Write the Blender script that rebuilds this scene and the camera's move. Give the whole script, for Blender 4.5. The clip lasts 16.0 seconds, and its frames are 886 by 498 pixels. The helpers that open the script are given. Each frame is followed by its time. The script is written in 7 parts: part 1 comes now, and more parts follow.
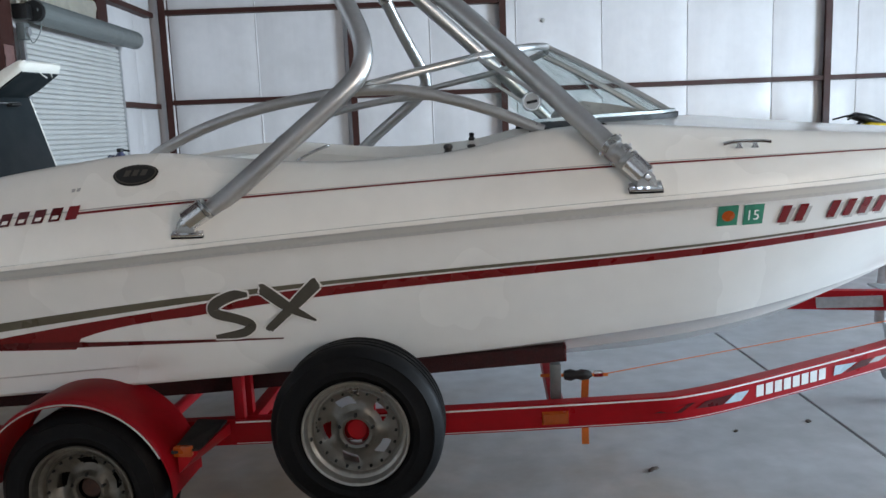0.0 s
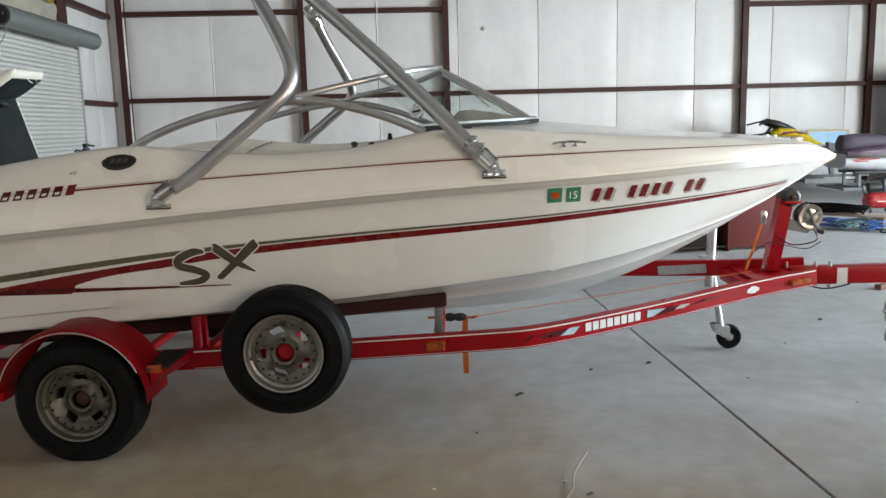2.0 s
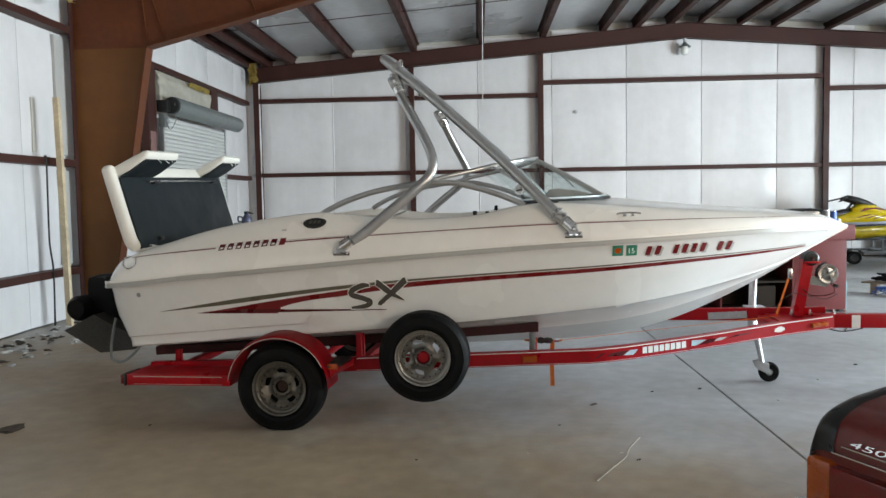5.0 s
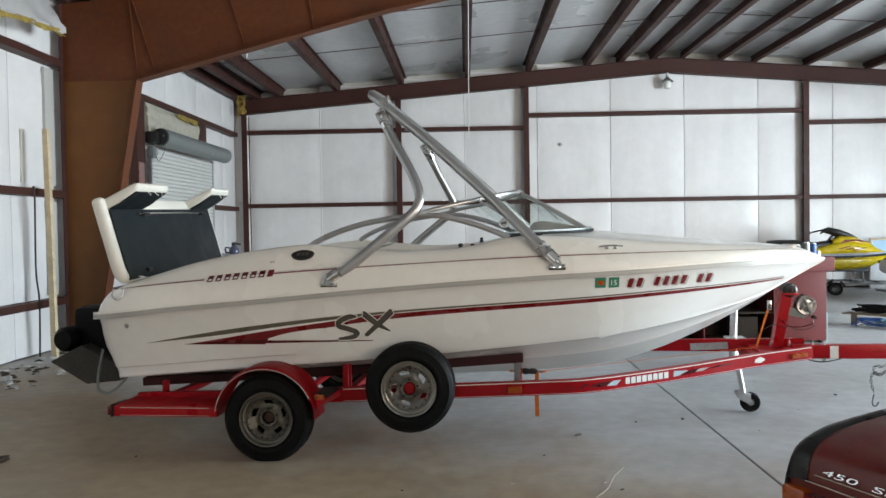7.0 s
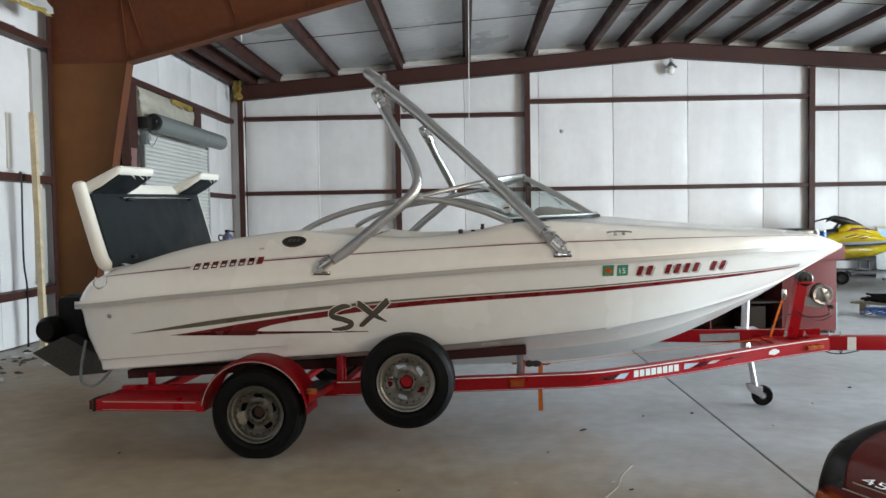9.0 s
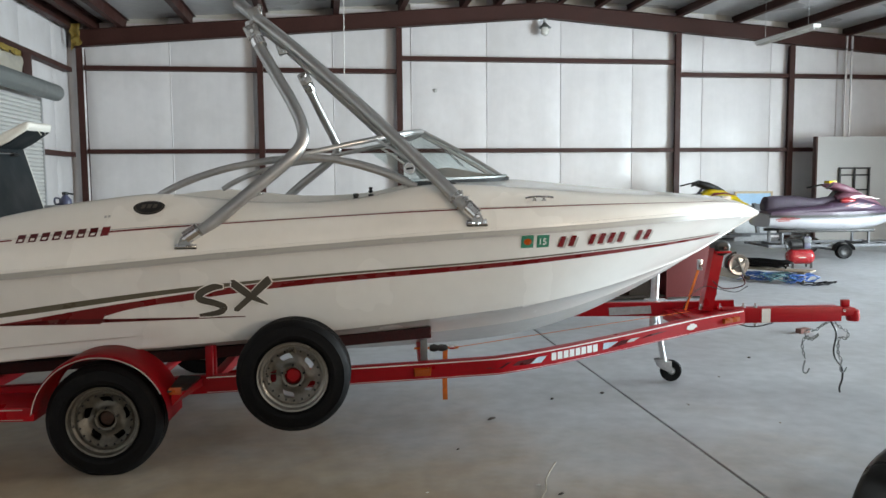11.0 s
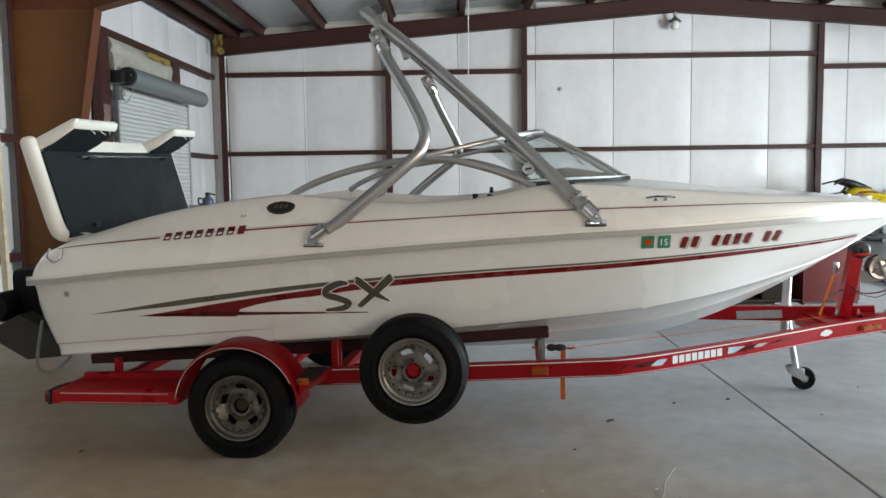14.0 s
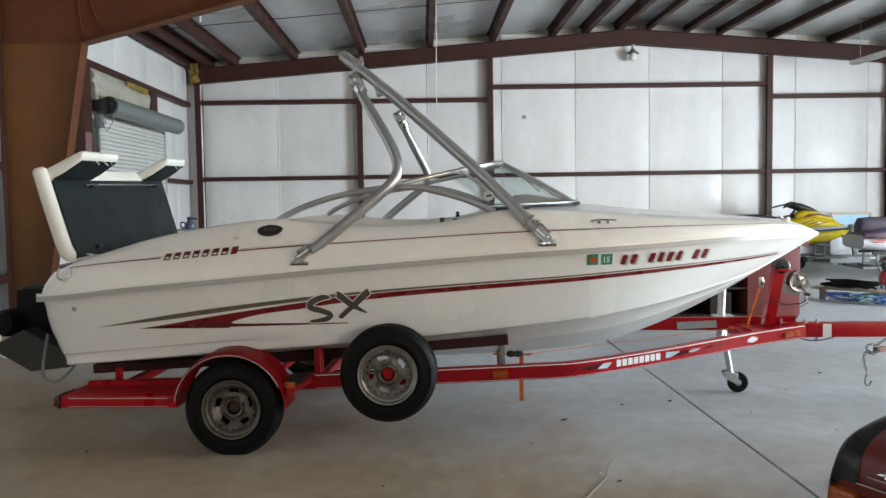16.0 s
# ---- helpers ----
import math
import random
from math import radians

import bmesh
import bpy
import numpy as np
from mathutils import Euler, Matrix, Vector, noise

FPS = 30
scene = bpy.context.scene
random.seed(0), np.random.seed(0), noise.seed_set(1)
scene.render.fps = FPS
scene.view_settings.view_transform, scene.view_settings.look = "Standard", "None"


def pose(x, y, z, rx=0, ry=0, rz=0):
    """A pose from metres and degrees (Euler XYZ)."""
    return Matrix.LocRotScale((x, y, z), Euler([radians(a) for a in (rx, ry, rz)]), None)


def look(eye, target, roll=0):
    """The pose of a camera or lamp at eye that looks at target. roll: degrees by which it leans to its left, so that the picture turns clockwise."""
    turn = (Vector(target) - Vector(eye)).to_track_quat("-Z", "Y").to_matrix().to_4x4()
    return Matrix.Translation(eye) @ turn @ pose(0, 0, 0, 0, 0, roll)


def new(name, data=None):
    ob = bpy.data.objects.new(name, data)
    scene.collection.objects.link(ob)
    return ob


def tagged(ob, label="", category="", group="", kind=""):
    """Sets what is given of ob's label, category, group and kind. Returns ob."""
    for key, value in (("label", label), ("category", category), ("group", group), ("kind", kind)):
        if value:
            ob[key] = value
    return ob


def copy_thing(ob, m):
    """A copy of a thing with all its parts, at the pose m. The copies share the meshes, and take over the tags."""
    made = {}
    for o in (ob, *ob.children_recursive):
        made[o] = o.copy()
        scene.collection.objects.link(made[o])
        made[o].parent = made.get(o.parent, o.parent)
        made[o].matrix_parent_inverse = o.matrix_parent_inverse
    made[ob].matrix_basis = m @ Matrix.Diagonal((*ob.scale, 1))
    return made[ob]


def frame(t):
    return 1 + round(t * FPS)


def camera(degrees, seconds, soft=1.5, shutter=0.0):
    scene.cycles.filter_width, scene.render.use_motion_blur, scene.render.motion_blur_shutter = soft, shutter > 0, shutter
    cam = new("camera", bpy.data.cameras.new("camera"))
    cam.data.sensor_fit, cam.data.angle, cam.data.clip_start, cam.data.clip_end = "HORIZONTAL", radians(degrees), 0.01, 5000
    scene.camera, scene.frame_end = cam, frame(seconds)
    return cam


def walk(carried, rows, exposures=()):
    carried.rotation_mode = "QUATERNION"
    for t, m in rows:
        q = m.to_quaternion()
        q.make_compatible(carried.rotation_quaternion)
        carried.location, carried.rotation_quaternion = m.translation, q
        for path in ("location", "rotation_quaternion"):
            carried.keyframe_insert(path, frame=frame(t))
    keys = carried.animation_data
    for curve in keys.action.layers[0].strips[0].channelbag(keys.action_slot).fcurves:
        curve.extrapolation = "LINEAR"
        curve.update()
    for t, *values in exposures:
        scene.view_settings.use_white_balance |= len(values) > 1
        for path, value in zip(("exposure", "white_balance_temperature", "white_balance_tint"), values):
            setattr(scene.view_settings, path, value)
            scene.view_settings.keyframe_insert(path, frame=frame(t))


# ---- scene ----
cam = camera(58.35, 16.0)
PATH = [
    (0, (-0.037, 0.050, 1.619), (-0.012, 2.026, 1.310), -2.28),
    (0.5, (0.079, -0.086, 1.612), (0.097, 1.892, 1.322), -2.24),
    (1, (0.092, -0.399, 1.603), (0.205, 1.578, 1.321), -2.42),
    (1.5, (0.118, -0.764, 1.578), (0.396, 1.187, 1.236), -1.87),
    (2, (0.193, -1.034, 1.625), (0.327, 0.937, 1.313), -1.57),
    (2.5, (0.092, -1.376, 1.625), (0.202, 0.607, 1.383), -0.84),
    (3, (0.045, -1.680, 1.641), (0.123, 0.307, 1.426), -0.26),
    (3.5, (0.082, -1.961, 1.648), (0.053, 0.030, 1.460), -0.09),
    (4, (0.073, -2.261, 1.636), (0.001, -0.269, 1.472), -0.77),
    (6.3, (0.055, -2.866, 1.660), (-0.047, -0.870, 1.583), -0.91),
    (6.5, (0.032, -2.849, 1.662), (-0.043, -0.852, 1.594), -0.52),
    (7, (0.074, -2.781, 1.660), (0.016, -0.783, 1.608), -0.91),
    (7.5, (0.114, -2.687, 1.666), (0.098, -0.687, 1.619), -1.17),
    (8, (0.138, -2.650, 1.663), (0.094, -0.651, 1.617), -1.08),
    (8.5, (0.155, -2.605, 1.646), (0.042, -0.609, 1.595), -1.32),
    (9, (0.071, -2.481, 1.630), (0.013, -0.483, 1.551), -0.89),
    (9.5, (-0.051, -2.307, 1.644), (0.071, -0.313, 1.554), -0.48),
    (9.7, (-0.063, -2.231, 1.636), (0.107, -0.240, 1.534), -0.22),
    (11.8, (-0.164, -1.313, 1.628), (0.137, 0.655, 1.435), -0.62),
    (12, (-0.144, -1.241, 1.643), (0.002, 0.749, 1.501), -0.67),
    (12.5, (-0.073, -1.133, 1.652), (-0.161, 0.861, 1.524), -0.99),
    (13, (-0.096, -1.256, 1.649), (-0.120, 0.741, 1.533), -1.10),
    (13.5, (-0.170, -1.499, 1.642), (-0.051, 0.492, 1.499), -0.59),
    (14, (-0.102, -1.717, 1.635), (-0.127, 0.276, 1.460), -0.79),
    (14.5, (-0.017, -1.899, 1.622), (-0.176, 0.082, 1.400), -1.36),
    (15, (-0.095, -2.106, 1.617), (-0.118, -0.114, 1.440), -0.53),
    (15.5, (-0.142, -2.276, 1.643), (-0.154, -0.279, 1.535), -1.20),
    (16, (-0.103, -2.351, 1.650), (-0.051, -0.355, 1.533), -0.89),
]
walk(cam, [(t, look(eye, target, roll)) for t, eye, target, roll in PATH],
     [(0, 0.05, 7050, 16), (0.5, 0.05, 7150, 16), (1.0, 0.05, 7350, 16), (1.5, 0.05, 7700, 16), (2.0, 0.07, 8250, 16), (3.0, 0.10, 8300, 16), (4.0, 0.11, 8050, 15), (7.0, 0.11, 8000, 15), (9.0, 0.10, 8000, 15), (12.0, 0.02, 8050, 15), (14.0, 0.04, 8050, 15), (16, 0.09, 8050, 15)])

# ---- daylight ----
world = bpy.data.worlds.new("sky")
scene.world = world
world.use_nodes = True
_sky = world.node_tree.nodes.new("ShaderNodeTexSky")
_sky.sky_type, _sky.sun_disc = "NISHITA", False
_sky.sun_elevation, _sky.sun_rotation = radians(48), radians(150)
world.node_tree.links.new(_sky.outputs["Color"], world.node_tree.nodes["Background"].inputs["Color"])
world.node_tree.nodes["Background"].inputs["Strength"].default_value = 0.12


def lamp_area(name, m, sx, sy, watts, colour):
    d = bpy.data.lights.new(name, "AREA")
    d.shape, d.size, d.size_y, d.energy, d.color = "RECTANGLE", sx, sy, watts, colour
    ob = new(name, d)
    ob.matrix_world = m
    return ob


_sun = bpy.data.lights.new("sun", "SUN")
_sun.energy, _sun.angle, _sun.color = 3.0, radians(0.5), (1.0, 0.95, 0.87)
new("sun", _sun).matrix_world = look((0, 0, 0), (0.45, -0.75, -0.95))
# sky light through two unseen doorways: east inferred, the south one assumed and added
lamp_area("assumed_daylight_south", look((10.9, -8.75, 2.4), (3.2, 4.0, 1.5)), 5.8, 4.2, 700, (1.0, 0.95, 0.88))
lamp_area("door_daylight_east", look((16.0, 3.9, 2.2), (4.0, 3.6, 1.5)), 8.0, 4.2, 4850, (0.58, 0.80, 1.0))


# ---- materials ----
def mat(name, base, rough=0.5, metal=0.0, coat=0.0, var=0.12, scale=6.0, fine=60.0, bump=0.0, bump_scale=80.0,
        rvar=0.1, stain=None, stain_scale=1.2, stain_amount=0.35, spec=0.5, rand=0.0, streak=0.0):
    """A surface whose colour and gloss vary at two scales, with optional stains and relief."""
    m = bpy.data.materials.new(name)
    m.use_nodes = True
    nt = m.node_tree
    n, l = nt.nodes, nt.links
    b = n["Principled BSDF"]
    b.inputs["Metallic"].default_value = metal
    b.inputs["Coat Weight"].default_value = coat
    b.inputs["Coat Roughness"].default_value = 0.06
    b.inputs["Specular IOR Level"].default_value = spec
    tc = n.new("ShaderNodeTexCoord")
    src = tc.outputs["Object"]
    big, small = n.new("ShaderNodeTexNoise"), n.new("ShaderNodeTexNoise")
    for t, s, d in ((big, scale, 3.0), (small, fine, 4.0)):
        t.inputs["Scale"].default_value, t.inputs["Detail"].default_value = s, d
        l.new(src, t.inputs["Vector"])
    add = n.new("ShaderNodeMath")
    add.operation = "ADD"
    l.new(big.outputs["Fac"], add.inputs[0])
    l.new(small.outputs["Fac"], add.inputs[1])
    ramp = n.new("ShaderNodeMapRange")
    ramp.inputs["From Min"].default_value, ramp.inputs["From Max"].default_value = 0.7, 1.3
    ramp.inputs["To Min"].default_value, ramp.inputs["To Max"].default_value = 1 - var, 1 + var
    ramp.clamp = False
    l.new(add.outputs[0], ramp.inputs["Value"])
    mul = n.new("ShaderNodeVectorMath")
    mul.operation = "SCALE"
    mul.inputs[0].default_value = base
    l.new(ramp.outputs[0], mul.inputs["Scale"])
    colour = mul.outputs[0]
    if rand:
        info = n.new("ShaderNodeObjectInfo")
        rr = n.new("ShaderNodeMapRange")
        rr.inputs["To Min"].default_value, rr.inputs["To Max"].default_value = 1 - rand, 1 + rand
        l.new(info.outputs["Random"], rr.inputs["Value"])
        m2 = n.new("ShaderNodeVectorMath")
        m2.operation = "SCALE"
        l.new(colour, m2.inputs[0])
        l.new(rr.outputs[0], m2.inputs["Scale"])
        colour = m2.outputs[0]
    if stain:
        st = n.new("ShaderNodeTexNoise")
        st.inputs["Scale"].default_value, st.inputs["Detail"].default_value, st.inputs["Roughness"].default_value = stain_scale, 6.0, 0.62
        l.new(src, st.inputs["Vector"])
        sr = n.new("ShaderNodeMapRange")
        sr.inputs["From Min"].default_value, sr.inputs["From Max"].default_value = 0.5, 0.72
        sr.inputs["To Max"].default_value = stain_amount
        l.new(st.outputs["Fac"], sr.inputs["Value"])
        mx = n.new("ShaderNodeMix")
        mx.data_type = "RGBA"
        l.new(sr.outputs[0], mx.inputs["Factor"])
        l.new(colour, mx.inputs["A"])
        mx.inputs["B"].default_value = (*stain, 1)
        colour = mx.outputs["Result"]
    if streak:
        # dust that has run down in faint upright streaks
        mp, sn, sm = n.new("ShaderNodeMapping"), n.new("ShaderNodeTexNoise"), n.new("ShaderNodeMapRange")
        mp.inputs["Scale"].default_value = (2.6, 2.6, 0.3)
        sn.inputs["Scale"].default_value, sn.inputs["Detail"].default_value, sn.inputs["Roughness"].default_value = 1.0, 5.0, 0.6
        sm.inputs["From Min"].default_value, sm.inputs["From Max"].default_value = 0.45, 0.75
        sm.inputs["To Min"].default_value, sm.inputs["To Max"].default_value = 1.0, 1.0 - streak
        m3 = n.new("ShaderNodeVectorMath")
        m3.operation = "SCALE"
        l.new(src, mp.inputs["Vector"])
        l.new(mp.outputs[0], sn.inputs["Vector"])
        l.new(sn.outputs["Fac"], sm.inputs["Value"])
        l.new(colour, m3.inputs[0])
        l.new(sm.outputs[0], m3.inputs["Scale"])
        colour = m3.outputs[0]
    l.new(colour, b.inputs["Base Color"])
    rm = n.new("ShaderNodeMapRange")
    rm.inputs["From Min"].default_value, rm.inputs["From Max"].default_value = 0.3, 0.7
    rm.inputs["To Min"].default_value, rm.inputs["To Max"].default_value = max(rough - rvar, 0.03), min(rough + rvar, 1)
    l.new(big.outputs["Fac"], rm.inputs["Value"])
    l.new(rm.outputs[0], b.inputs["Roughness"])
    if bump:
        bn = n.new("ShaderNodeTexNoise")
        bn.inputs["Scale"].default_value, bn.inputs["Detail"].default_value = bump_scale, 5.0
        l.new(src, bn.inputs["Vector"])
        bp = n.new("ShaderNodeBump")
        bp.inputs["Strength"].default_value, bp.inputs["Distance"].default_value = bump, 0.01
        l.new(bn.outputs["Fac"], bp.inputs["Height"])
        l.new(bp.outputs[0], b.inputs["Normal"])
    return m


def glass(name, tint=(0.92, 0.96, 0.95), rough=0.02):
    m = bpy.data.materials.new(name)
    m.use_nodes = True
    n, l = m.node_tree.nodes, m.node_tree.links
    n.remove(n["Principled BSDF"])
    clear, gloss, mix = n.new("ShaderNodeBsdfTransparent"), n.new("ShaderNodeBsdfGlossy"), n.new("ShaderNodeMixShader")
    clear.inputs["Color"].default_value = (*tint, 1)
    gloss.inputs["Roughness"].default_value = rough
    lw, pw, sc = n.new("ShaderNodeLayerWeight"), n.new("ShaderNodeMath"), n.new("ShaderNodeMath")
    pw.operation, sc.operation = "POWER", "MULTIPLY_ADD"
    pw.inputs[1].default_value = 4.0
    sc.inputs[1].default_value, sc.inputs[2].default_value = 0.3, 0.03
    l.new(lw.outputs["Facing"], pw.inputs[0])
    l.new(pw.outputs[0], sc.inputs[0])
    l.new(sc.outputs[0], mix.inputs[0])
    l.new(clear.outputs[0], mix.inputs[1])
    l.new(gloss.outputs[0], mix.inputs[2])
    l.new(mix.outputs[0], n["Material Output"].inputs["Surface"])
    return m


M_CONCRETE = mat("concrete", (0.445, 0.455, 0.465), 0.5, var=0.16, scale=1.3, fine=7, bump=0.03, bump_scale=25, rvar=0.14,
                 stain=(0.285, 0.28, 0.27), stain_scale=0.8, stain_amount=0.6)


def dirt_shade_over(m, dirt_shade, along, d0, d1, amount):
    """Trodden-in dirt, plus dim warm light put into the floor colour, fading along a plan direction, with a ragged
    border.
    """
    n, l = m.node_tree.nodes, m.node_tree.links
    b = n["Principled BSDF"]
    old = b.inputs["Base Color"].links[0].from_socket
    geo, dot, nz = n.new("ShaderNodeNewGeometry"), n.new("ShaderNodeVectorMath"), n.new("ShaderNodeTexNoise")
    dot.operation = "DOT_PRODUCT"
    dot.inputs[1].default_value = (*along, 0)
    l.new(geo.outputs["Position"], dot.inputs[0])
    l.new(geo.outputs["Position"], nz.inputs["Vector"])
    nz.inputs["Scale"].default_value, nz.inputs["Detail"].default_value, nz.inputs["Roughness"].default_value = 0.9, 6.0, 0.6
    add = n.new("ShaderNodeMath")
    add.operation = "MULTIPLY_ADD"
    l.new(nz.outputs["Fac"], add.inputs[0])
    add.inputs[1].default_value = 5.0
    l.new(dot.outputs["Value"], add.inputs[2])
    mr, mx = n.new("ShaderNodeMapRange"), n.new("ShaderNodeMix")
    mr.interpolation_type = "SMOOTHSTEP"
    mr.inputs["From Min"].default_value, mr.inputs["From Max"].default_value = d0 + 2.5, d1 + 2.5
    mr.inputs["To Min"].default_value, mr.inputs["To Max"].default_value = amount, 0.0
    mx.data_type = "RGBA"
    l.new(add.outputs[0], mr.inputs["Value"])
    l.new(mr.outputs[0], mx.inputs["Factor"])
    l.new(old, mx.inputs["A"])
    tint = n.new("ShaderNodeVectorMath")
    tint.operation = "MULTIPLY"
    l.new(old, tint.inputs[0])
    tint.inputs[1].default_value = dirt_shade
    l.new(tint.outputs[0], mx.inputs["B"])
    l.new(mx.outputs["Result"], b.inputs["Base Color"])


# brown dirt tint, deepened to paint in the floor's dimmer near-left light
dirt_shade_over(M_CONCRETE, (0.78, 0.57, 0.375), (0.60, 0.80), 1.2, 4.2, 1.0)
M_JOINT = mat("joint_filler", (0.05, 0.048, 0.045), 0.9)
M_GIRT = mat("dark_oxide_girt", (0.052, 0.018, 0.014), 0.55, spec=0.25, var=0.2, scale=1.5, fine=25, bump=0.05)
M_OCHRE = mat("ochre_brown_steel", (0.165, 0.064, 0.019), 0.55, spec=0.25, var=0.13, scale=0.9, fine=4, bump=0.05, stain=(0.12, 0.05, 0.025), stain_scale=1.5)
M_STEEL = mat("red_oxide_steel", (0.120, 0.032, 0.010), 0.55, spec=0.3, var=0.16, scale=1.5, fine=12, bump=0.05, stain=(0.06, 0.03, 0.02), stain_scale=2.0)
M_INSUL = mat("white_vinyl_insulation", (0.715, 0.695, 0.695), 0.42, var=0.035, scale=0.8, fine=5, bump=0.2, bump_scale=2.2, rand=0.035, streak=0.07,
              stain=(0.55, 0.53, 0.50), stain_scale=0.9, stain_amount=0.25)
M_OLDINS = mat("old_stained_insulation", (0.74, 0.70, 0.61), 0.6, var=0.12, scale=3, fine=12, bump=0.5, bump_scale=9, stain=(0.34, 0.27, 0.17), stain_scale=3.0, stain_amount=0.45)
M_ROOFINS = mat("roof_insulation", (0.60, 0.605, 0.61), 0.34, var=0.1, scale=0.8, fine=6, bump=0.6, bump_scale=2.5)
M_FIBRE = mat("yellow_glass_fibre", (0.50, 0.36, 0.10), 0.95, var=0.35, scale=9, fine=60, bump=0.8, bump_scale=50)
M_SHEET = mat("outer_sheet", (0.55, 0.53, 0.48), 0.5, var=0.06)
M_GEL = mat("cream_gelcoat", (0.865, 0.835, 0.772), 0.25, coat=0.35, var=0.025, scale=1.5, fine=12, rvar=0.05)
M_GELW = mat("white_gelcoat", (0.79, 0.788, 0.762), 0.24, coat=0.35, var=0.025, scale=1.5, fine=12, rvar=0.05)
M_FLANGE = mat("pale_plain_grey", (0.46, 0.45, 0.41), 0.3, var=0.015, scale=1.5, fine=8)
M_RUB = mat("plain_mid_grey", (0.42, 0.41, 0.39), 0.45, var=0.1, scale=4)
M_SILVER = mat("silver_painted_tube", (0.44, 0.44, 0.435), 0.36, metal=0.88, var=0.06, scale=5, rvar=0.08)
M_CHROME = mat("chrome", (0.78, 0.78, 0.78), 0.16, metal=1.0, var=0.06, rvar=0.08)
M_CASTING = mat("polished_casting", (0.42, 0.42, 0.41), 0.28, metal=0.9, var=0.1, rvar=0.1)
M_FROST = mat("white_lamp_glass", (0.78, 0.77, 0.72), 0.2, coat=0.4, var=0.05)
M_GALV = mat("galvanised_steel", (0.55, 0.56, 0.57), 0.4, metal=0.85, var=0.15, scale=12, fine=50)
M_OLDGALV = mat("weathered_galvanised_steel", (0.13, 0.135, 0.145), 0.6, metal=0.3, var=0.3, scale=9, fine=40)
M_DULLGALV = mat("dull_galvanised_steel", (0.30, 0.305, 0.31), 0.5, metal=0.4, var=0.2, scale=9, fine=40)
M_RIM = mat("aluminium_rim", (0.33, 0.315, 0.285), 0.38, metal=0.75, var=0.14, scale=9, fine=50, rvar=0.12)
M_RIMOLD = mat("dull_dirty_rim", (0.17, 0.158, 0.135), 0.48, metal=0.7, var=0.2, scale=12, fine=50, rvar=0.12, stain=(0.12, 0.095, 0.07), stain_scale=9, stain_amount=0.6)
M_TYRE = mat("tyre_rubber", (0.006, 0.006, 0.0065), 0.6, var=0.2, scale=9, fine=60, rvar=0.12, stain=(0.025, 0.023, 0.02), stain_scale=7, stain_amount=0.2, spec=0.14)
M_RED = mat("red_trailer_paint", (0.40, 0.004, 0.010), 0.36, coat=0.06, spec=0.25, var=0.1, scale=3, fine=30, stain=(0.25, 0.015, 0.015), stain_scale=3, stain_amount=0.25)
M_STRIPE = mat("red_vinyl_stripe", (0.17, 0.008, 0.010), 0.3, var=0.1, scale=5)
M_MAROON = mat("dark_maroon_vinyl", (0.085, 0.006, 0.008), 0.3, var=0.15)
M_TAUPE = mat("taupe_vinyl", (0.075, 0.068, 0.055), 0.35, var=0.1)
M_OLIVE = mat("olive_grey_vinyl", (0.12, 0.108, 0.078), 0.35, var=0.1)
M_WHITEV = mat("white_vinyl", (0.82, 0.81, 0.78), 0.35, var=0.04)
M_CUSHION = mat("white_marine_vinyl", (0.80, 0.78, 0.71), 0.42, var=0.04, scale=4, bump=0.1, bump_scale=90)
M_BLACKPANEL = mat("dark_green_black_board", (0.010, 0.016, 0.019), 0.55, var=0.2, scale=4, spec=0.3)
M_BLACK = mat("black_plastic", (0.012, 0.012, 0.012), 0.45, var=0.2)
M_CARPET = mat("maroon_bunk_carpet", (0.05, 0.012, 0.012), 0.95, var=0.3, scale=20, fine=120, bump=0.6, bump_scale=160)
M_ORANGE = mat("orange_webbing", (0.75, 0.17, 0.02), 0.7, var=0.15, scale=20)
M_AMBER = mat("amber_lens", (0.42, 0.075, 0.01), 0.25, coat=0.4)
M_REDLENS = mat("red_lens", (0.17, 0.006, 0.006), 0.2, coat=0.5)
M_DRIVE = mat("dark_grey_drive_paint", (0.045, 0.042, 0.037), 0.5, var=0.3, scale=4, spec=0.3)
M_DOOR = mat("grey_rollup_steel", (0.60, 0.60, 0.58), 0.42, var=0.08, scale=3, rand=0.03)
M_DRUM = mat("grey_drum_steel", (0.20, 0.22, 0.215), 0.45, metal=0.3, var=0.1)
M_WOOD = mat("bare_pine", (0.60, 0.47, 0.31), 0.6, var=0.2, scale=5, fine=50, stain=(0.35, 0.22, 0.12), stain_scale=6, stain_amount=0.5)
M_BOARD = mat("weathered_board", (0.27, 0.22, 0.165), 0.7, var=0.2, scale=5, fine=40)
M_CABINET = mat("faded_red_cabinet", (0.115, 0.022, 0.022), 0.6, spec=0.2, var=0.12, scale=2)
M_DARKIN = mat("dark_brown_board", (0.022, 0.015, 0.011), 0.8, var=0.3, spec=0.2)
M_YELLOW = mat("yellow_gelcoat", (0.74, 0.53, 0.02), 0.22, coat=0.5, var=0.05)
M_PURPLE = mat("purple_gelcoat", (0.075, 0.042, 0.075), 0.4, coat=0.15, var=0.2)
M_MAUVE = mat("dull_mauve_gelcoat", (0.19, 0.075, 0.105), 0.45, coat=0.1, var=0.2)
M_SEATP = mat("dark_purple_seat", (0.056, 0.041, 0.060), 0.7, var=0.3, scale=14)
M_PWCWHITE = mat("white_hull", (0.40, 0.405, 0.435), 0.35, coat=0.25, var=0.05)
M_COMPRED = mat("compressor_red", (0.33, 0.014, 0.018), 0.25, coat=0.4)
M_BLUE = mat("blue_plastic", (0.02, 0.10, 0.34), 0.4, var=0.2)
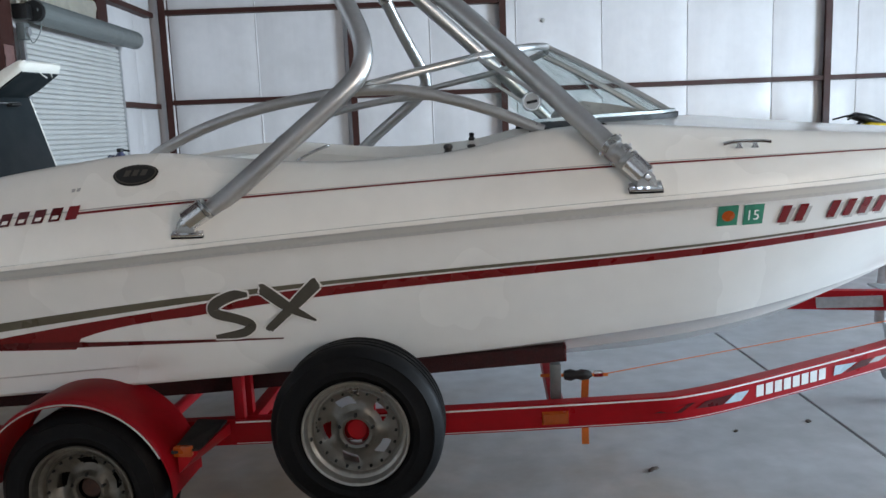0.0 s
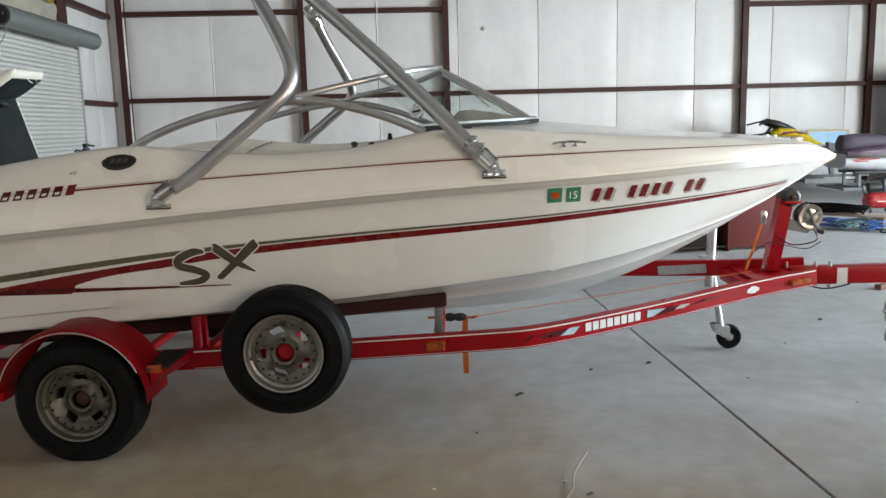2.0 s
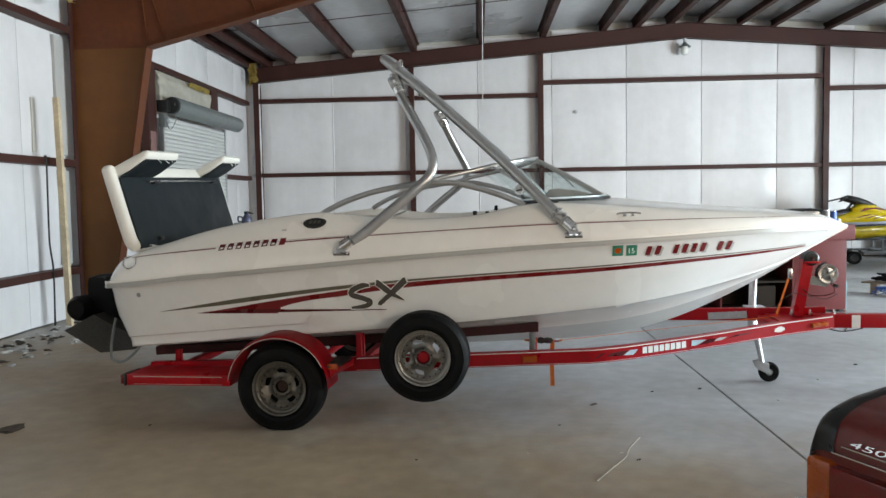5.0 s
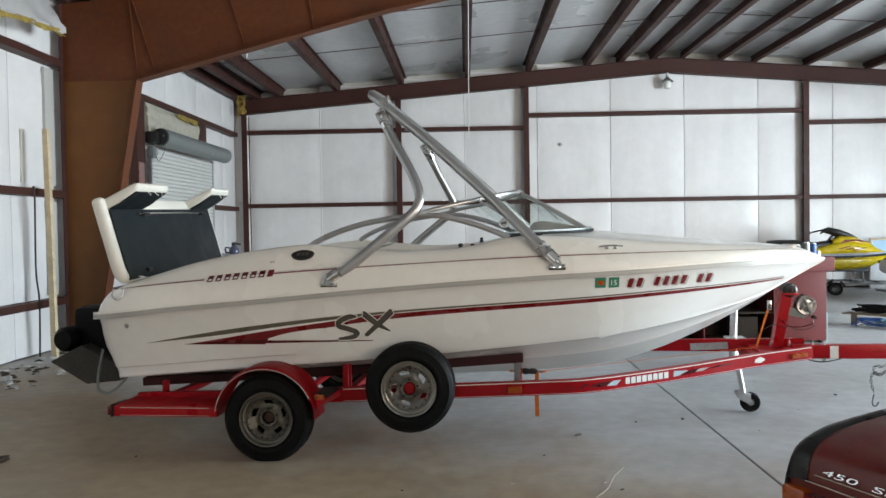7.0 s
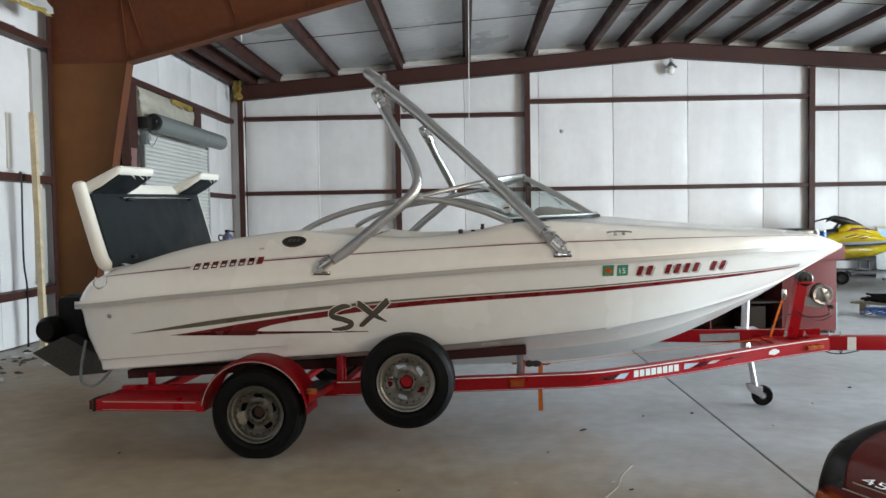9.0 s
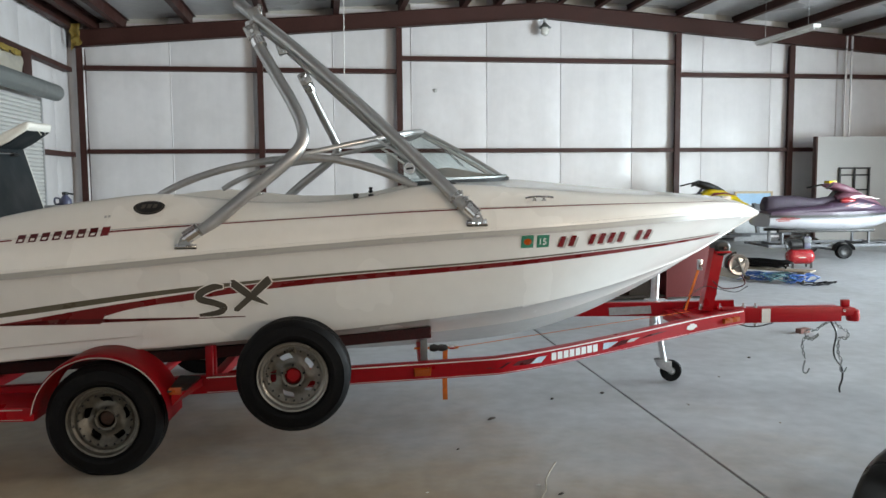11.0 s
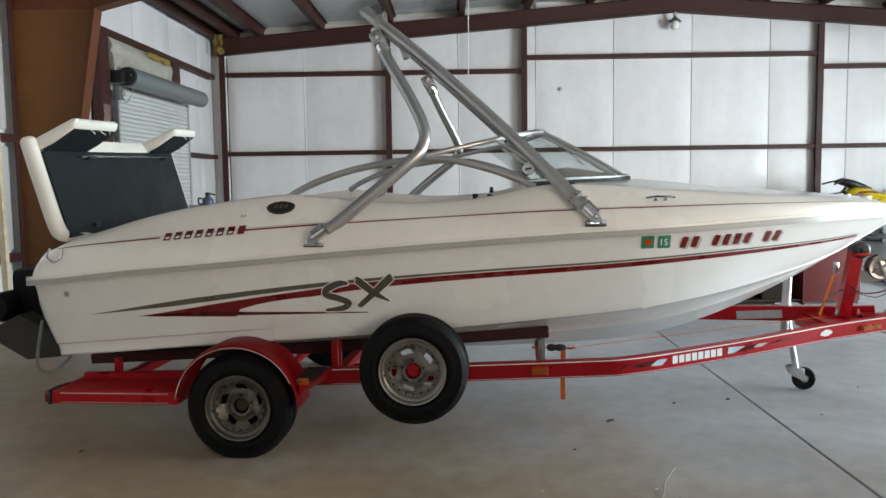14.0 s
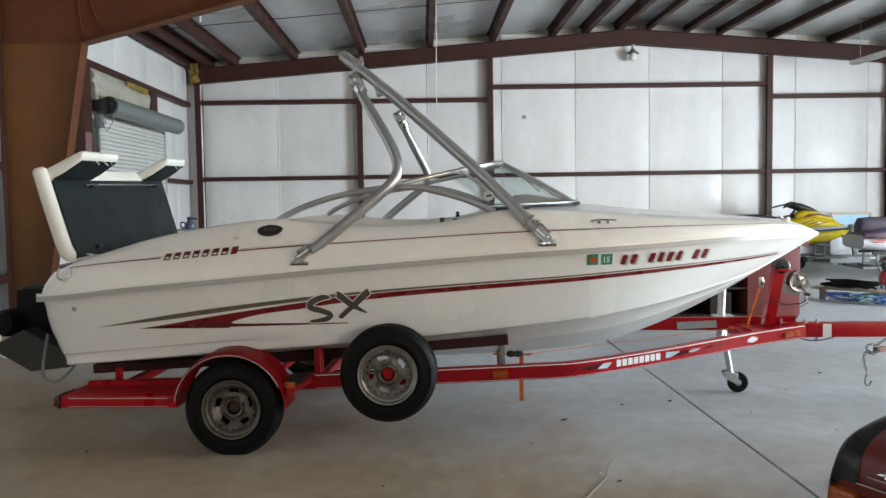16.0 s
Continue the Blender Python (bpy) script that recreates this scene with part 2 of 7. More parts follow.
M_NAVY = mat("grey_blue_plastic", (0.065, 0.07, 0.12), 0.35)
M_SHARD = mat("pale_blue_vinyl", (0.45, 0.58, 0.64), 0.35)
M_TEAL = mat("teal_plastic", (0.10, 0.24, 0.27), 0.4, var=0.1)
M_LTBLUE = mat("light_blue_print", (0.20, 0.42, 0.62), 0.4, var=0.1)
M_GREY = mat("grey_partition_paint", (0.44, 0.43, 0.41), 0.55, var=0.07, scale=1.0)
M_CARRED = mat("dark_red_car_paint", (0.15, 0.010, 0.006), 0.36, coat=0.25, var=0.1, rvar=0.06, spec=0.4)
M_CARBLACK = mat("black_car_parts_and_reflection", (0.02, 0.022, 0.022), 0.3, coat=0.4, var=0.1)
M_GREEN = mat("green_sticker", (0.02, 0.21, 0.13), 0.4, var=0.1)
M_GLASS = glass("acrylic_glass", (0.85, 0.895, 0.89))
M_PAPER = mat("scrap_paper", (0.7, 0.69, 0.66), 0.8, var=0.1)
M_RUST = mat("rusty_hub", (0.05, 0.022, 0.014), 0.75, var=0.35, scale=30)
M_PINK = mat("faded_pink_cloth", (0.42, 0.24, 0.22), 0.9, var=0.15, scale=12, bump=0.3)
M_BRICK = mat("dusty_brick", (0.20, 0.10, 0.085), 0.9, var=0.2, scale=20, fine=80, bump=0.3)
M_DIRT = mat("dark_debris", (0.06, 0.045, 0.035), 0.9, var=0.3, scale=20)


# ---- mesh helpers ----
def mesh_ob(name, bm, material, smooth=40):
    me = bpy.data.meshes.new(name)
    bmesh.ops.recalc_face_normals(bm, faces=bm.faces[:])
    bm.to_mesh(me)
    bm.free()
    me.materials.append(material)
    if smooth:
        me.polygons.foreach_set("use_smooth", [True] * len(me.polygons))
        me.set_sharp_from_angle(angle=radians(smooth))
    return new(name, me)


def part(name, bm, material, parent, label="", smooth=40):
    ob = mesh_ob(name, bm, material, smooth)
    ob.parent = parent
    if label:
        ob["label"] = label
    return ob


def share(name, me, parent, m):
    """One more piece on a mesh that exists."""
    ob = new(name, me)
    ob.parent = parent
    ob.matrix_basis = m
    return ob


def thing(name, m, label, category, group="", kind=""):
    ob = new(name)
    ob.empty_display_size = 0.1
    ob.matrix_world = m
    return tagged(ob, label, category, group, kind)


def single(name, bm, material, label, category, group="", kind="", m=None, smooth=40):
    ob = mesh_ob(name, bm, material, smooth)
    if m is not None:
        ob.matrix_world = m
    return tagged(ob, label, category, group, kind)


def box(x0, x1, y0, y1, z0, z1, bevel=0.0, bm=None, m=None):
    bm = bm or bmesh.new()
    g = bmesh.ops.create_cube(bm, size=1)
    t = Matrix.Translation(((x0 + x1) / 2, (y0 + y1) / 2, (z0 + z1) / 2)) @ Matrix.Diagonal((x1 - x0, y1 - y0, z1 - z0, 1))
    bmesh.ops.transform(bm, matrix=(m @ t) if m is not None else t, verts=g["verts"])
    if bevel:
        es = list({e for v in g["verts"] for e in v.link_edges})
        bmesh.ops.bevel(bm, geom=es, offset=bevel, segments=2, affect="EDGES", profile=0.6)
    return bm


def curve(pts, n=8):
    """Catmull-Rom points through pts."""
    p = [Vector(q) for q in pts]
    p = [2 * p[0] - p[1]] + p + [2 * p[-1] - p[-2]]
    out = []
    for i in range(1, len(p) - 2):
        for k in range(n):
            t = k / n
            out.append(0.5 * (2 * p[i] + (p[i + 1] - p[i - 1]) * t + (2 * p[i - 1] - 5 * p[i] + 4 * p[i + 1] - p[i + 2]) * t * t
                              + (3 * p[i] - p[i - 1] - 3 * p[i + 1] + p[i + 2]) * t ** 3))
    out.append(p[-2])
    return out


def sweep(pts, section, bm=None, up=(0, 0, 1), closed_section=True, caps=True):
    """Carries a flat section (side, up) along pts."""
    bm = bm or bmesh.new()
    pts = [Vector(p) for p in pts]
    rings = []
    for i, p in enumerate(pts):
        d = (pts[min(i + 1, len(pts) - 1)] - pts[max(i - 1, 0)]).normalized()
        side = d.cross(Vector(up))
        if side.length < 1e-4:
            side = d.cross(Vector((0, 1, 0)))
        side.normalize()
        top = side.cross(d)
        rings.append([bm.verts.new(p + side * a + top * b) for a, b in section])
    k = len(section)
    for r, s in zip(rings, rings[1:]):
        for j in range(k if closed_section else k - 1):
            bm.faces.new((r[j], r[(j + 1) % k], s[(j + 1) % k], s[j]))
    if caps and closed_section:
        bm.faces.new(rings[0])
        bm.faces.new(rings[-1][::-1])
    return bm


def tube(pts, r, n=12, bm=None):
    """A round tube along pts, its frame carried on without twist."""
    bm = bm or bmesh.new()
    pts = [Vector(p) for p in pts]
    rings, side = [], None
    for i, p in enumerate(pts):
        d = (pts[min(i + 1, len(pts) - 1)] - pts[max(i - 1, 0)]).normalized()
        if side is None:
            side = d.cross(Vector((0.3, 0.2, 1)) if abs(d.z) < 0.9 else Vector((0, 1, 0)))
        side = (side - d * side.dot(d)).normalized()
        top = side.cross(d)
        rings.append([bm.verts.new(p + (side * math.cos(2 * math.pi * k / n) + top * math.sin(2 * math.pi * k / n)) * r) for k in range(n)])
    for a, b in zip(rings, rings[1:]):
        for j in range(n):
            bm.faces.new((a[j], a[(j + 1) % n], b[(j + 1) % n], b[j]))
    bm.faces.new(rings[0])
    bm.faces.new(rings[-1][::-1])
    return bm


def rect(w, h):
    return [(-w / 2, -h / 2), (w / 2, -h / 2), (w / 2, h / 2), (-w / 2, h / 2)]


def lathe(profile, n=48, axis="y", bm=None, m=None, close=False):
    """Turns (radius, along) pairs round an axis."""
    bm = bm or bmesh.new()
    rings = []
    for i in range(n):
        a = 2 * math.pi * i / n
        ring = []
        for r, h in profile:
            c, s = r * math.cos(a), r * math.sin(a)
            v = Vector((c, h, s)) if axis == "y" else Vector((c, s, h)) if axis == "z" else Vector((h, c, s))
            ring.append(bm.verts.new(m @ v if m is not None else v))
        rings.append(ring)
    k = len(profile)
    for i in range(n):
        r, s = rings[i], rings[(i + 1) % n]
        for j in range(k if close else k - 1):
            bm.faces.new((r[j], r[(j + 1) % k], s[(j + 1) % k], s[j]))
    bmesh.ops.remove_doubles(bm, verts=bm.verts[:], dist=1e-5)
    return bm


def loft(rings, closed=False, caps=False, bm=None):
    bm = bm or bmesh.new()
    vs = [[bm.verts.new(p) for p in r] for r in rings]
    k = len(rings[0])
    for r, s in zip(vs, vs[1:]):
        for j in range(k if closed else k - 1):
            q = (r[j], r[(j + 1) % k], s[(j + 1) % k], s[j])
            if len({v.co.to_tuple(6) for v in q}) > 2:
                try:
                    bm.faces.new(q)
                except ValueError:
                    pass
    if caps:
        bm.faces.new(vs[0])
        bm.faces.new(vs[-1][::-1])
    return bm


def plate(outline, thick, bm=None, m=None):
    """A flat polygon (x, y) with thickness along z."""
    bm = bm or bmesh.new()
    lo = [bm.verts.new((m or Matrix()) @ Vector((x, y, 0))) for x, y in outline]
    hi = [bm.verts.new((m or Matrix()) @ Vector((x, y, thick))) for x, y in outline]
    bm.faces.new(lo[::-1])
    bm.faces.new(hi)
    for i in range(len(lo)):
        j = (i + 1) % len(lo)
        bm.faces.new((lo[i], lo[j], hi[j], hi[i]))
    return bm


def text_mesh(body, size, depth, shear=0.0):
    """Raised letters as a bmesh in the xy plane, with their base line on y = 0."""
    cu = bpy.data.curves.new("letters", "FONT")
    cu.body, cu.size, cu.extrude, cu.shear = body, size, depth, shear
    ob = new("letters", cu)
    dg = bpy.context.evaluated_depsgraph_get()
    dg.update()
    me = bpy.data.meshes.new_from_object(ob.evaluated_get(dg))
    bm = bmesh.new()
    bm.from_mesh(me)
    bpy.data.objects.remove(ob)
    bpy.data.curves.remove(cu)
    bpy.data.meshes.remove(me)
    return bm


def spline(xs, ys):
    """A smooth function through the given places."""
    xs, ys = np.array(xs, float), np.array(ys, float)
    d = np.diff(ys) / np.diff(xs)
    m = np.empty(len(xs))
    m[0], m[-1] = d[0], d[-1]
    for i in range(1, len(xs) - 1):
        m[i] = 0 if d[i - 1] * d[i] <= 0 else 2 * d[i - 1] * d[i] / (d[i - 1] + d[i])

    def f(x):
        i = int(np.clip(np.searchsorted(xs, x) - 1, 0, len(xs) - 2))
        h = xs[i + 1] - xs[i]
        t = min(max((x - xs[i]) / h, 0.0), 1.0)
        return float((2 * t ** 3 - 3 * t * t + 1) * ys[i] + (t ** 3 - 2 * t * t + t) * h * m[i]
                     + (3 * t * t - 2 * t ** 3) * ys[i + 1] + (t ** 3 - t * t) * h * m[i + 1])
    return f


# ---- the building ----
WEST, EAST, NORTH, SOUTH, RIDGE = -5.72, 16.12, 17.465, -9.0, 5.2


def slope(x):
    """Height over the eave of the roof line at x."""
    return 0.079 * (RIDGE - WEST - abs(x - RIDGE))


def purlin_foot(x):
    return 4.997 + slope(x)


def quad_wall(name, pieces, label):
    bm = bmesh.new()
    for p in pieces:
        box(*p, bm=bm)
    return single(name, bm, M_SHEET, label, "wall", kind="structure", smooth=0)


ground = single("ground", box(-70, 80, -70, 90, -0.6, -0.16), M_CONCRETE, "bare pale ground outside the building", "ground", kind="structure", smooth=0)
floor = single("floor", box(WEST - 0.3, EAST + 0.3, SOUTH, NORTH + 0.4, -0.15, -0.014), M_JOINT, "grey concrete floor with a dark saw-cut joint", "floor", kind="structure", smooth=0)
for x0, x1 in ((WEST - 0.28, 2.040), (2.058, EAST + 0.28)):
    part("slab", box(x0, x1, SOUTH + 0.02, NORTH + 0.38, -0.10, 0.0, 0.004), M_CONCRETE, floor, "stained concrete slab, brownish from dirt and painted-in shade" if x0 < 0 else "grey concrete slab", smooth=0)

quad_wall("wall_north", [(WEST - 0.3, EAST + 0.3, NORTH + 0.32, NORTH + 0.42, -0.1, 6.6)], "insulated steel end wall behind the boat")
quad_wall("wall_west", [(WEST - 0.36, WEST - 0.26, SOUTH, NORTH + 0.32, -0.1, 5.6)], "insulated steel side wall with a roll-up door")
quad_wall("wall_east", [(EAST + 0.2, EAST + 0.3, SOUTH, -0.2, -0.1, 5.6), (EAST + 0.2, EAST + 0.3, 8.0, NORTH + 0.32, -0.1, 5.6),
                        (EAST + 0.2, EAST + 0.3, -0.2, 8.0, 4.4, 5.6)], "steel side wall with a tall open doorway")
quad_wall("wall_south", [(WEST - 0.3, 7.9, SOUTH - 0.1, SOUTH, -0.1, 6.6), (13.8, EAST + 0.3, SOUTH - 0.1, SOUTH, -0.1, 6.6),
                         (7.9, 13.8, SOUTH - 0.1, SOUTH, 4.5, 6.6)], "unseen steel end wall with a wide assumed doorway")

PURLINS = (-5.66, -5.22, -4.635, -3.165, -1.515, 0.18, 1.716, 3.20, 4.03, 4.86, 5.56, 6.5, 7.32, 8.62, 10.15, 11.7, 13.25, 14.8)
# ceiling: sagging blankets between the purlins
bm = bmesh.new()
xs = sorted(set(list(np.linspace(WEST - 0.3, EAST + 0.3, 150)) + [RIDGE]))
ys = np.linspace(SOUTH, NORTH + 0.4, 60)
grid = []
for x in xs:
    row = []
    near = min(abs(x - p) for p in PURLINS)
    for y in ys:
        sag = 0.035 * min(near / 0.6, 1) * (0.7 + 0.6 * noise.noise((x * 0.8, y * 0.8, 0))) + 0.018 * (1 if abs((y % 1.83) - 0.9) < 0.75 else 0)
        row.append(bm.verts.new((x, y, purlin_foot(x) + 0.27 - sag)))
    grid.append(row)
for a, b in zip(grid, grid[1:]):
    for j in range(len(ys) - 1):
        bm.faces.new((a[j], a[j + 1], b[j + 1], b[j]))
ceiling = single("ceiling", bm, M_ROOFINS, "white faced roof insulation sagging between brown purlins", "ceiling", kind="structure")
rf = bmesh.new()
for x0, x1 in ((WEST - 0.36, RIDGE), (RIDGE, EAST + 0.36)):
    za, zb = purlin_foot(x0) + 0.3, purlin_foot(x1) + 0.3
    loft([[(x0, SOUTH - 0.1, za), (x0, NORTH + 0.42, za), (x0, NORTH + 0.42, za + 0.05), (x0, SOUTH - 0.1, za + 0.05)],
          [(x1, SOUTH - 0.1, zb), (x1, NORTH + 0.42, zb), (x1, NORTH + 0.42, zb + 0.05), (x1, SOUTH - 0.1, zb + 0.05)]], closed=True, caps=True, bm=rf)
single("roof", rf, M_SHEET, "low-pitched steel sheet roof", "roof", kind="structure", smooth=0)
for x in PURLINS:
    z = purlin_foot(x)
    s = 1 if -1 < x < RIDGE else -1
    bm = bmesh.new()
    # a Z section: web and two lips
    sweep([(x, SOUTH + 0.02, z), (x, NORTH + 0.3, z)], [(-0.055 * s, 0.0), (-0.055 * s, 0.22), (-0.125 * s, 0.22), (-0.125 * s, 0.212), (-0.065 * s, 0.21), (-0.065 * s, 0.012),
                                                         (-0.065 * s, -0.004), (0.065 * s, -0.004), (0.065 * s, 0.03), (0.057 * s, 0.03), (0.057 * s, 0.004)], bm)
    single("purlin", bm, M_GIRT, "red-brown steel roof purlin", "purlin", "roof purlins", "structure")
for y in (11.26, 13.74):
    bm = bmesh.new()
    tube([(WEST + 0.1, y, purlin_foot(WEST) + 0.13), (RIDGE, y, purlin_foot(RIDGE) + 0.13), (EAST - 0.1, y, purlin_foot(EAST) + 0.13)], 0.008, 6, bm)
    single("sag_rod", bm, M_GIRT, "thin steel rod tying the purlins", "rod", "sag rods", "structure")


def blanket(length, top, girts, along):
    """One insulation blanket: bulging between girts, tight at its seams. along(s, out, z) places it."""
    bm = bmesh.new()
    n, rows = 9, []
    seed = random.random() * 50
    zs = sorted(set(list(np.linspace(0.02, top, 36)) + [g for g in girts if g < top]))
    for z in zs:
        row = []
        hold = min([1.0] + [abs(z - g) / 0.35 for g in girts])
        for i in range(n):
            u = i / (n - 1)
            edge = min(u, 1 - u) * 9
            out = 0.03 * min(edge, 1) * (0.35 + 0.65 * min(hold, 1)) + 0.018 * noise.noise((u * 3 + seed, z * 1.4, seed))
            out *= min(1, edge * 3)
            row.append(bm.verts.new(along(u * length, out, z)))
        rows.append(row)
    for a, b in zip(rows, rows[1:]):
        for i in range(n - 1):
            bm.faces.new((a[i], a[i + 1], b[i + 1], b[i]))
    return bm


# blankets of the north wall
lining_n = single("lining_north", box(WEST - 0.25, EAST + 0.2, NORTH + 0.27, NORTH + 0.31, 0.0, 5.0), M_JOINT, "wall lining of white insulation blankets", "wall lining", kind="structure", smooth=0)
x = 1.955 - 1.866 * 5
while x < EAST:
    x0, x1 = max(x, WEST - 0.2), min(x + 1.866, EAST + 0.1)
    if x1 - x0 > 0.2:
        top = min(purlin_foot(x0), purlin_foot(x1)) + 0.2
        bm = blanket(x1 - x0 - 0.005, top, (0.72, 2.31, 4.3), lambda s, o, z, x0=x0: (x0 + s, NORTH + 0.24 - o, z))
        part("insulation_panel", bm, M_INSUL, lining_n)
    x += 1.866
for k in range(-4, 9):
    xs_ = 1.955 + 1.866 * k
    if WEST + 0.3 < xs_ < EAST - 0.2:
        bm = bmesh.new()
        zz = np.linspace(0.05, purlin_foot(xs_) + 0.1, 30)
        rings = [[(xs_ + a + 0.004 * noise.noise((xs_, z * 2.0, 3.0)), NORTH + 0.24 - b * (1 + 0.5 * noise.noise((z * 1.7, xs_, 0))), z) for a, b in ((-0.014, 0.0), (-0.010, 0.012), (0.0, 0.019), (0.010, 0.012), (0.014, 0.0))] for z in zz]
        part("seam_welt", loft(rings, bm=bm), M_INSUL, lining_n)
# blankets of the west wall
lining_w = single("lining_west", box(WEST - 0.22, WEST - 0.19, SOUTH, NORTH + 0.27, 0.0, 5.2), M_JOINT, "wall lining of white insulation blankets, torn at the top", "wall lining", kind="structure", smooth=0)
y = SOUTH
while y < NORTH + 0.2:
    y1 = min(y + 1.83, NORTH + 0.22)
    bm = blanket(y1 - y - 0.005, 5.16, (0.71, 2.235, 4.11), lambda s, o, z, y=y: (WEST - 0.16 + o, y + s, z))
    part("insulation_panel", bm, M_INSUL, lining_w)
    y += 1.83
lining_e = single("lining_east", box(EAST + 0.12, EAST + 0.15, SOUTH, -0.2, 0.0, 5.2), M_INSUL, "white insulation on the side wall", "wall lining", kind="structure", smooth=0)
single("lining_east", box(EAST + 0.12, EAST + 0.15, 8.0, NORTH + 0.2, 0.0, 5.2), M_INSUL, "white insulation on the side wall", "wall lining", kind="structure", smooth=0)
single("lining_south", box(WEST - 0.1, 7.9, SOUTH + 0.02, SOUTH + 0.05, 0.0, 5.2), M_INSUL, "white insulation beside the assumed doorway", "wall lining", kind="structure", smooth=0)
single("lining_south", box(13.8, EAST + 0.1, SOUTH + 0.02, SOUTH + 0.05, 0.0, 5.2), M_INSUL, "white insulation beside the assumed doorway", "wall lining", kind="structure", smooth=0)


def girt(p, q):
    """A wall girt: a lipped C on its side from p to q, its open back to the wall."""
    p, q = Vector(p), Vector(q)
    bm = sweep([p, q], [(-0.1, 0.05), (0.1, 0.05), (0.1, 0.042), (-0.092, 0.042), (-0.092, -0.042), (0.1, -0.042), (0.1, -0.05), (-0.1, -0.05)])
    return single("girt", bm, M_GIRT, "red-brown steel wall girt", "girt", "wall girts", "structure")


def post(x, top, w=0.14):
    bm = sweep([(x, NORTH + 0.12, 0), (x, NORTH + 0.12, top)], [(-w / 2, -0.13), (w / 2, -0.13), (w / 2, -0.118), (0.006, -0.118), (0.006, 0.118), (w / 2, 0.118),
                                                                  (w / 2, 0.13), (-w / 2, 0.13), (-w / 2, 0.118), (-0.006, 0.118), (-0.006, -0.118), (-w / 2, -0.118)], up=(0, 1, 0))
    box(x - 0.14, x + 0.14, NORTH - 0.05, NORTH + 0.24, 0, 0.012, bm=bm)
    return single("post", bm, M_GIRT, "red-brown steel end-wall post", "post", "end wall posts", "structure")


POSTS = (-1.597, 1.647, 8.66, 11.74)
for x in POSTS:
    post(x, purlin_foot(x) - 0.38)
post(WEST + 0.16, purlin_foot(WEST + 0.16) - 0.38)
stops = (WEST + 0.16, *POSTS, EAST)
for a, b in zip(stops, stops[1:]):
    high = 4.50 if a == POSTS[1] else 4.19
    for z in (0.72, 2.31, high):
        girt((b - 0.073, NORTH + 0.12, z), (a + 0.073, NORTH + 0.12, z))
for z in (0.71, 2.235):
    for a, b in ((SOUTH, 8.49), (8.73, 11.04), (15.2, 17.30)):
        girt((WEST - 0.06, b, z), (WEST - 0.06, a, z))
for a, b in ((SOUTH, 8.49), (8.73, 17.30)):
    girt((WEST - 0.06, b, 4.11), (WEST - 0.06, a, 4.11))

# rafter of the end wall
bm = bmesh.new()
for x0, x1 in ((WEST, RIDGE), (RIDGE, EAST)):
    za, zb = purlin_foot(x0) - 0.375, purlin_foot(x1) - 0.375
    yc = NORTH - 0.02
    sec = lambda z: [(-0.1, 0), (0.1, 0), (0.1, 0.014), (0.006, 0.014), (0.006, 0.36), (0.1, 0.36), (0.1, 0.37), (-0.1, 0.37), (-0.1, 0.36), (-0.006, 0.36), (-0.006, 0.014), (-0.1, 0.014)]
    loft([[(x, yc + a, z + b) for a, b in sec(0)] for x, z in ((x0, za), (x1, zb))], closed=True, caps=True, bm=bm)
single("end_rafter", bm, M_GIRT, "red-brown steel rafter along the end wall", "rafter", kind="structure", smooth=0)

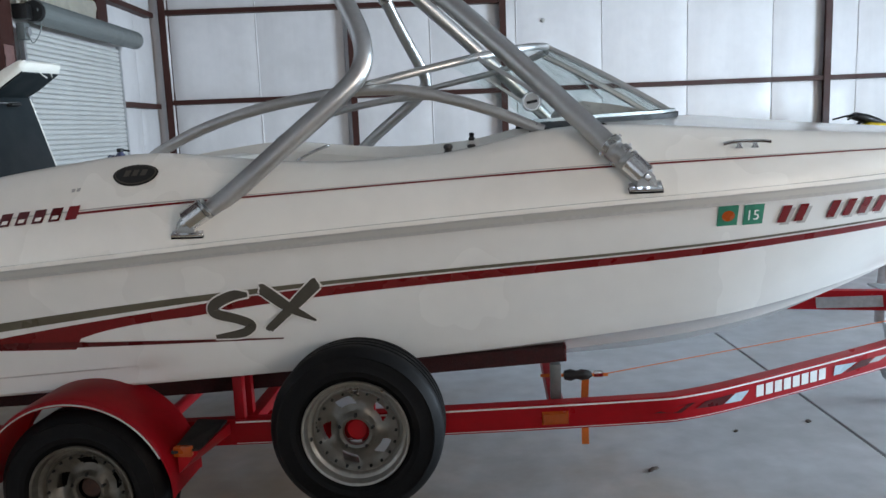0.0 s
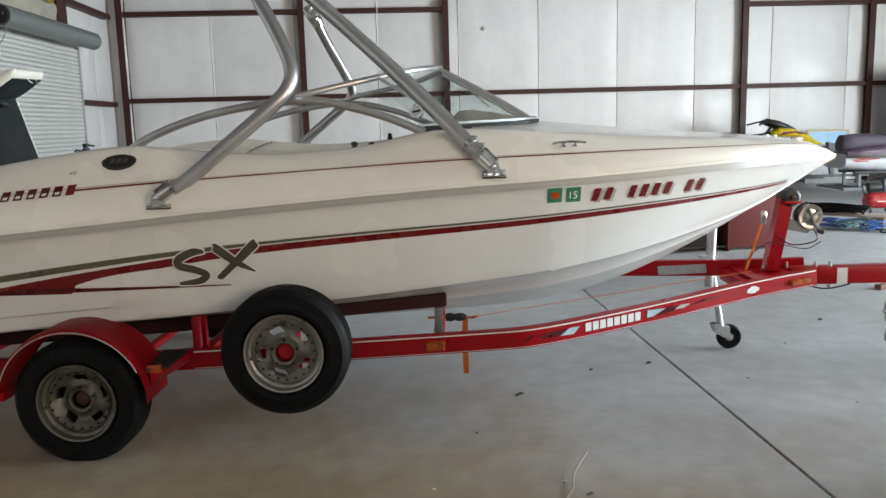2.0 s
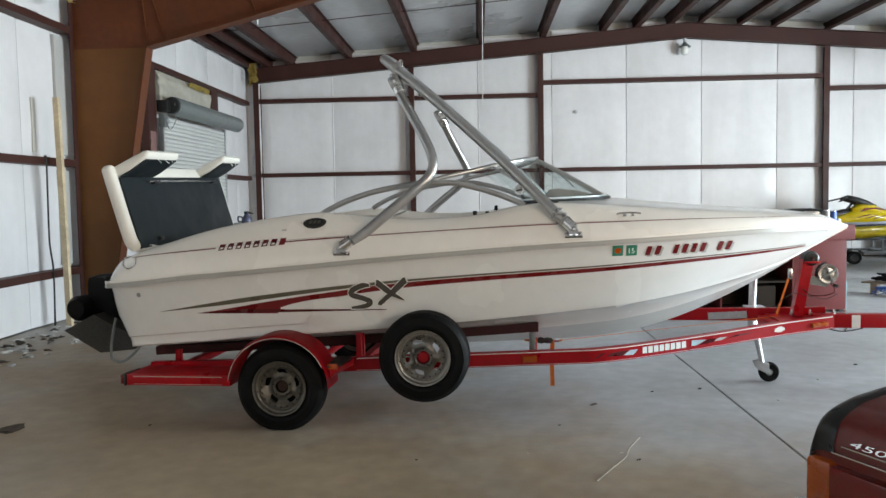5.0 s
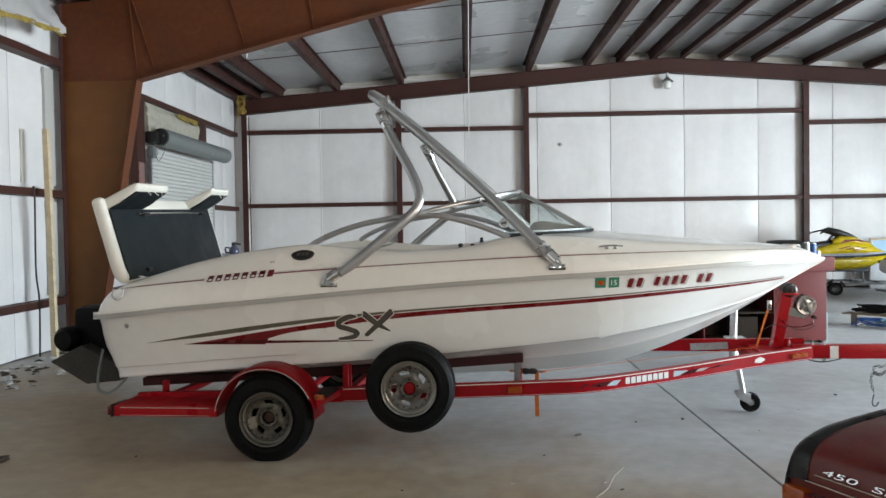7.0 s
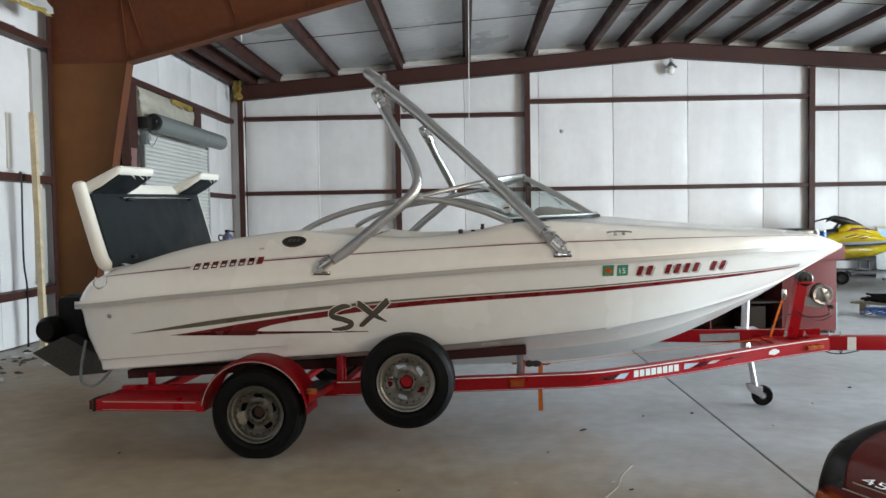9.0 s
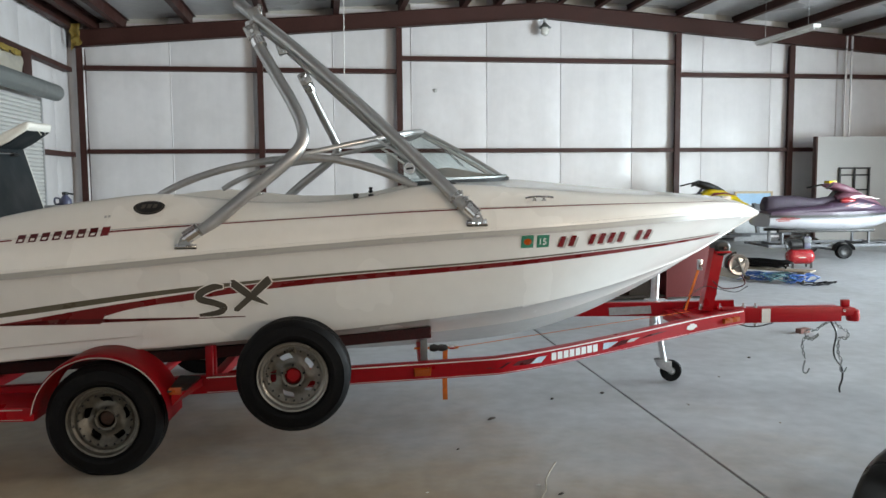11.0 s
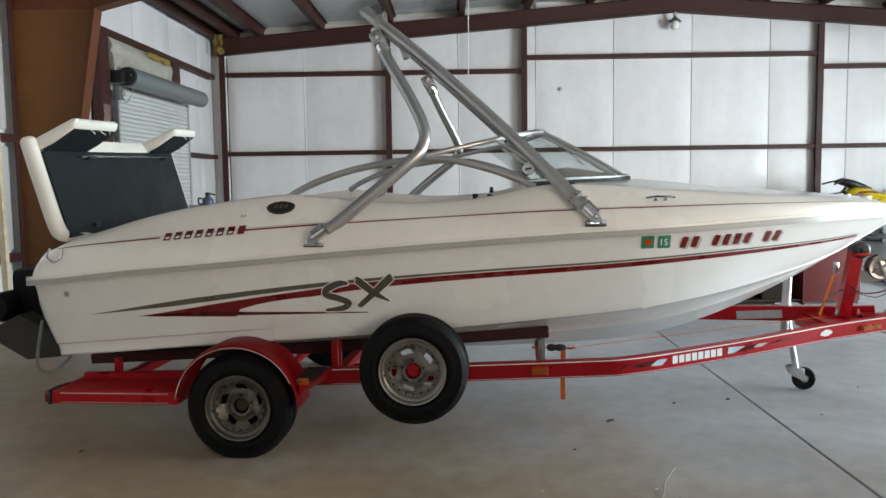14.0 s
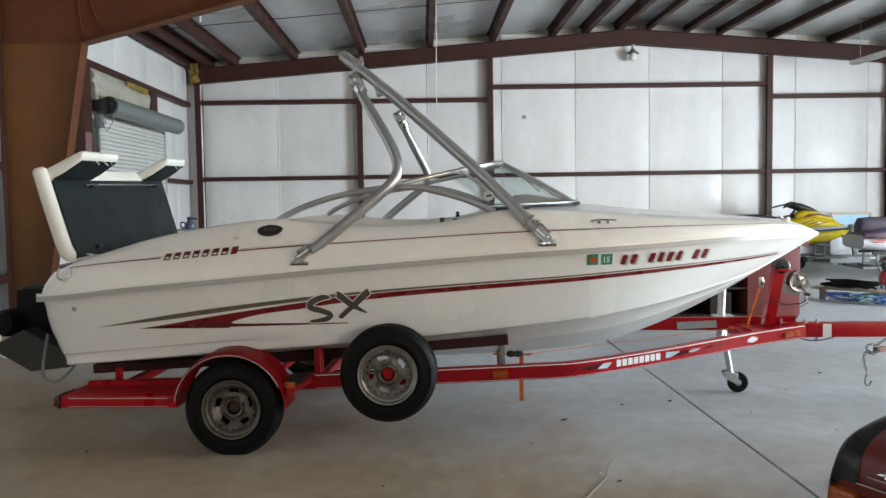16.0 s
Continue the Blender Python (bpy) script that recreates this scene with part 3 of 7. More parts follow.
# rigid frame: tapered columns and haunched rafters
FY = 8.61
frame_ob = thing("rigid_frame", pose(0, FY, 0), "red-brown tapered steel portal frame", "steel frame", kind="structure")
for s in (1, -1):
    fx = (lambda x: x) if s == 1 else (lambda x: 2 * RIDGE - x)
    col = [(-5.70, 0.0), (-5.286, 0.0), (-4.611, 3.865), (-5.70, 3.865)]
    raf = [(-5.70, 3.865), (-4.611, 3.865), (-1.0, 4.78), (0.9, 5.15), (RIDGE, 5.48), (RIDGE, purlin_foot(RIDGE) - 0.01), (-5.70, 4.985)]
    stand = Matrix.Rotation(radians(90), 4, "X")
    part("column_web", plate([(fx(x), z) for x, z in col], 0.012, m=stand), M_OCHRE, frame_ob, smooth=0)
    part("rafter_web", plate([(fx(x), z) for x, z in raf], 0.012, m=stand), M_STEEL, frame_ob, smooth=0)
    flange = rect(0.22, 0.016)
    for nm, pts in (("inner_flange", [(-5.278, 0.0), (-4.603, 3.86)]), ("outer_flange", [(-5.71, 0.0), (-5.71, 4.97)]),
                    ("lower_flange", [(-4.603, 3.86), (-1.0, 4.772), (0.9, 5.142), (RIDGE - 0.01, 5.47)])):
        bm = bmesh.new()
        pp = [(fx(x), -0.006, z) for x, z in pts]
        for a, b in zip(pp, pp[1:]):
            d = (Vector(b) - Vector(a)).normalized()
            nrm = d.cross(Vector((0, 1, 0)))
            q = [Vector(a) + Vector((0, w, 0)) + nrm * h for w, h in ((-0.11, -0.008), (0.11, -0.008), (0.11, 0.008), (-0.11, 0.008))]
            q2 = [v + Vector(b) - Vector(a) for v in q]
            loft([q, q2], closed=True, caps=True, bm=bm)
        part(nm, bm, M_GIRT if nm == "outer_flange" else M_STEEL, frame_ob, smooth=0)
    # knee stiffeners
    for (xa, za), (xb, zb) in (((-4.61, 3.87), (-4.72, 5.0)), ((-4.35, 3.94), (-4.67, 5.0)), ((-3.035, 4.27), (-3.29, 5.12)), ((-2.05, 4.52), (-2.15, 5.2))):
        bm = loft([[(fx(xa) - 0.006, -0.035, za), (fx(xa) + 0.006, -0.035, za), (fx(xa) + 0.006, 0.07, za), (fx(xa) - 0.006, 0.07, za)],
                   [(fx(xb) - 0.006, -0.035, zb), (fx(xb) + 0.006, -0.035, zb), (fx(xb) + 0.006, 0.07, zb), (fx(xb) - 0.006, 0.07, zb)]], closed=True, caps=True)
        part("stiffener", bm, M_STEEL, frame_ob, smooth=0)
    part("base_plate", box(fx(-5.5) - 0.26, fx(-5.5) + 0.26, -0.15, 0.15, 0, 0.02, 0.003), M_STEEL, frame_ob)

def ragged(cols, rows, place, hang):
    bm = bmesh.new()
    g = [[bm.verts.new(place(i / cols, j / rows + hang * (j / rows) * noise.noise((i * 0.6, 3.1, 0)), 0.06 * noise.noise((i * 0.5, j * 0.5, 7)))) for j in range(rows + 1)] for i in range(cols + 1)]
    for a, b in zip(g, g[1:]):
        for j in range(rows):
            bm.faces.new((a[j], a[j + 1], b[j + 1], b[j]))
    bmesh.ops.solidify(bm, geom=bm.faces[:], thickness=0.02)
    return bm


# roll-up door in the west wall
DX, DY0, DY1 = WEST + 0.06, 11.60, 15.06
rdoor = thing("door_1", pose(DX, 0, 0), "closed grey steel roll-up door with its drum above", "roll-up door", kind="structure")
bm = sweep([(0.0, DY0, 0.0), (0.0, DY1, 0.0)], [(-0.012, -0.036), (0.004, -0.036), (0.014, -0.030), (0.020, -0.018), (0.019, 0.002), (0.012, 0.020), (0.002, 0.034), (-0.012, 0.036)])
slat = part("slat", bm, M_DOOR, rdoor, smooth=60)
slat.location = (0, 0, 0.06)
for k in range(1, 42):
    share("slat", slat.data, rdoor, pose(0, 0, 0.06 + 0.0762 * k))
drum_rings = []
for y, k in ((DY0 + 0.10, 0.0), (DY0 + 0.101, 0.95), (DY0 + 0.12, 1.0), (DY1 + 0.50, 1.0), (DY1 + 0.519, 0.95), (DY1 + 0.52, 0.0)):
    drum_rings.append([(0.16 + k * (0.165 + (0.0025 if i % 3 else -0.001)) * math.cos(2 * math.pi * i / 48), y, 3.42 + k * (0.165 + (0.0025 if i % 3 else -0.001)) * math.sin(2 * math.pi * i / 48)) for i in range(48)])
part("drum", loft(drum_rings, closed=True), M_DRUM, rdoor, "grey steel drum of the rolled curtain", smooth=25)
part("drum_end", lathe([(0.0, DY0 + 0.03), (0.145, DY0 + 0.03), (0.155, DY0 + 0.075), (0.155, DY0 + 0.098), (0.0, DY0 + 0.098)], 32, "y", m=Matrix.Translation((0.16, 0, 3.42))), M_BLACK, rdoor, "black end plate of the drum")
for y in (DY0 - 0.03, DY1 + 0.03):
    part("guide_rail", box(-0.03, 0.04, y - 0.03, y + 0.03, 0, 3.26, 0.004), M_GALV, rdoor)
part("bracket", box(-0.04, 0.16, DY0 - 0.14, DY0 + 0.03, 3.30, 3.50, 0.01), M_BLACK, rdoor)
part("chain", tube(curve([(0.24, DY0 + 0.02, 3.45), (0.22, DY0 + 0.12, 3.2), (0.16, DY0 - 0.02, 2.98), (0.10, DY0 - 0.05, 3.1)]), 0.008, 6), M_DRUM, rdoor)
for y, z0, z1, w in ((11.23, 0, 4.06, 0.36), (14.60, 3.55, 4.06, 0.46)):
    single("door_jamb", box(WEST - 0.1, WEST + 0.04, y - w / 2, y + w / 2, z0, z1, 0.004), M_GIRT, "red-brown steel door jamb", "door jamb", "door jambs", "structure")

hoist = part("hoist_box", box(-0.02, 0.10, DY0 - 0.12, DY0 + 0.03, 3.02, 3.25, 0.015), M_DRUM, rdoor, "grey chain hoist box")
part("chain_wheel", lathe([(0, 0.0), (0.055, 0.0), (0.06, 0.01), (0.045, 0.018), (0.06, 0.026), (0.055, 0.036), (0, 0.036)], 20, "x", m=Matrix.Translation((0.10, DY0 - 0.045, 3.13))), M_DULLGALV, hoist)
single("faded_rag", ragged(8, 7, lambda u, v, n: (WEST + 0.05 + 0.4 * abs(n), 11.08 + 0.26 * u, 2.92 - 0.42 * v), 0.15), M_PINK, "faded pink rag hanging on the door jamb", "rag")
single("paper_scrap", box(WEST - 0.05, WEST + 0.045, 7.54, 7.84, 2.287, 2.303, 0.004), M_PAPER, "white paper scrap lying on the girt", "scrap")
single("dark_rag", ragged(8, 4, lambda u, v, n: (WEST - 0.10 + 0.13 * v, 7.36 + 0.32 * u, 4.172 + 0.25 * abs(n)), 0.3), M_RUB, "grey dusty rag lying on the upper girt", "rag")

# torn insulation: a flap high on the west wall, a ragged piece over the door, a tuft in the corner
flap = single("torn_insulation", ragged(22, 8, lambda u, v, n: (WEST - 0.01 + 0.08 * min(1, 5 * v) + 0.3 * v + n * min(1, 5 * v), 4.9 + 3.1 * u, 5.0 - (0.77 - 0.19 * u) * v), 0.2), M_INSUL,
              "torn white insulation flap hanging over the girt", "insulation")
part("fibre_edge", ragged(40, 2, lambda u, v, n: (WEST + 0.37 + n, 4.9 + 3.1 * u, 4.245 + 0.185 * u - 0.07 * v + 0.03 * noise.noise((u * 20, 0, 4))), 1.2), M_FIBRE, flap, "ragged yellow glass fibre")
scrap = single("torn_insulation", ragged(20, 10, lambda u, v, n: (WEST - 0.01 + 0.08 * min(1, 5 * v) + 1.3 * n * min(1, 5 * v), 11.5 + 2.75 * u, 4.05 - 0.72 * v), 0.12), M_OLDINS, "crumpled stained insulation above the roll-up door", "insulation")
part("fibre_edge", ragged(16, 3, lambda u, v, n: (WEST + 0.1 + n * 0.6, 12.95 + 1.15 * u, 4.03 - 0.10 * v), 0.9), M_FIBRE, scrap, "ragged yellow glass fibre")
single("insulation_tuft", ragged(8, 10, lambda u, v, n: (WEST + 0.10 + 0.22 * u + n, 17.12 - 0.1 * u + n, 5.08 - 0.60 * v * (1 - 0.35 * u)), 0.4), M_FIBRE, "yellow glass fibre tuft hanging in the eave corner", "insulation")
# wire and debris by the west wall
single("wall_cable", tube(curve([(WEST + 0.06, 7.60, 2.29), (WEST + 0.08, 7.61, 2.2), (WEST + 0.03, 7.68, 1.2), (WEST + 0.06, 7.69, 0.76), (WEST + 0.03, 7.72, 0.02)]), 0.012, 6), M_BLACK,
       "dark cable running down the wall", "cable")
bm = sweep([(-5.47, 7.70, 0.0), (-5.49, 7.70, 1.6), (-5.515, 7.70, 3.07)], rect(0.07, 0.07))
single("wooden_pole", bm, M_WOOD, "bare pine board leaning upright against the wall", "board")
for k in range(120):
    bm = bmesh.new()
    bmesh.ops.create_icosphere(bm, subdivisions=2, radius=random.uniform(0.015, 0.075))
    for v in bm.verts:
        v.co *= 1 + 1.1 * noise.noise(v.co * 16 + Vector((k * 3.7, 0, 0)))
        v.co.y *= 0.6
        v.co.z = max(v.co.z * 0.3, -0.005)
    px, py = WEST + 0.1 + 0.9 * random.random() ** 1.5, random.uniform(5.0, 8.1)
    single("debris_scrap", bm, random.choice((M_PAPER, M_RUB, M_DIRT, M_DIRT, M_RUB)), "crumpled scrap lying by the wall", "debris", "scraps along the wall", m=pose(px, py, 0.005, 0, 0, random.uniform(0, 360)))
# grey strips put in for the shade of a fold beside the column
for z0, z1 in ((0.80, 2.13), (2.35, 4.02)):
    single("wall_shade_strip", box(WEST - 0.13, WEST - 0.085, 8.25, 8.49, z0, z1, 0.004), M_GREY, "grey strip put in for shade beside the frame's column", "flashing", "grey wall strips", "structure")
# thin grey strip, as tall as the leaning board next to it
single("faint_strip", box(WEST - 0.14, WEST - 0.118, 7.67, 7.75, 2.36, 3.08, 0.004), M_SHEET, "faint grey strip on the insulation", "tape")
# a short white tube for a small bright mark under the roof
single("pull_cord", tube([(-3.77, 11.3, 5.42), (-3.77, 11.3, 4.74)], 0.016, 8), M_PAPER, "small white tube hanging from the roof", "cord")
# lamps under the roof
lampz = purlin_foot(RIDGE) - 0.38
bl = thing("ceiling_lamp", pose(5.2, NORTH - 0.02, lampz), "bare glass bulb lamp under the rafter, unlit", "lamp")
part("stem", lathe([(0, 0.0), (0.04, 0.0), (0.04, -0.13), (0.0, -0.13)], 16, "z"), M_GALV, bl)
part("socket", lathe([(0.04, -0.10), (0.055, -0.13), (0.09, -0.16), (0.155, -0.215), (0.15, -0.222), (0.06, -0.18), (0.0, -0.18)], 28, "z"), M_DRUM, bl, "dark bell-shaped reflector")
part("bulb", lathe([(0.045, -0.18), (0.09, -0.235), (0.105, -0.31), (0.085, -0.38), (0.0, -0.42)], 20, "z"), M_FROST, bl, "white glass bulb")
tl = thing("fluorescent_light", pose(10.15, 15.1, 4.75, 0, 0, 2), "unlit white fluorescent strip light", "lamp")
part("housing", box(-0.09, 0.09, -1.0, 1.2, 0.0, 0.08, 0.01), M_WHITEV, tl)
for dx in (-0.045, 0.045):
    part("light_tube", tube([(dx, -0.97, -0.02), (dx, 1.17, -0.02)], 0.016, 10), M_PAPER, tl)
for dy in (-0.7, 0.9):
    part("hanger", tube([(0, dy, 0.08), (0, dy, 0.98)], 0.006, 6), M_GALV, tl)
single("pull_cord", tube([(0.17, 9.6, 5.6), (0.145, 9.6, 3.06)], 0.006, 6), M_PAPER, "white pull cord hanging from the roof", "cord")
for x in (13.21, 13.36):
    single("conduit", tube([(x, NORTH - 0.04, 2.5), (x, NORTH - 0.04, 5.2)], 0.03, 8), M_GALV, "grey conduit rising on the end wall", "conduit", "conduits", "structure")
# a faint stain-ringed plug on the end wall
single("wall_patch", lathe([(0, 0), (0.045, 0), (0.045, -0.02), (0.03, -0.03), (0, -0.03)], 14, "y"), M_RUB, "small grey patch on the wall insulation", "patch", m=pose(2.533, NORTH + 0.2, 3.757))

# grey partition by the end wall
pt = thing("partition", pose(11.98, 0, 0), "grey painted partition with a dark corner post", "partition", kind="structure")
part("partition_board", box(0, 4.1, NORTH - 0.8, NORTH - 0.7, 0, 2.6, 0.006), M_GREY, pt)
part("corner_post", box(-0.05, 0.0, NORTH - 0.82, NORTH - 0.68, 0, 2.6, 0.005), M_GIRT, pt)
rk = thing("wall_rack", pose(12.57, NORTH - 0.86, 1.0), "black metal rack on the grey partition", "rack")
for dx in (0, 0.4, 0.8):
    part("upright", box(dx - 0.02, dx + 0.02, -0.02, 0.02, 0, 0.83, 0.003), M_BLACK, rk)
for dz in (0.25, 0.62, 0.79):
    part("rung", box(-0.02, 0.82, -0.03, 0.03, dz, dz + 0.04, 0.003), M_BLACK, rk)

# ---- the boat: u runs to the bow, v across (minus is the port side), z up ----
BOAT = pose(0.01, 4.0, 0, 0, 0, -4.65)
boat = thing("motorboat", BOAT, "cream fibreglass runabout with red stripes and a silver wakeboard tower", "boat")

rub_b = spline([-2.8, -2.72, -2.6, -2.3, -1.5, -0.5, 0.3, 1.0, 1.5, 2.0, 2.5, 2.8, 2.9, 2.96, 2.985], [0.90, 1.01, 1.07, 1.12, 1.17, 1.19, 1.17, 1.11, 1.01, 0.83, 0.515, 0.215, 0.103, 0.033, 0.004])
rub_z = spline([-2.8, -2.67, -2.38, -2.02, -1.68, -1.35, -1.025, -0.68, -0.06, 0.545, 1.095, 1.42, 1.91, 2.47, 2.93, 2.985], [1.022, 1.034, 1.060, 1.100, 1.128, 1.156, 1.184, 1.215, 1.261, 1.300, 1.326, 1.341, 1.366, 1.381, 1.368, 1.362])
chine_b = spline([-2.8, -2.6, -2.3, -1.5, -0.5, 0.3, 1.0, 1.36, 1.68, 1.96, 2.4, 2.7, 2.85, 2.985], [0.86, 0.965, 1.01, 1.05, 1.07, 1.05, 0.965, 0.86, 0.71, 0.54, 0.26, 0.08, 0.02, 0.003])
chine_z = spline([-2.8, -2.56, -1.7, -1.08, -0.5, 0, 0.55, 1.12, 1.465, 1.7, 1.96, 2.4, 2.74, 2.85, 2.985], [0.542, 0.561, 0.634, 0.682, 0.726, 0.768, 0.819, 0.872, 0.918, 0.955, 1.002, 1.102, 1.236, 1.29, 1.360])
keel_z = spline([-2.8, -1, 0, 0.31, 0.69, 1.063, 1.358, 1.648, 1.977, 2.242, 2.5, 2.62, 2.84, 2.985], [0.385, 0.405, 0.42, 0.433, 0.453, 0.487, 0.540, 0.631, 0.775, 0.913, 1.063, 1.140, 1.272, 1.358])
pin_z = spline([-2.8, -2.43, -1.875, -1.04, -0.63, -0.067, 0.544, 1.1, 1.754, 2.4, 2.663, 2.9, 2.985], [1.19, 1.246, 1.297, 1.362, 1.387, 1.417, 1.443, 1.457, 1.466, 1.464, 1.450, 1.400, 1.364])
sho_z = spline([-2.8, -2.65, -2.513, -2.246, -1.955, -1.728, -1.387, -1.03, -0.77, -0.5, -0.29, 0.04, 0.235, 0.41, 0.6, 0.85, 1.1, 1.6, 2.1, 2.6, 2.9, 2.985],
               [1.17, 1.215, 1.270, 1.342, 1.422, 1.470, 1.522, 1.556, 1.533, 1.506, 1.498, 1.512, 1.540, 1.580, 1.598, 1.590, 1.570, 1.536, 1.508, 1.470, 1.408, 1.365])
crown_z = spline([0.5, 1.16, 1.43, 1.82, 2.27, 2.6, 2.76, 2.86, 2.985], [1.63, 1.622, 1.597, 1.558, 1.521, 1.490, 1.464, 1.430, 1.366])


def stern(u, z):
    """The raked, rounded stern: how far forward a place near it moves."""
    w = min(max((-2.4 - u) / 0.4, 0), 1) ** 2
    return u + w * float(np.interp(z, (0.5, 0.55, 0.65, 0.705, 0.80, 0.89, 1.0, 1.022, 1.05, 1.11, 1.166, 1.22, 1.262, 1.32, 1.4), (0.225, 0.214, 0.176, 0.14, 0.09, 0.072, 0.062, 0.044, 0.046, 0.074, 0.108, 0.158, 0.208, 0.28, 0.33)))


def hull_side(u, z, off=0.0):
    """A place on the port topside."""
    zc, zr = chine_z(u), rub_z(u)
    s = min(max((z - zc) / max(zr - zc, 1e-3), 0), 1)
    b = chine_b(u) + (rub_b(u) - 0.018 - chine_b(u)) * s ** 0.85
    return Vector((stern(u, z), -b - off, z))


def deck_profile(u):
    k = min(1, rub_b(u) / 0.65)
    zr, zp, zs = rub_z(u) + 0.016, pin_z(u), sho_z(u)
    h = zp - zr
    return [(0.0, zr), (0.004 * k, zr + h * 0.25), (0.013 * k, zr + h * 0.5), (0.031 * k, zr + h * 0.76), (0.058 * k, zp), (0.115 * k, zp + (zs - zp) * 0.62), (0.16 * k, zp + (zs - zp) * 0.92), (0.195 * k, zs), (0.235 * k, zs)]


def deck_side(u, inset, off=0.0):
    """A place on the port side of the deck, by its distance up the slope from the rub rail."""
    p = deck_profile(u)
    k = 0.575 * min(1, rub_b(u) / 0.65)
    z = float(np.interp(inset * k, [a for a, _ in p], [b for _, b in p]))
    return Vector((stern(u, z), -(rub_b(u) - inset * k) - off, z + 0.6 * off))


US = sorted(set(list(np.linspace(-2.8, -2.4, 9)) + list(np.linspace(-2.4, 2.4, 49)) + list(np.linspace(2.4, 2.985, 24))))


def hull_half(u):
    zk, zc, bc, zr, b = keel_z(u), chine_z(u), chine_b(u), rub_z(u), rub_b(u)
    zc = max(zc, zk + 0.002)
    pts = [(0.0, zk)]
    for f in (0.3, 0.55):
        pts.append((f * bc, zk + (zc - zk) * f))
    pts += [(0.57 * bc, zk + (zc - zk) * 0.57 - 0.018 * min(1, bc)), (0.6 * bc, zk + (zc - zk) * 0.61), (0.92 * bc, zk + (zc - zk) * 0.93), (0.99 * bc, zc - 0.012), (bc, zc)]
    for s in (0.06, 0.13, 0.15, 0.3, 0.5, 0.7, 0.85, 1.0):
        v = bc + (b - 0.018 - bc) * s ** 0.85
        if u < -0.9 and s < 0.14:
            v -= 0.012 * min(1, (-0.9 - u) / 0.3)
        pts.append((v, zc + (zr - zc) * s))
    return pts


rings = []
for u in US:
    h = hull_half(u)
    ring = [(stern(u, z), v, z) for v, z in reversed(h)] + [(stern(u, z), -v, z) for v, z in h[1:]]
    rings.append(ring)
bm = loft(rings)
bm.verts.ensure_lookup_table()
bm.faces.new([bm.verts[i] for i in range(len(rings[0]))])
bmesh.ops.remove_doubles(bm, verts=bm.verts[:], dist=1e-4)
part("hull", bm, M_GELW, boat, "glossy white fibreglass hull with a hard chine", smooth=28)

rings = []
for u in US:
    p = deck_profile(u)
    b = rub_b(u)
    rings.append([(stern(u, z), -(b - i), z) for i, z in p])
bm = loft(rings)
loft([[(x, -y, z) for x, y, z in r] for r in rings], bm=bm)
# fore deck and stern deck between the side decks
fore = []
for u in [q for q in US if q >= 0.62]:
    p, b = deck_profile(u)[-1], rub_b(u)
    e = b - p[0]
    fore.append([(stern(u, p[1]), e * f, p[1] + (crown_z(u) - p[1]) * (1 - f * f)) for f in np.linspace(-1, 1, 11)])
loft(fore, bm=bm)
aft = []
for u in [q for q in US if q <= -2.55]:
    p, b = deck_profile(u)[-1], rub_b(u)
    aft.append([(stern(u, p[1]), (b - p[0]) * f, p[1] + 0.01 * (1 - f * f)) for f in np.linspace(-1, 1, 9)])
loft(aft, bm=bm)
tail = [(stern(-2.8, z), -(rub_b(-2.8) - i), z) for i, z in deck_profile(-2.8)]
bm.faces.new([bm.verts.new(q) for q in tail + [(x, -y, z) for x, y, z in reversed(tail)]])
bmesh.ops.remove_doubles(bm, verts=bm.verts[:], dist=1e-3)
part("deck", bm, M_GEL, boat, "glossy cream fibreglass deck with raised coamings", smooth=40)
# cockpit and engine well
bm = bmesh.new()
lin = []
for u in [q for q in US if -2.56 <= q <= 0.63]:
    p, b = deck_profile(u)[-1], rub_b(u)
    e, x = b - p[0], stern(u, p[1])
    lin.append([(x, -e, p[1]), (x, -e + 0.04, p[1] - 0.06), (x, -e + 0.05, 0.85), (x, e - 0.05, 0.85), (x, e - 0.04, p[1] - 0.06), (x, e, p[1])])
loft(lin, bm=bm)
for ring in (lin[0], lin[-1]):
    bm.faces.new([bm.verts.new(q) for q in ring])
part("cockpit_liner", bm, M_GEL, boat, smooth=30)
part("seat_back", box(-1.25, -1.1, -0.72, 0.72, 0.86, 1.5, 0.04), M_CUSHION, boat, "white vinyl rear seat back")
for v in (-0.42, 0.42):
    part("helm_seat", box(-0.35, 0.1, v - 0.22, v + 0.22, 0.86, 1.3, 0.06), M_CUSHION, boat, "white vinyl bucket seat")

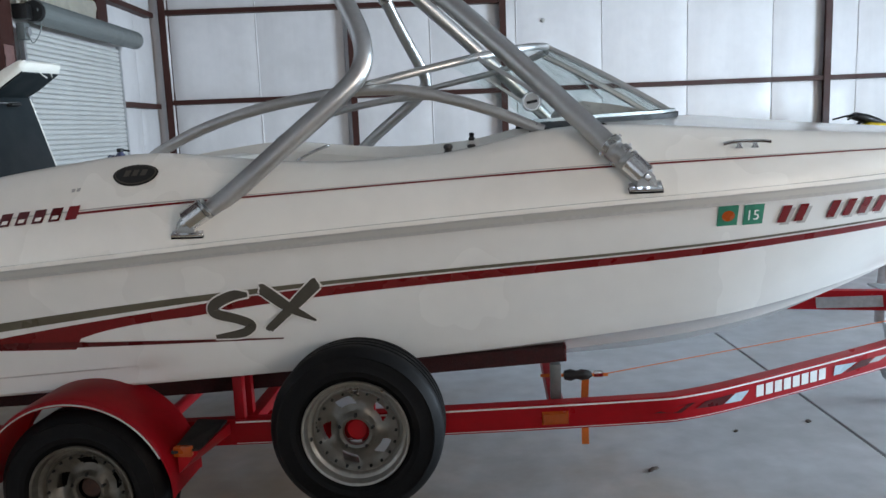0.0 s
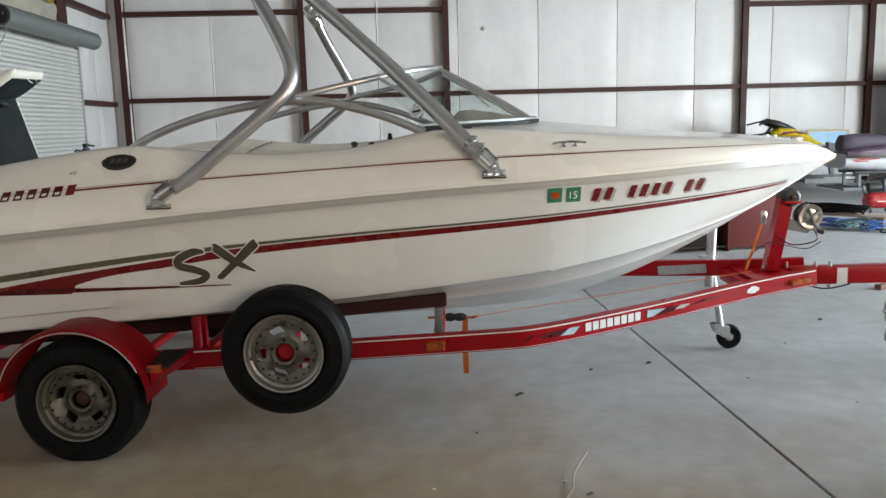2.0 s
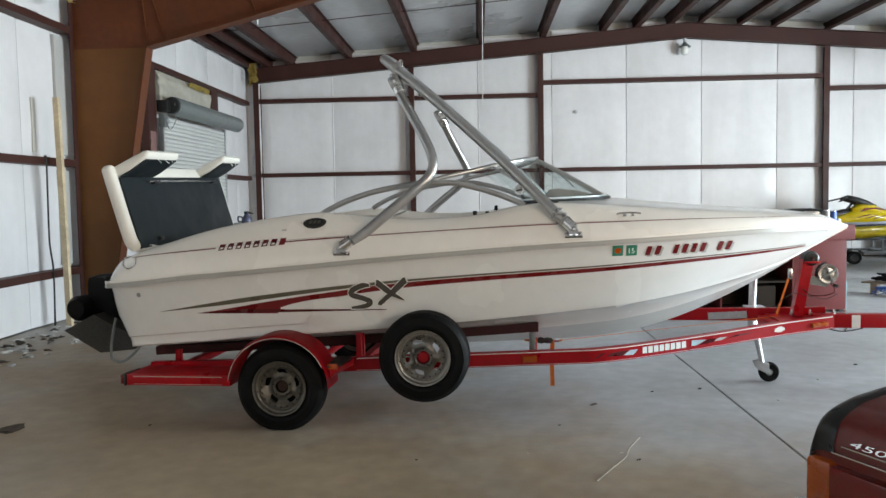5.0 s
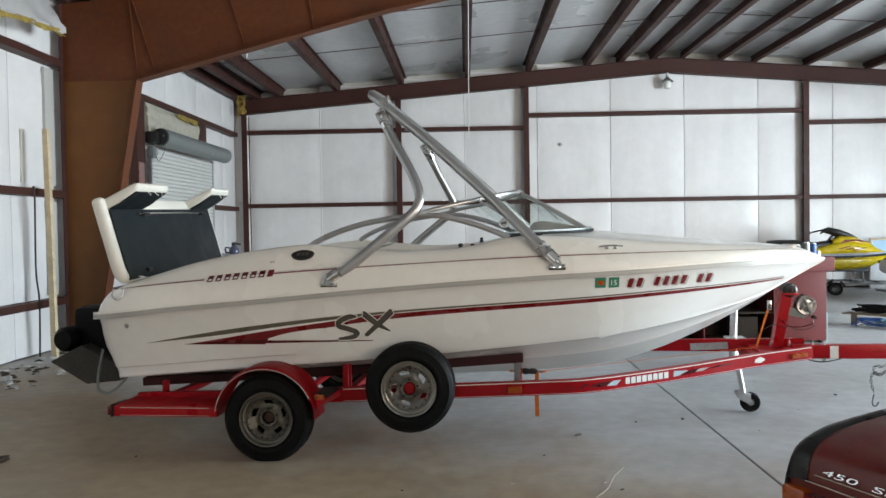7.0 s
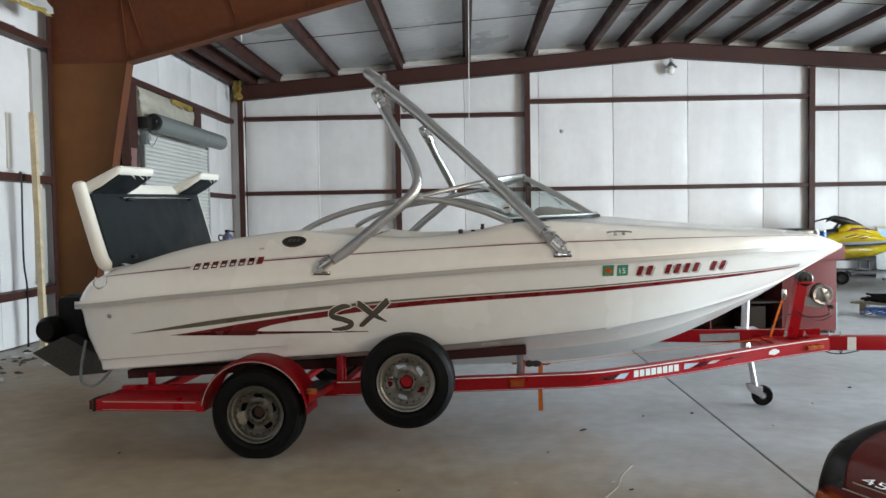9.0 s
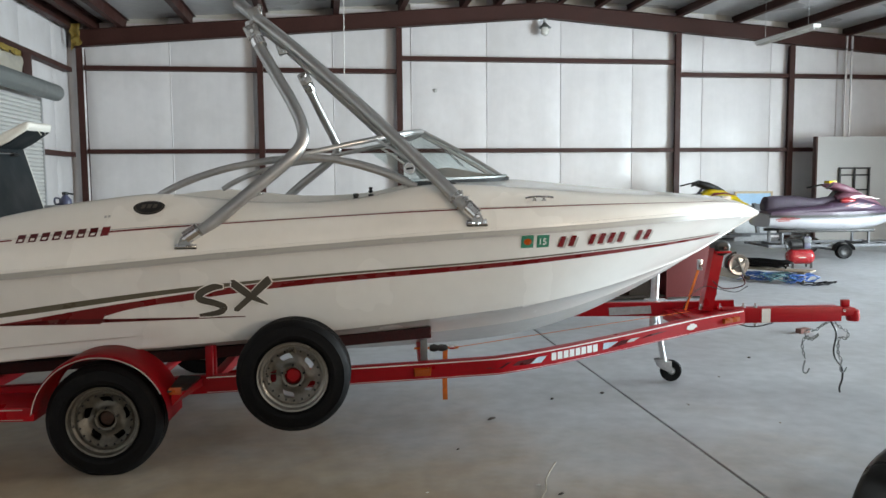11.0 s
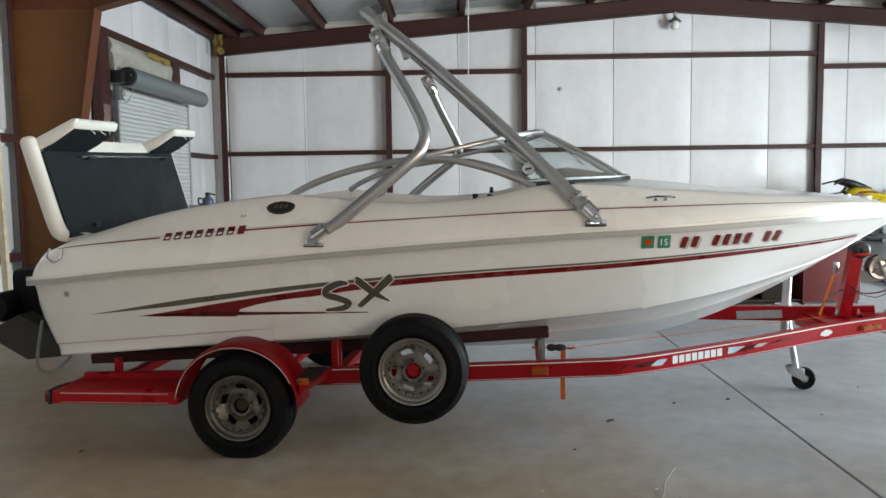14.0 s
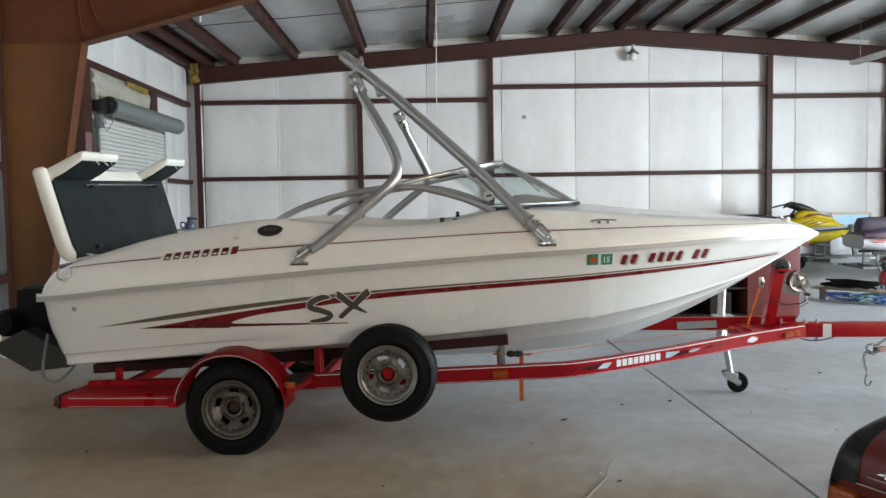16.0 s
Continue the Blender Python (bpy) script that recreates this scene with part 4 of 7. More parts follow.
# rub rail with its moulded lips, both sides; grey pieces paint in their shading
for s, nm in ((-1, "rub_rail"), (1, "rub_rail")):
    pts = [(stern(u, rub_z(u)), s * rub_b(u), rub_z(u) + 0.004) for u in US]
    for nm2, sec, mt in (("rub_rail", [(-0.03, 0.008), (0.007, 0.009), (0.013, 0.013), (0.012, 0.019), (0.006, 0.023), (-0.03, 0.025)], M_GEL),
                         ("rub_groove_shade", [(-0.03, 0.001), (0.001, 0.001), (0.004, 0.010), (-0.03, 0.010)], M_RUB),
                         ("rub_bead", [(-0.03, -0.015), (0.001, -0.014), (0.008, -0.008), (0.007, -0.001), (0.002, 0.003), (-0.03, 0.003)], M_FLANGE),
                         ("rub_under_shade", [(-0.03, -0.027), (-0.006, -0.027), (0.002, -0.013), (-0.03, -0.013)], M_RUB)):
        rings = []
        for q, u in enumerate(US):
            a, b = Vector(pts[max(q - 1, 0)]), Vector(pts[min(q + 1, len(pts) - 1)])
            d = (b - a).normalized()
            side = Vector((d.y, -d.x, 0)).normalized() * s
            k = min(1.0, 0.12 + rub_b(u) / 0.2)
            rings.append([Vector(pts[q]) - side * e * s * k + Vector((0, 0, f * k)) for e, f in sec])
        part(nm2, loft(rings, closed=True, caps=True), mt, boat, "moulded cream rub rail" if nm2 == "rub_rail" else "", smooth=30)
bm = lathe([(0, 0.012), (0.012, 0.009), (0.018, 0.0), (0.012, -0.009), (0, -0.012)], 14, "z", m=Matrix.Translation((2.975, 0, 1.366)))
part("bow_cap", bm, M_GELW, boat)


# ---- vinyl graphics on the port side ----
def strip(name, lo, hi, u0, u1, material, n=60, surface=hull_side, off=0.0025, label=""):
    bm = bmesh.new()
    rows = []
    for k in range(n + 1):
        u = u0 + (u1 - u0) * k / n
        a, b = lo(u), hi(u)
        rows.append([bm.verts.new(surface(u, a + (b - a) * f, off)) for f in (0, 0.34, 0.67, 1)])
    for r, q in zip(rows, rows[1:]):
        for j in range(3):
            bm.faces.new((r[j], r[j + 1], q[j + 1], q[j]))
    bmesh.ops.remove_doubles(bm, verts=bm.verts[:], dist=1e-5)
    return part(name, bm, material, boat, label)


line_z = spline([-2.27, -1.43, -0.87, -0.36, 0.26, 0.87, 1.70, 2.605], [0.819, 0.938, 1.007, 1.057, 1.100, 1.134, 1.186, 1.228])
grey_w = spline([-2.3, -1.6, -1.2, -0.7, -0.3, 0.5, 2.6], [0.0, 0.034, 0.03, 0.022, 0.014, 0.011, 0.006])
strip("grey_stripe", lambda u: line_z(u) - grey_w(u) * 0.6 + 0.012, lambda u: line_z(u) + grey_w(u) * 0.4 + 0.012, -2.27, 2.6, M_OLIVE, 110, label="taupe vinyl stripe")
red_w = spline([-0.9, -0.3, 0.6, 1.7, 2.6], [0.042, 0.036, 0.03, 0.024, 0.010])
gap_w = spline([-1.97, -1.43, -0.9, -0.6, 2.6], [0.034, 0.014, 0.006, 0.0, 0.0])
red_top = lambda u: max(line_z(u) - grey_w(u) * 0.6 + 0.006 - gap_w(u), 0.8245)
arrow_low = spline([-1.33, -1.2, -1.05, -0.9], [0.866, 0.903, 0.930, 0.948])
strip("red_stripe", lambda u: 0.8225 + 0.004 * (u + 1.97) if u < -1.33 else arrow_low(u) if u < -0.9 else min(red_top(u) - red_w(u), red_top(u)), red_top, -1.97, 2.6, M_STRIPE, 160, label="dark red vinyl arrow and stripe")
strip("dark_underline", lambda u: 0.8225 + 0.03 * (u + 1.8) / 1.27 if u > -1.8 else 0.8225, lambda u: 0.824 + 0.033 * min(max((u + 1.97) / 0.4, 0), 1) if u < -1.3 else 0.855 + 0.004 * (u + 1.3), -1.95, -0.53, M_MAROON, 60, off=0.004, label="maroon vinyl underline")


def brush(name, pts, widths, grow, material, off, label=""):
    """A brush stroke on the topside, thick in the middle."""
    c = curve([(a + 0.006, 0, b - 0.012) for a, b in pts], 8)
    bm = bmesh.new()
    w = spline(np.linspace(0, 1, len(widths)), widths)
    rows = []
    if grow:
        d0, d1 = (c[0] - c[1]).normalized() * grow, (c[-1] - c[-2]).normalized() * grow
        c = [c[0] + d0] + c + [c[-1] + d1]
    for i, p in enumerate(c):
        d = (c[min(i + 1, len(c) - 1)] - c[max(i - 1, 0)]).normalized()
        nrm = Vector((-d.z, 0, d.x)) * (w(i / (len(c) - 1)) / 2 + grow)
        a, b = p - nrm, p + nrm
        rows.append([bm.verts.new(hull_side(q.x, q.z, off)) for q in (a, (a + b) / 2, b)])
    for r, q in zip(rows, rows[1:]):
        for j in range(2):
            bm.faces.new((r[j], r[j + 1], q[j + 1], q[j]))
    return part(name, bm, material, boat, label)


STROKES = (([(-0.650, 1.045), (-0.705, 1.043), (-0.775, 1.010), (-0.78, 0.975), (-0.70, 0.95), (-0.65, 0.925), (-0.685, 0.894), (-0.79, 0.880)], [0.018, 0.038, 0.040, 0.040, 0.038, 0.036, 0.034, 0.016]),
           ([(-0.600, 1.066), (-0.585, 1.058), (-0.50, 0.99), (-0.405, 0.936)], [0.022, 0.044, 0.044, 0.032, 0.008]),
           ([(-0.385, 1.085), (-0.40, 1.074), (-0.48, 1.0), (-0.575, 0.915), (-0.585, 0.905)], [0.024, 0.046, 0.044, 0.034, 0.030, 0.016]))
for pts, w in STROKES:
    brush("emblem_outline", pts, w, 0.006, M_WHITEV, 0.0055, "white outline of the emblem")
for pts, w in STROKES:
    brush("emblem_stroke", pts, w, 0.0, M_TAUPE, 0.0085, "taupe brush stroke of the emblem")


def bars(name, u0, u1, z0, z1, slant, surface, material, off, w):
    """One slanted bar that stands for a character."""
    bm = bmesh.new()
    vs = [bm.verts.new(surface(u, z, off)) for u, z in ((u0, z0), (u0 + w, z0), (u0 + w + slant, z1), (u0 + slant, z1))]
    bm.faces.new(vs)
    return part(name, bm, material, boat)


# registration characters as bars, with a grey drop shadow
uu = 1.289
for g in (2, 4, 2):
    for k in range(g):
        z0 = 1.216 + 0.024 * (uu - 1.289) / 0.64
        bars("character_shadow", uu + 0.012, 0, z0 - 0.005, z0 + 0.058, 0.02, hull_side, M_RUB, 0.003, 0.036)
        bars("character_bar", uu, 0, z0 + 0.004, z0 + 0.068, 0.02, hull_side, M_STRIPE, 0.005, 0.034)
        uu += 0.066
    uu += 0.062
for k, u0 in enumerate((1.062, 1.158)):
    bm = bmesh.new()
    bm.faces.new([bm.verts.new(hull_side(a, b, 0.003)) for a, b in ((u0, 1.220), (u0 + 0.075, 1.222), (u0 + 0.077, 1.296), (u0 + 0.002, 1.294))])
    st = part("registration_sticker", bm, M_GREEN, boat, "green registration sticker")
    if k == 0:
        bm = bmesh.new()
        bm.faces.new([bm.verts.new(hull_side(u0 + 0.04 + 0.024 * math.cos(a), 1.257 + 0.02 * math.sin(a), 0.005)) for a in np.linspace(0, 6.0, 16)])
        part("sticker_blot", bm, M_AMBER, st)
    else:
        bm = text_mesh("15", 0.055, 0.0005)
        a, b = hull_side(u0, 1.238, 0.006), hull_side(u0 + 0.07, 1.238, 0.006)
        ux = (b - a).normalized()
        uz = (hull_side(u0, 1.29, 0.006) - a).normalized()
        m = Matrix.Translation(a + ux * 0.008) @ Matrix((ux, uz, ux.cross(uz))).transposed().to_4x4()
        bmesh.ops.transform(bm, matrix=m, verts=bm.verts[:])
        part("sticker_number", bm, M_WHITEV, st, smooth=0)

strip("pinstripe_edge", lambda u: 0.109, lambda u: 0.1125, -2.5, 2.9, M_RUB, 110, deck_side, 0.0015, "thin grey edge line")
# pinstripe and maker's mark on the deck side
strip("pinstripe", lambda u: 0.098, lambda u: 0.106, -1.28, 2.9, M_STRIPE, 90, deck_side, 0.002, "red pinstripe")
strip("pinstripe", lambda u: 0.098, lambda u: 0.106, -2.5, -1.80, M_STRIPE, 20, deck_side, 0.002, "red pinstripe")
for k in range(8):
    u0 = -1.775 + 0.0665 * k
    bars("mark_block", u0, 0, 0.080, 0.126, 0.010, deck_side, M_STRIPE if k == 7 else M_MAROON, 0.003, 0.044)
    if k < 7:
        bars("mark_block", u0 + 0.012, 0, 0.088, 0.102, 0.004, deck_side, M_GEL, 0.005, 0.024)
for name, ru, ri, material, off in (("badge", 0.088, 0.040, M_BLACK, 0.003), ("badge_ring", 0.081, 0.035, M_TAUPE, 0.0045), ("badge_face", 0.076, 0.032, M_BLACK, 0.006)):
    bm = bmesh.new()
    bm.faces.new([bm.verts.new(deck_side(-1.054 + ru * math.cos(a), 0.205 + ri * math.sin(a), off)) for a in np.linspace(0, 2 * math.pi, 33)[:-1]])
    part(name, bm, material, boat, "black oval badge" if name == "badge" else "")
for k in range(3):
    bars("badge_bar", -1.099 + 0.032 * k, 0, 0.193, 0.217, 0.008, deck_side, M_TAUPE, 0.0075, 0.022)
for k in range(2):
    bars("small_mark", -1.30 + 0.02 * k, 0, 0.168, 0.178, 0.002, deck_side, M_RUB, 0.003, 0.014)


# ---- fittings ----
def at_deck(u, inset, off=0.0):
    return deck_side(u, inset, off)


c0 = at_deck(1.18, 0.165)
cleat = part("cleat", tube(curve([c0 + Vector((-0.083, -0.02, 0.010)), c0 + Vector((-0.04, -0.02, 0.017)), c0 + Vector((0.04, -0.02, 0.017)), c0 + Vector((0.083, -0.02, 0.012))]), 0.007, 8), M_CHROME, boat, "chrome deck cleat")
for du in (-0.028, 0.028):
    part("cleat_foot", lathe([(0.016, 0.0), (0.009, 0.008), (0.007, 0.020), (0, 0.020)], 10, "z", m=Matrix.Translation(c0 + Vector((du, -0.02, -0.006)))), M_CHROME, cleat)
e0 = at_deck(-2.50, 0.07)
part("stern_eye", tube(curve([e0 + Vector((-0.04, -0.004, 0.03)), e0 + Vector((-0.045, -0.03, -0.02)), e0 + Vector((0.0, -0.04, -0.05)), e0 + Vector((0.045, -0.03, -0.02)), e0 + Vector((0.04, -0.004, 0.03))]), 0.007, 8), M_CHROME, boat, "chrome stern eye")
part("drain_cap", lathe([(0, -0.010), (0.007, -0.010), (0.008, -0.004), (0.014, -0.008), (0.018, 0.0)], 14, "y", m=Matrix.Translation(hull_side(-2.43, 0.96))), M_DULLGALV, boat)
for v in (-0.06, 0.06):
    part("bow_light", box(2.68, 2.75, v - 0.015, v + 0.015, 1.462, 1.488, 0.008), M_SILVER, boat, "small chrome bow fitting")
def deck_knob(u, v, z, r, h):
    return part("deck_knob", lathe([(r * 1.15, -0.012), (r * 1.15, 0.004), (r * 0.8, h * 0.25), (r * 0.75, h * 0.45), (r, h * 0.6), (r * 0.95, h * 0.85), (r * 0.5, h), (0, h)], 16, "z", m=Matrix.Translation((u, v, z))), M_BLACK, boat, "black knob on the coaming")


for u, v, z, r, h in ((0.103, -0.96, 1.512, 0.018, 0.036), (0.19, -0.96, 1.522, 0.016, 0.022), (0.14, 0.95, 1.53, 0.017, 0.036)):
    deck_knob(u, v, z, r, h)
part("grab_handle", tube(curve([(-0.93, 0.885, 1.43), (-0.91, 0.855, 1.445), (-0.83, 0.85, 1.485), (-0.75, 0.855, 1.515), (-0.73, 0.885, 1.52)]), 0.009, 8), M_CHROME, boat, "chrome grab handle inside the coaming")


def round_bar(pts, r, name, parent, material=None, label="", n=14, res=10):
    return part(name, tube(curve(pts, res), r, n), material or M_SILVER, parent, label)


# wakeboard tower
tower = part("wakeboard_tower", tube(curve([(0.795, -1.135, 1.405), (0.315, -0.91, 1.892), (-0.185, -0.70, 2.357), (-0.50, -0.575, 2.622), (-0.61, -0.50, 2.718), (-0.645, -0.36, 2.755), (-0.635, 0.0, 2.770),
                                            (-0.635, 0.36, 2.770), (-0.60, 0.50, 2.740), (-0.49, 0.575, 2.650), (-0.185, 0.70, 2.380), (0.32, 0.91, 1.918), (0.80, 1.12, 1.44)], 9), 0.038, 18), M_SILVER, boat, "silver tubular wakeboard tower")
round_bar([(-0.825, -1.15, 1.305), (-0.70, -1.135, 1.385), (-0.50, -1.10, 1.55), (-0.29, -1.06, 1.725), (-0.205, -1.025, 1.82), (-0.195, -0.985, 1.925), (-0.265, -0.90, 2.085), (-0.445, -0.69, 2.38), (-0.52, -0.60, 2.515), (-0.54, -0.585, 2.60)], 0.036, "rear_leg", tower)
round_bar([(-0.80, 1.10, 1.305), (-0.66, 1.09, 1.40), (-0.44, 1.05, 1.585), (-0.20, 1.01, 1.775), (-0.14, 0.99, 1.845), (-0.13, 0.975, 1.895), (-0.15, 0.94, 1.96), (-0.24, 0.80, 2.155), (-0.33, 0.66, 2.365), (-0.36, 0.62, 2.435)], 0.034, "rear_leg", tower)
def tower_foot(p, axis, s, bolts):
    """A polished base plate with a forked lug, a clamp sleeve on the leg and its screws."""
    p, axis = Vector(p), Vector(axis).normalized()
    tilt = Matrix.Translation(p) @ pose(0, 0, 0, s * -28, 0, 0)
    ft = part("tower_foot", box(-0.058, 0.058, -0.034, 0.034, -0.030, -0.020, 0.004, m=tilt), M_CHROME, tower, "polished mounting foot")
    part("foot_pad", box(-0.059, 0.059, -0.035, 0.035, -0.036, -0.0305, 0.002, m=tilt), M_TYRE, ft, "black rubber pad")
    for du in (-0.046, 0.046):
        part("screw", lathe([(0, -0.0165), (0.006, -0.0175), (0.008, -0.0205)], 10, "z", m=tilt @ Matrix.Translation((du, s * 0.016, 0))), M_GALV, ft)
    for dv in (-0.024, 0.024):
        part("lug", plate([(-0.036, -0.024), (0.036, -0.024), (0.026, 0.012), (0.012, 0.030), (-0.012, 0.030), (-0.026, 0.012)], 0.009, m=Matrix.Translation(p + Vector((0, dv + 0.0045, 0))) @ Matrix.Rotation(radians(90), 4, "X")), M_CASTING, ft)
    part("pivot_bolt", lathe([(0, -0.040), (0.010, -0.039), (0.013, -0.033), (0.013, 0.033), (0.010, 0.039), (0, 0.040)], 12, "y", m=Matrix.Translation(p + Vector((0, 0, 0.010)))), M_CHROME, ft)
    part("clamp_sleeve", tube([p + axis * 0.002 + Vector((0, 0, 0.012)), p + axis * 0.075 + Vector((0, 0, 0.012))], 0.0405, 20), M_CHROME, ft, "bright clamp sleeve")
    part("sleeve_ring", tube([p + axis * 0.078 + Vector((0, 0, 0.012)), p + axis * 0.090 + Vector((0, 0, 0.012))], 0.042, 20), M_CASTING, ft)
    side = axis.cross(Vector((0, 1, 0))).normalized()
    for f in bolts:
        c = p + axis * f + Vector((0, 0, 0.012))
        part("clamp_bolt", tube([c - side * 0.048, c + side * 0.048], 0.006, 8), M_CHROME, ft)
        part("bolt_head", tube([c + side * 0.041, c + side * 0.052], 0.010, 6), M_CHROME, ft)
        part("split_ring", tube([c - axis * 0.013, c + axis * 0.013], 0.0395, 18), M_CASTING, ft)
    return ft


for s in (-1, 1):
    tower_foot((0.797, s * 1.142, 1.404 + 0.018 * (s + 1)), (-0.49, s * -0.228, 0.487), s, (0.115, 0.165))
    tower_foot((-0.83, s * 1.182, 1.300 + 0.018 * (s + 1)), (0.125, s * -0.015, 0.085), s, ())
for s in (-1, 1):
    c = Vector((-0.515, s * 0.58, 2.637))
    part("hinge", box(-0.035, 0.035, -0.025, 0.025, -0.06, 0.05, 0.01, m=Matrix.Translation(c) @ pose(0, 0, 0, 0, -20, 0)), M_CASTING, tower)
    leg = [Vector(p) for p in (((-0.475, -0.645, 2.445), (-0.525, -0.60, 2.535)) if s == -1 else ((-0.31, 0.69, 2.325), (-0.345, 0.64, 2.405)))]
    part("knuckle", tube([leg[0], leg[0].lerp(leg[1], 0.45)], 0.043, 16), M_CHROME, tower, "bright clamp knuckle")
    part("knuckle_plate", box(-0.045, 0.045, -0.04, 0.04, -0.05, 0.05, 0.018, m=Matrix.Translation(leg[1]) @ pose(0, 0, 0, 0, -25, 0)), M_CASTING, tower)
    part("knuckle_bolt", lathe([(0, -0.055), (0.012, -0.055), (0.012, 0.055), (0, 0.055)], 8, "y", m=Matrix.Translation(leg[1])), M_CHROME, tower)
part("top_light", lathe([(0, 0.0), (0.02, 0.0), (0.02, 0.04), (0.012, 0.06), (0, 0.06)], 12, "z", m=Matrix.Translation((-0.49, -0.55, 2.655))), M_CHROME, tower)
part("round_badge", lathe([(0, -0.012), (0.034, -0.012), (0.038, 0.012), (0, 0.012)], 24, "y", m=Matrix.Translation((0.42, -0.90, 1.692))), M_CHROME, tower, "round white badge")
part("badge_face", lathe([(0, -0.016), (0.029, -0.016), (0.030, -0.010), (0, -0.010)], 24, "y", m=Matrix.Translation((0.42, -0.90, 1.692))), M_WHITEV, tower)
part("badge_mark", box(-0.020, 0.020, -0.018, -0.0162, -0.006, 0.004, m=Matrix.Translation((0.42, -0.90, 1.692)) @ pose(0, 0, 0, 0, -10, 0)), M_BLACK, tower)

# windshield: sweeping side arches, top rail, front panes
flat = [(-0.010, -0.021), (0.010, -0.021), (0.017, -0.010), (0.018, 0.005), (0.011, 0.018), (-0.011, 0.021), (-0.018, 0.010), (-0.018, -0.008)]
def lifted(pts):
    """The boat heels a little on its trailer, its starboard side up."""
    return [(u, v, z + 0.0175 * (v + 0.94)) for u, v, z in pts]


arch = lambda s: curve(lifted([(-1.06, s * 0.94, 1.525), (-0.98, s * 0.94, 1.575), (-0.82, s * 0.94, 1.645), (-0.60, s * 0.945, 1.708), (-0.31, s * 0.945, 1.752), (-0.11, s * 0.945, 1.757), (0.02, s * 0.94, 1.738), (0.24, s * 0.935, 1.675), (0.46, s * 0.93, 1.585)]), 8)
windshield = part("windshield", sweep(arch(-1), flat), M_SILVER, boat, "silver-framed wraparound windshield")
part("side_arch", sweep(arch(1), flat), M_SILVER, windshield)
crest = [(0.28, -0.72, 1.885), (0.455, -0.48, 1.922), (0.525, -0.22, 1.936), (0.54, 0, 1.937), (0.525, 0.22, 1.932), (0.455, 0.48, 1.914), (0.28, 0.72, 1.872)]
top_rail = curve(lifted([(-0.30, -0.945, 1.752), (-0.05, -0.88, 1.812)] + crest + [(-0.05, 0.88, 1.812), (-0.30, 0.945, 1.752)]), 8)
part("top_rail", sweep(top_rail, [(a * 0.9, b * 0.75) for a, b in flat]), M_SILVER, windshield)
base_rail = curve([(0.42, -0.925, 1.605), (0.70, -0.75, 1.616), (0.97, -0.51, 1.624), (1.08, -0.26, 1.632), (1.11, 0, 1.636), (1.08, 0.26, 1.632), (0.97, 0.51, 1.624), (0.70, 0.75, 1.616), (0.42, 0.925, 1.605)], 8)
part("base_trim", sweep([p + Vector((0, 0, 0.014)) for p in base_rail], rect(0.022, 0.012)), M_DRUM, windshield)
part("chrome_bead", tube([Vector((p.x * 1.02 + 0.006, p.y * 1.025, p.z - 0.026)) for p in base_rail], 0.005, 8), M_CHROME, windshield, "chrome bead under the gasket")
part("base_gasket", sweep([p - Vector((0.0, 0, 0.012)) for p in base_rail], rect(0.05, 0.034)), M_TYRE, windshield, "black rubber gasket")
up = curve(lifted([(0.1, -0.81, 1.848)] + crest + [(0.1, 0.81, 1.842)]), 8)
n = len(base_rail)


def bowed(i):
    """The i-th line up a pane, which bellies outwards."""
    a, b = base_rail[i], up[i]
    out = Vector((0.8, 0.35 * a.y, 0.45)).normalized() * 0.010
    return [a.lerp(b, f) + out * 4 * f * (1 - f) for f in np.linspace(0, 1, 7)]


for i0, i1 in ((0, n * 38 // 100), (n * 38 // 100, n * 62 // 100), (n * 62 // 100, n - 1)):
    bm = loft([bowed(i) for i in range(i0, i1 + 1)])
    bmesh.ops.solidify(bm, geom=bm.faces[:], thickness=0.004)
    pane = part("pane", bm, M_GLASS, windshield, "clear acrylic pane")
    pane.visible_shadow = False
for i in (n * 38 // 100, n * 62 // 100):
    part("centre_post", sweep(bowed(i), rect(0.06, 0.022)), M_SILVER, windshield)
for i in (5, n - 6):
    part("side_post", sweep(bowed(i), rect(0.02, 0.015)), M_SILVER, windshield)
bm = loft([[(u, v0, 1.58), (u, v0 + 0.03, z), (u, v1 - 0.03, z), (u, v1, 1.58)] for u, v0, v1, z in ((0.60, 0.12, 0.66, 1.65), (0.64, 0.10, 0.66, 1.70), (0.72, 0.10, 0.64, 1.71), (0.88, 0.10, 0.52, 1.685), (1.02, 0.08, 0.38, 1.655))], caps=True)
part("dash_cowl", bm, M_GREY, boat, "grey moulded dash cowl behind the windshield", smooth=40)
part("brace", tube([(0.70, 0.42, 1.87), (0.85, 0.35, 1.725)], 0.006, 8), M_CHROME, windshield)

# sun-pad lid, propped open at the stern: x is its normal to the bow, z runs up the board
def round_slab(outline, y0, y1, r, seg=4):
    """An extruded x-z outline with all its edges rounded."""
    bm = loft([[(x, y, z) for x, z in outline] for y in (y0, y1)], closed=True, caps=True)
    bmesh.ops.bevel(bm, geom=bm.edges[:], offset=r, segments=seg, affect="EDGES", profile=0.55)
    return bm


def round_rect(y0, y1, z0, z1, r, n=5):
    """Outline of a rectangle with round corners."""
    out = []
    for cy, cz, a0 in ((y1 - r, z1 - r, 0), (y0 + r, z1 - r, 90), (y0 + r, z0 + r, 180), (y1 - r, z0 + r, 270)):
        out += [(cy + r * math.cos(radians(a0 + 90 * k / n)), cz + r * math.sin(radians(a0 + 90 * k / n))) for k in range(n + 1)]
    return out


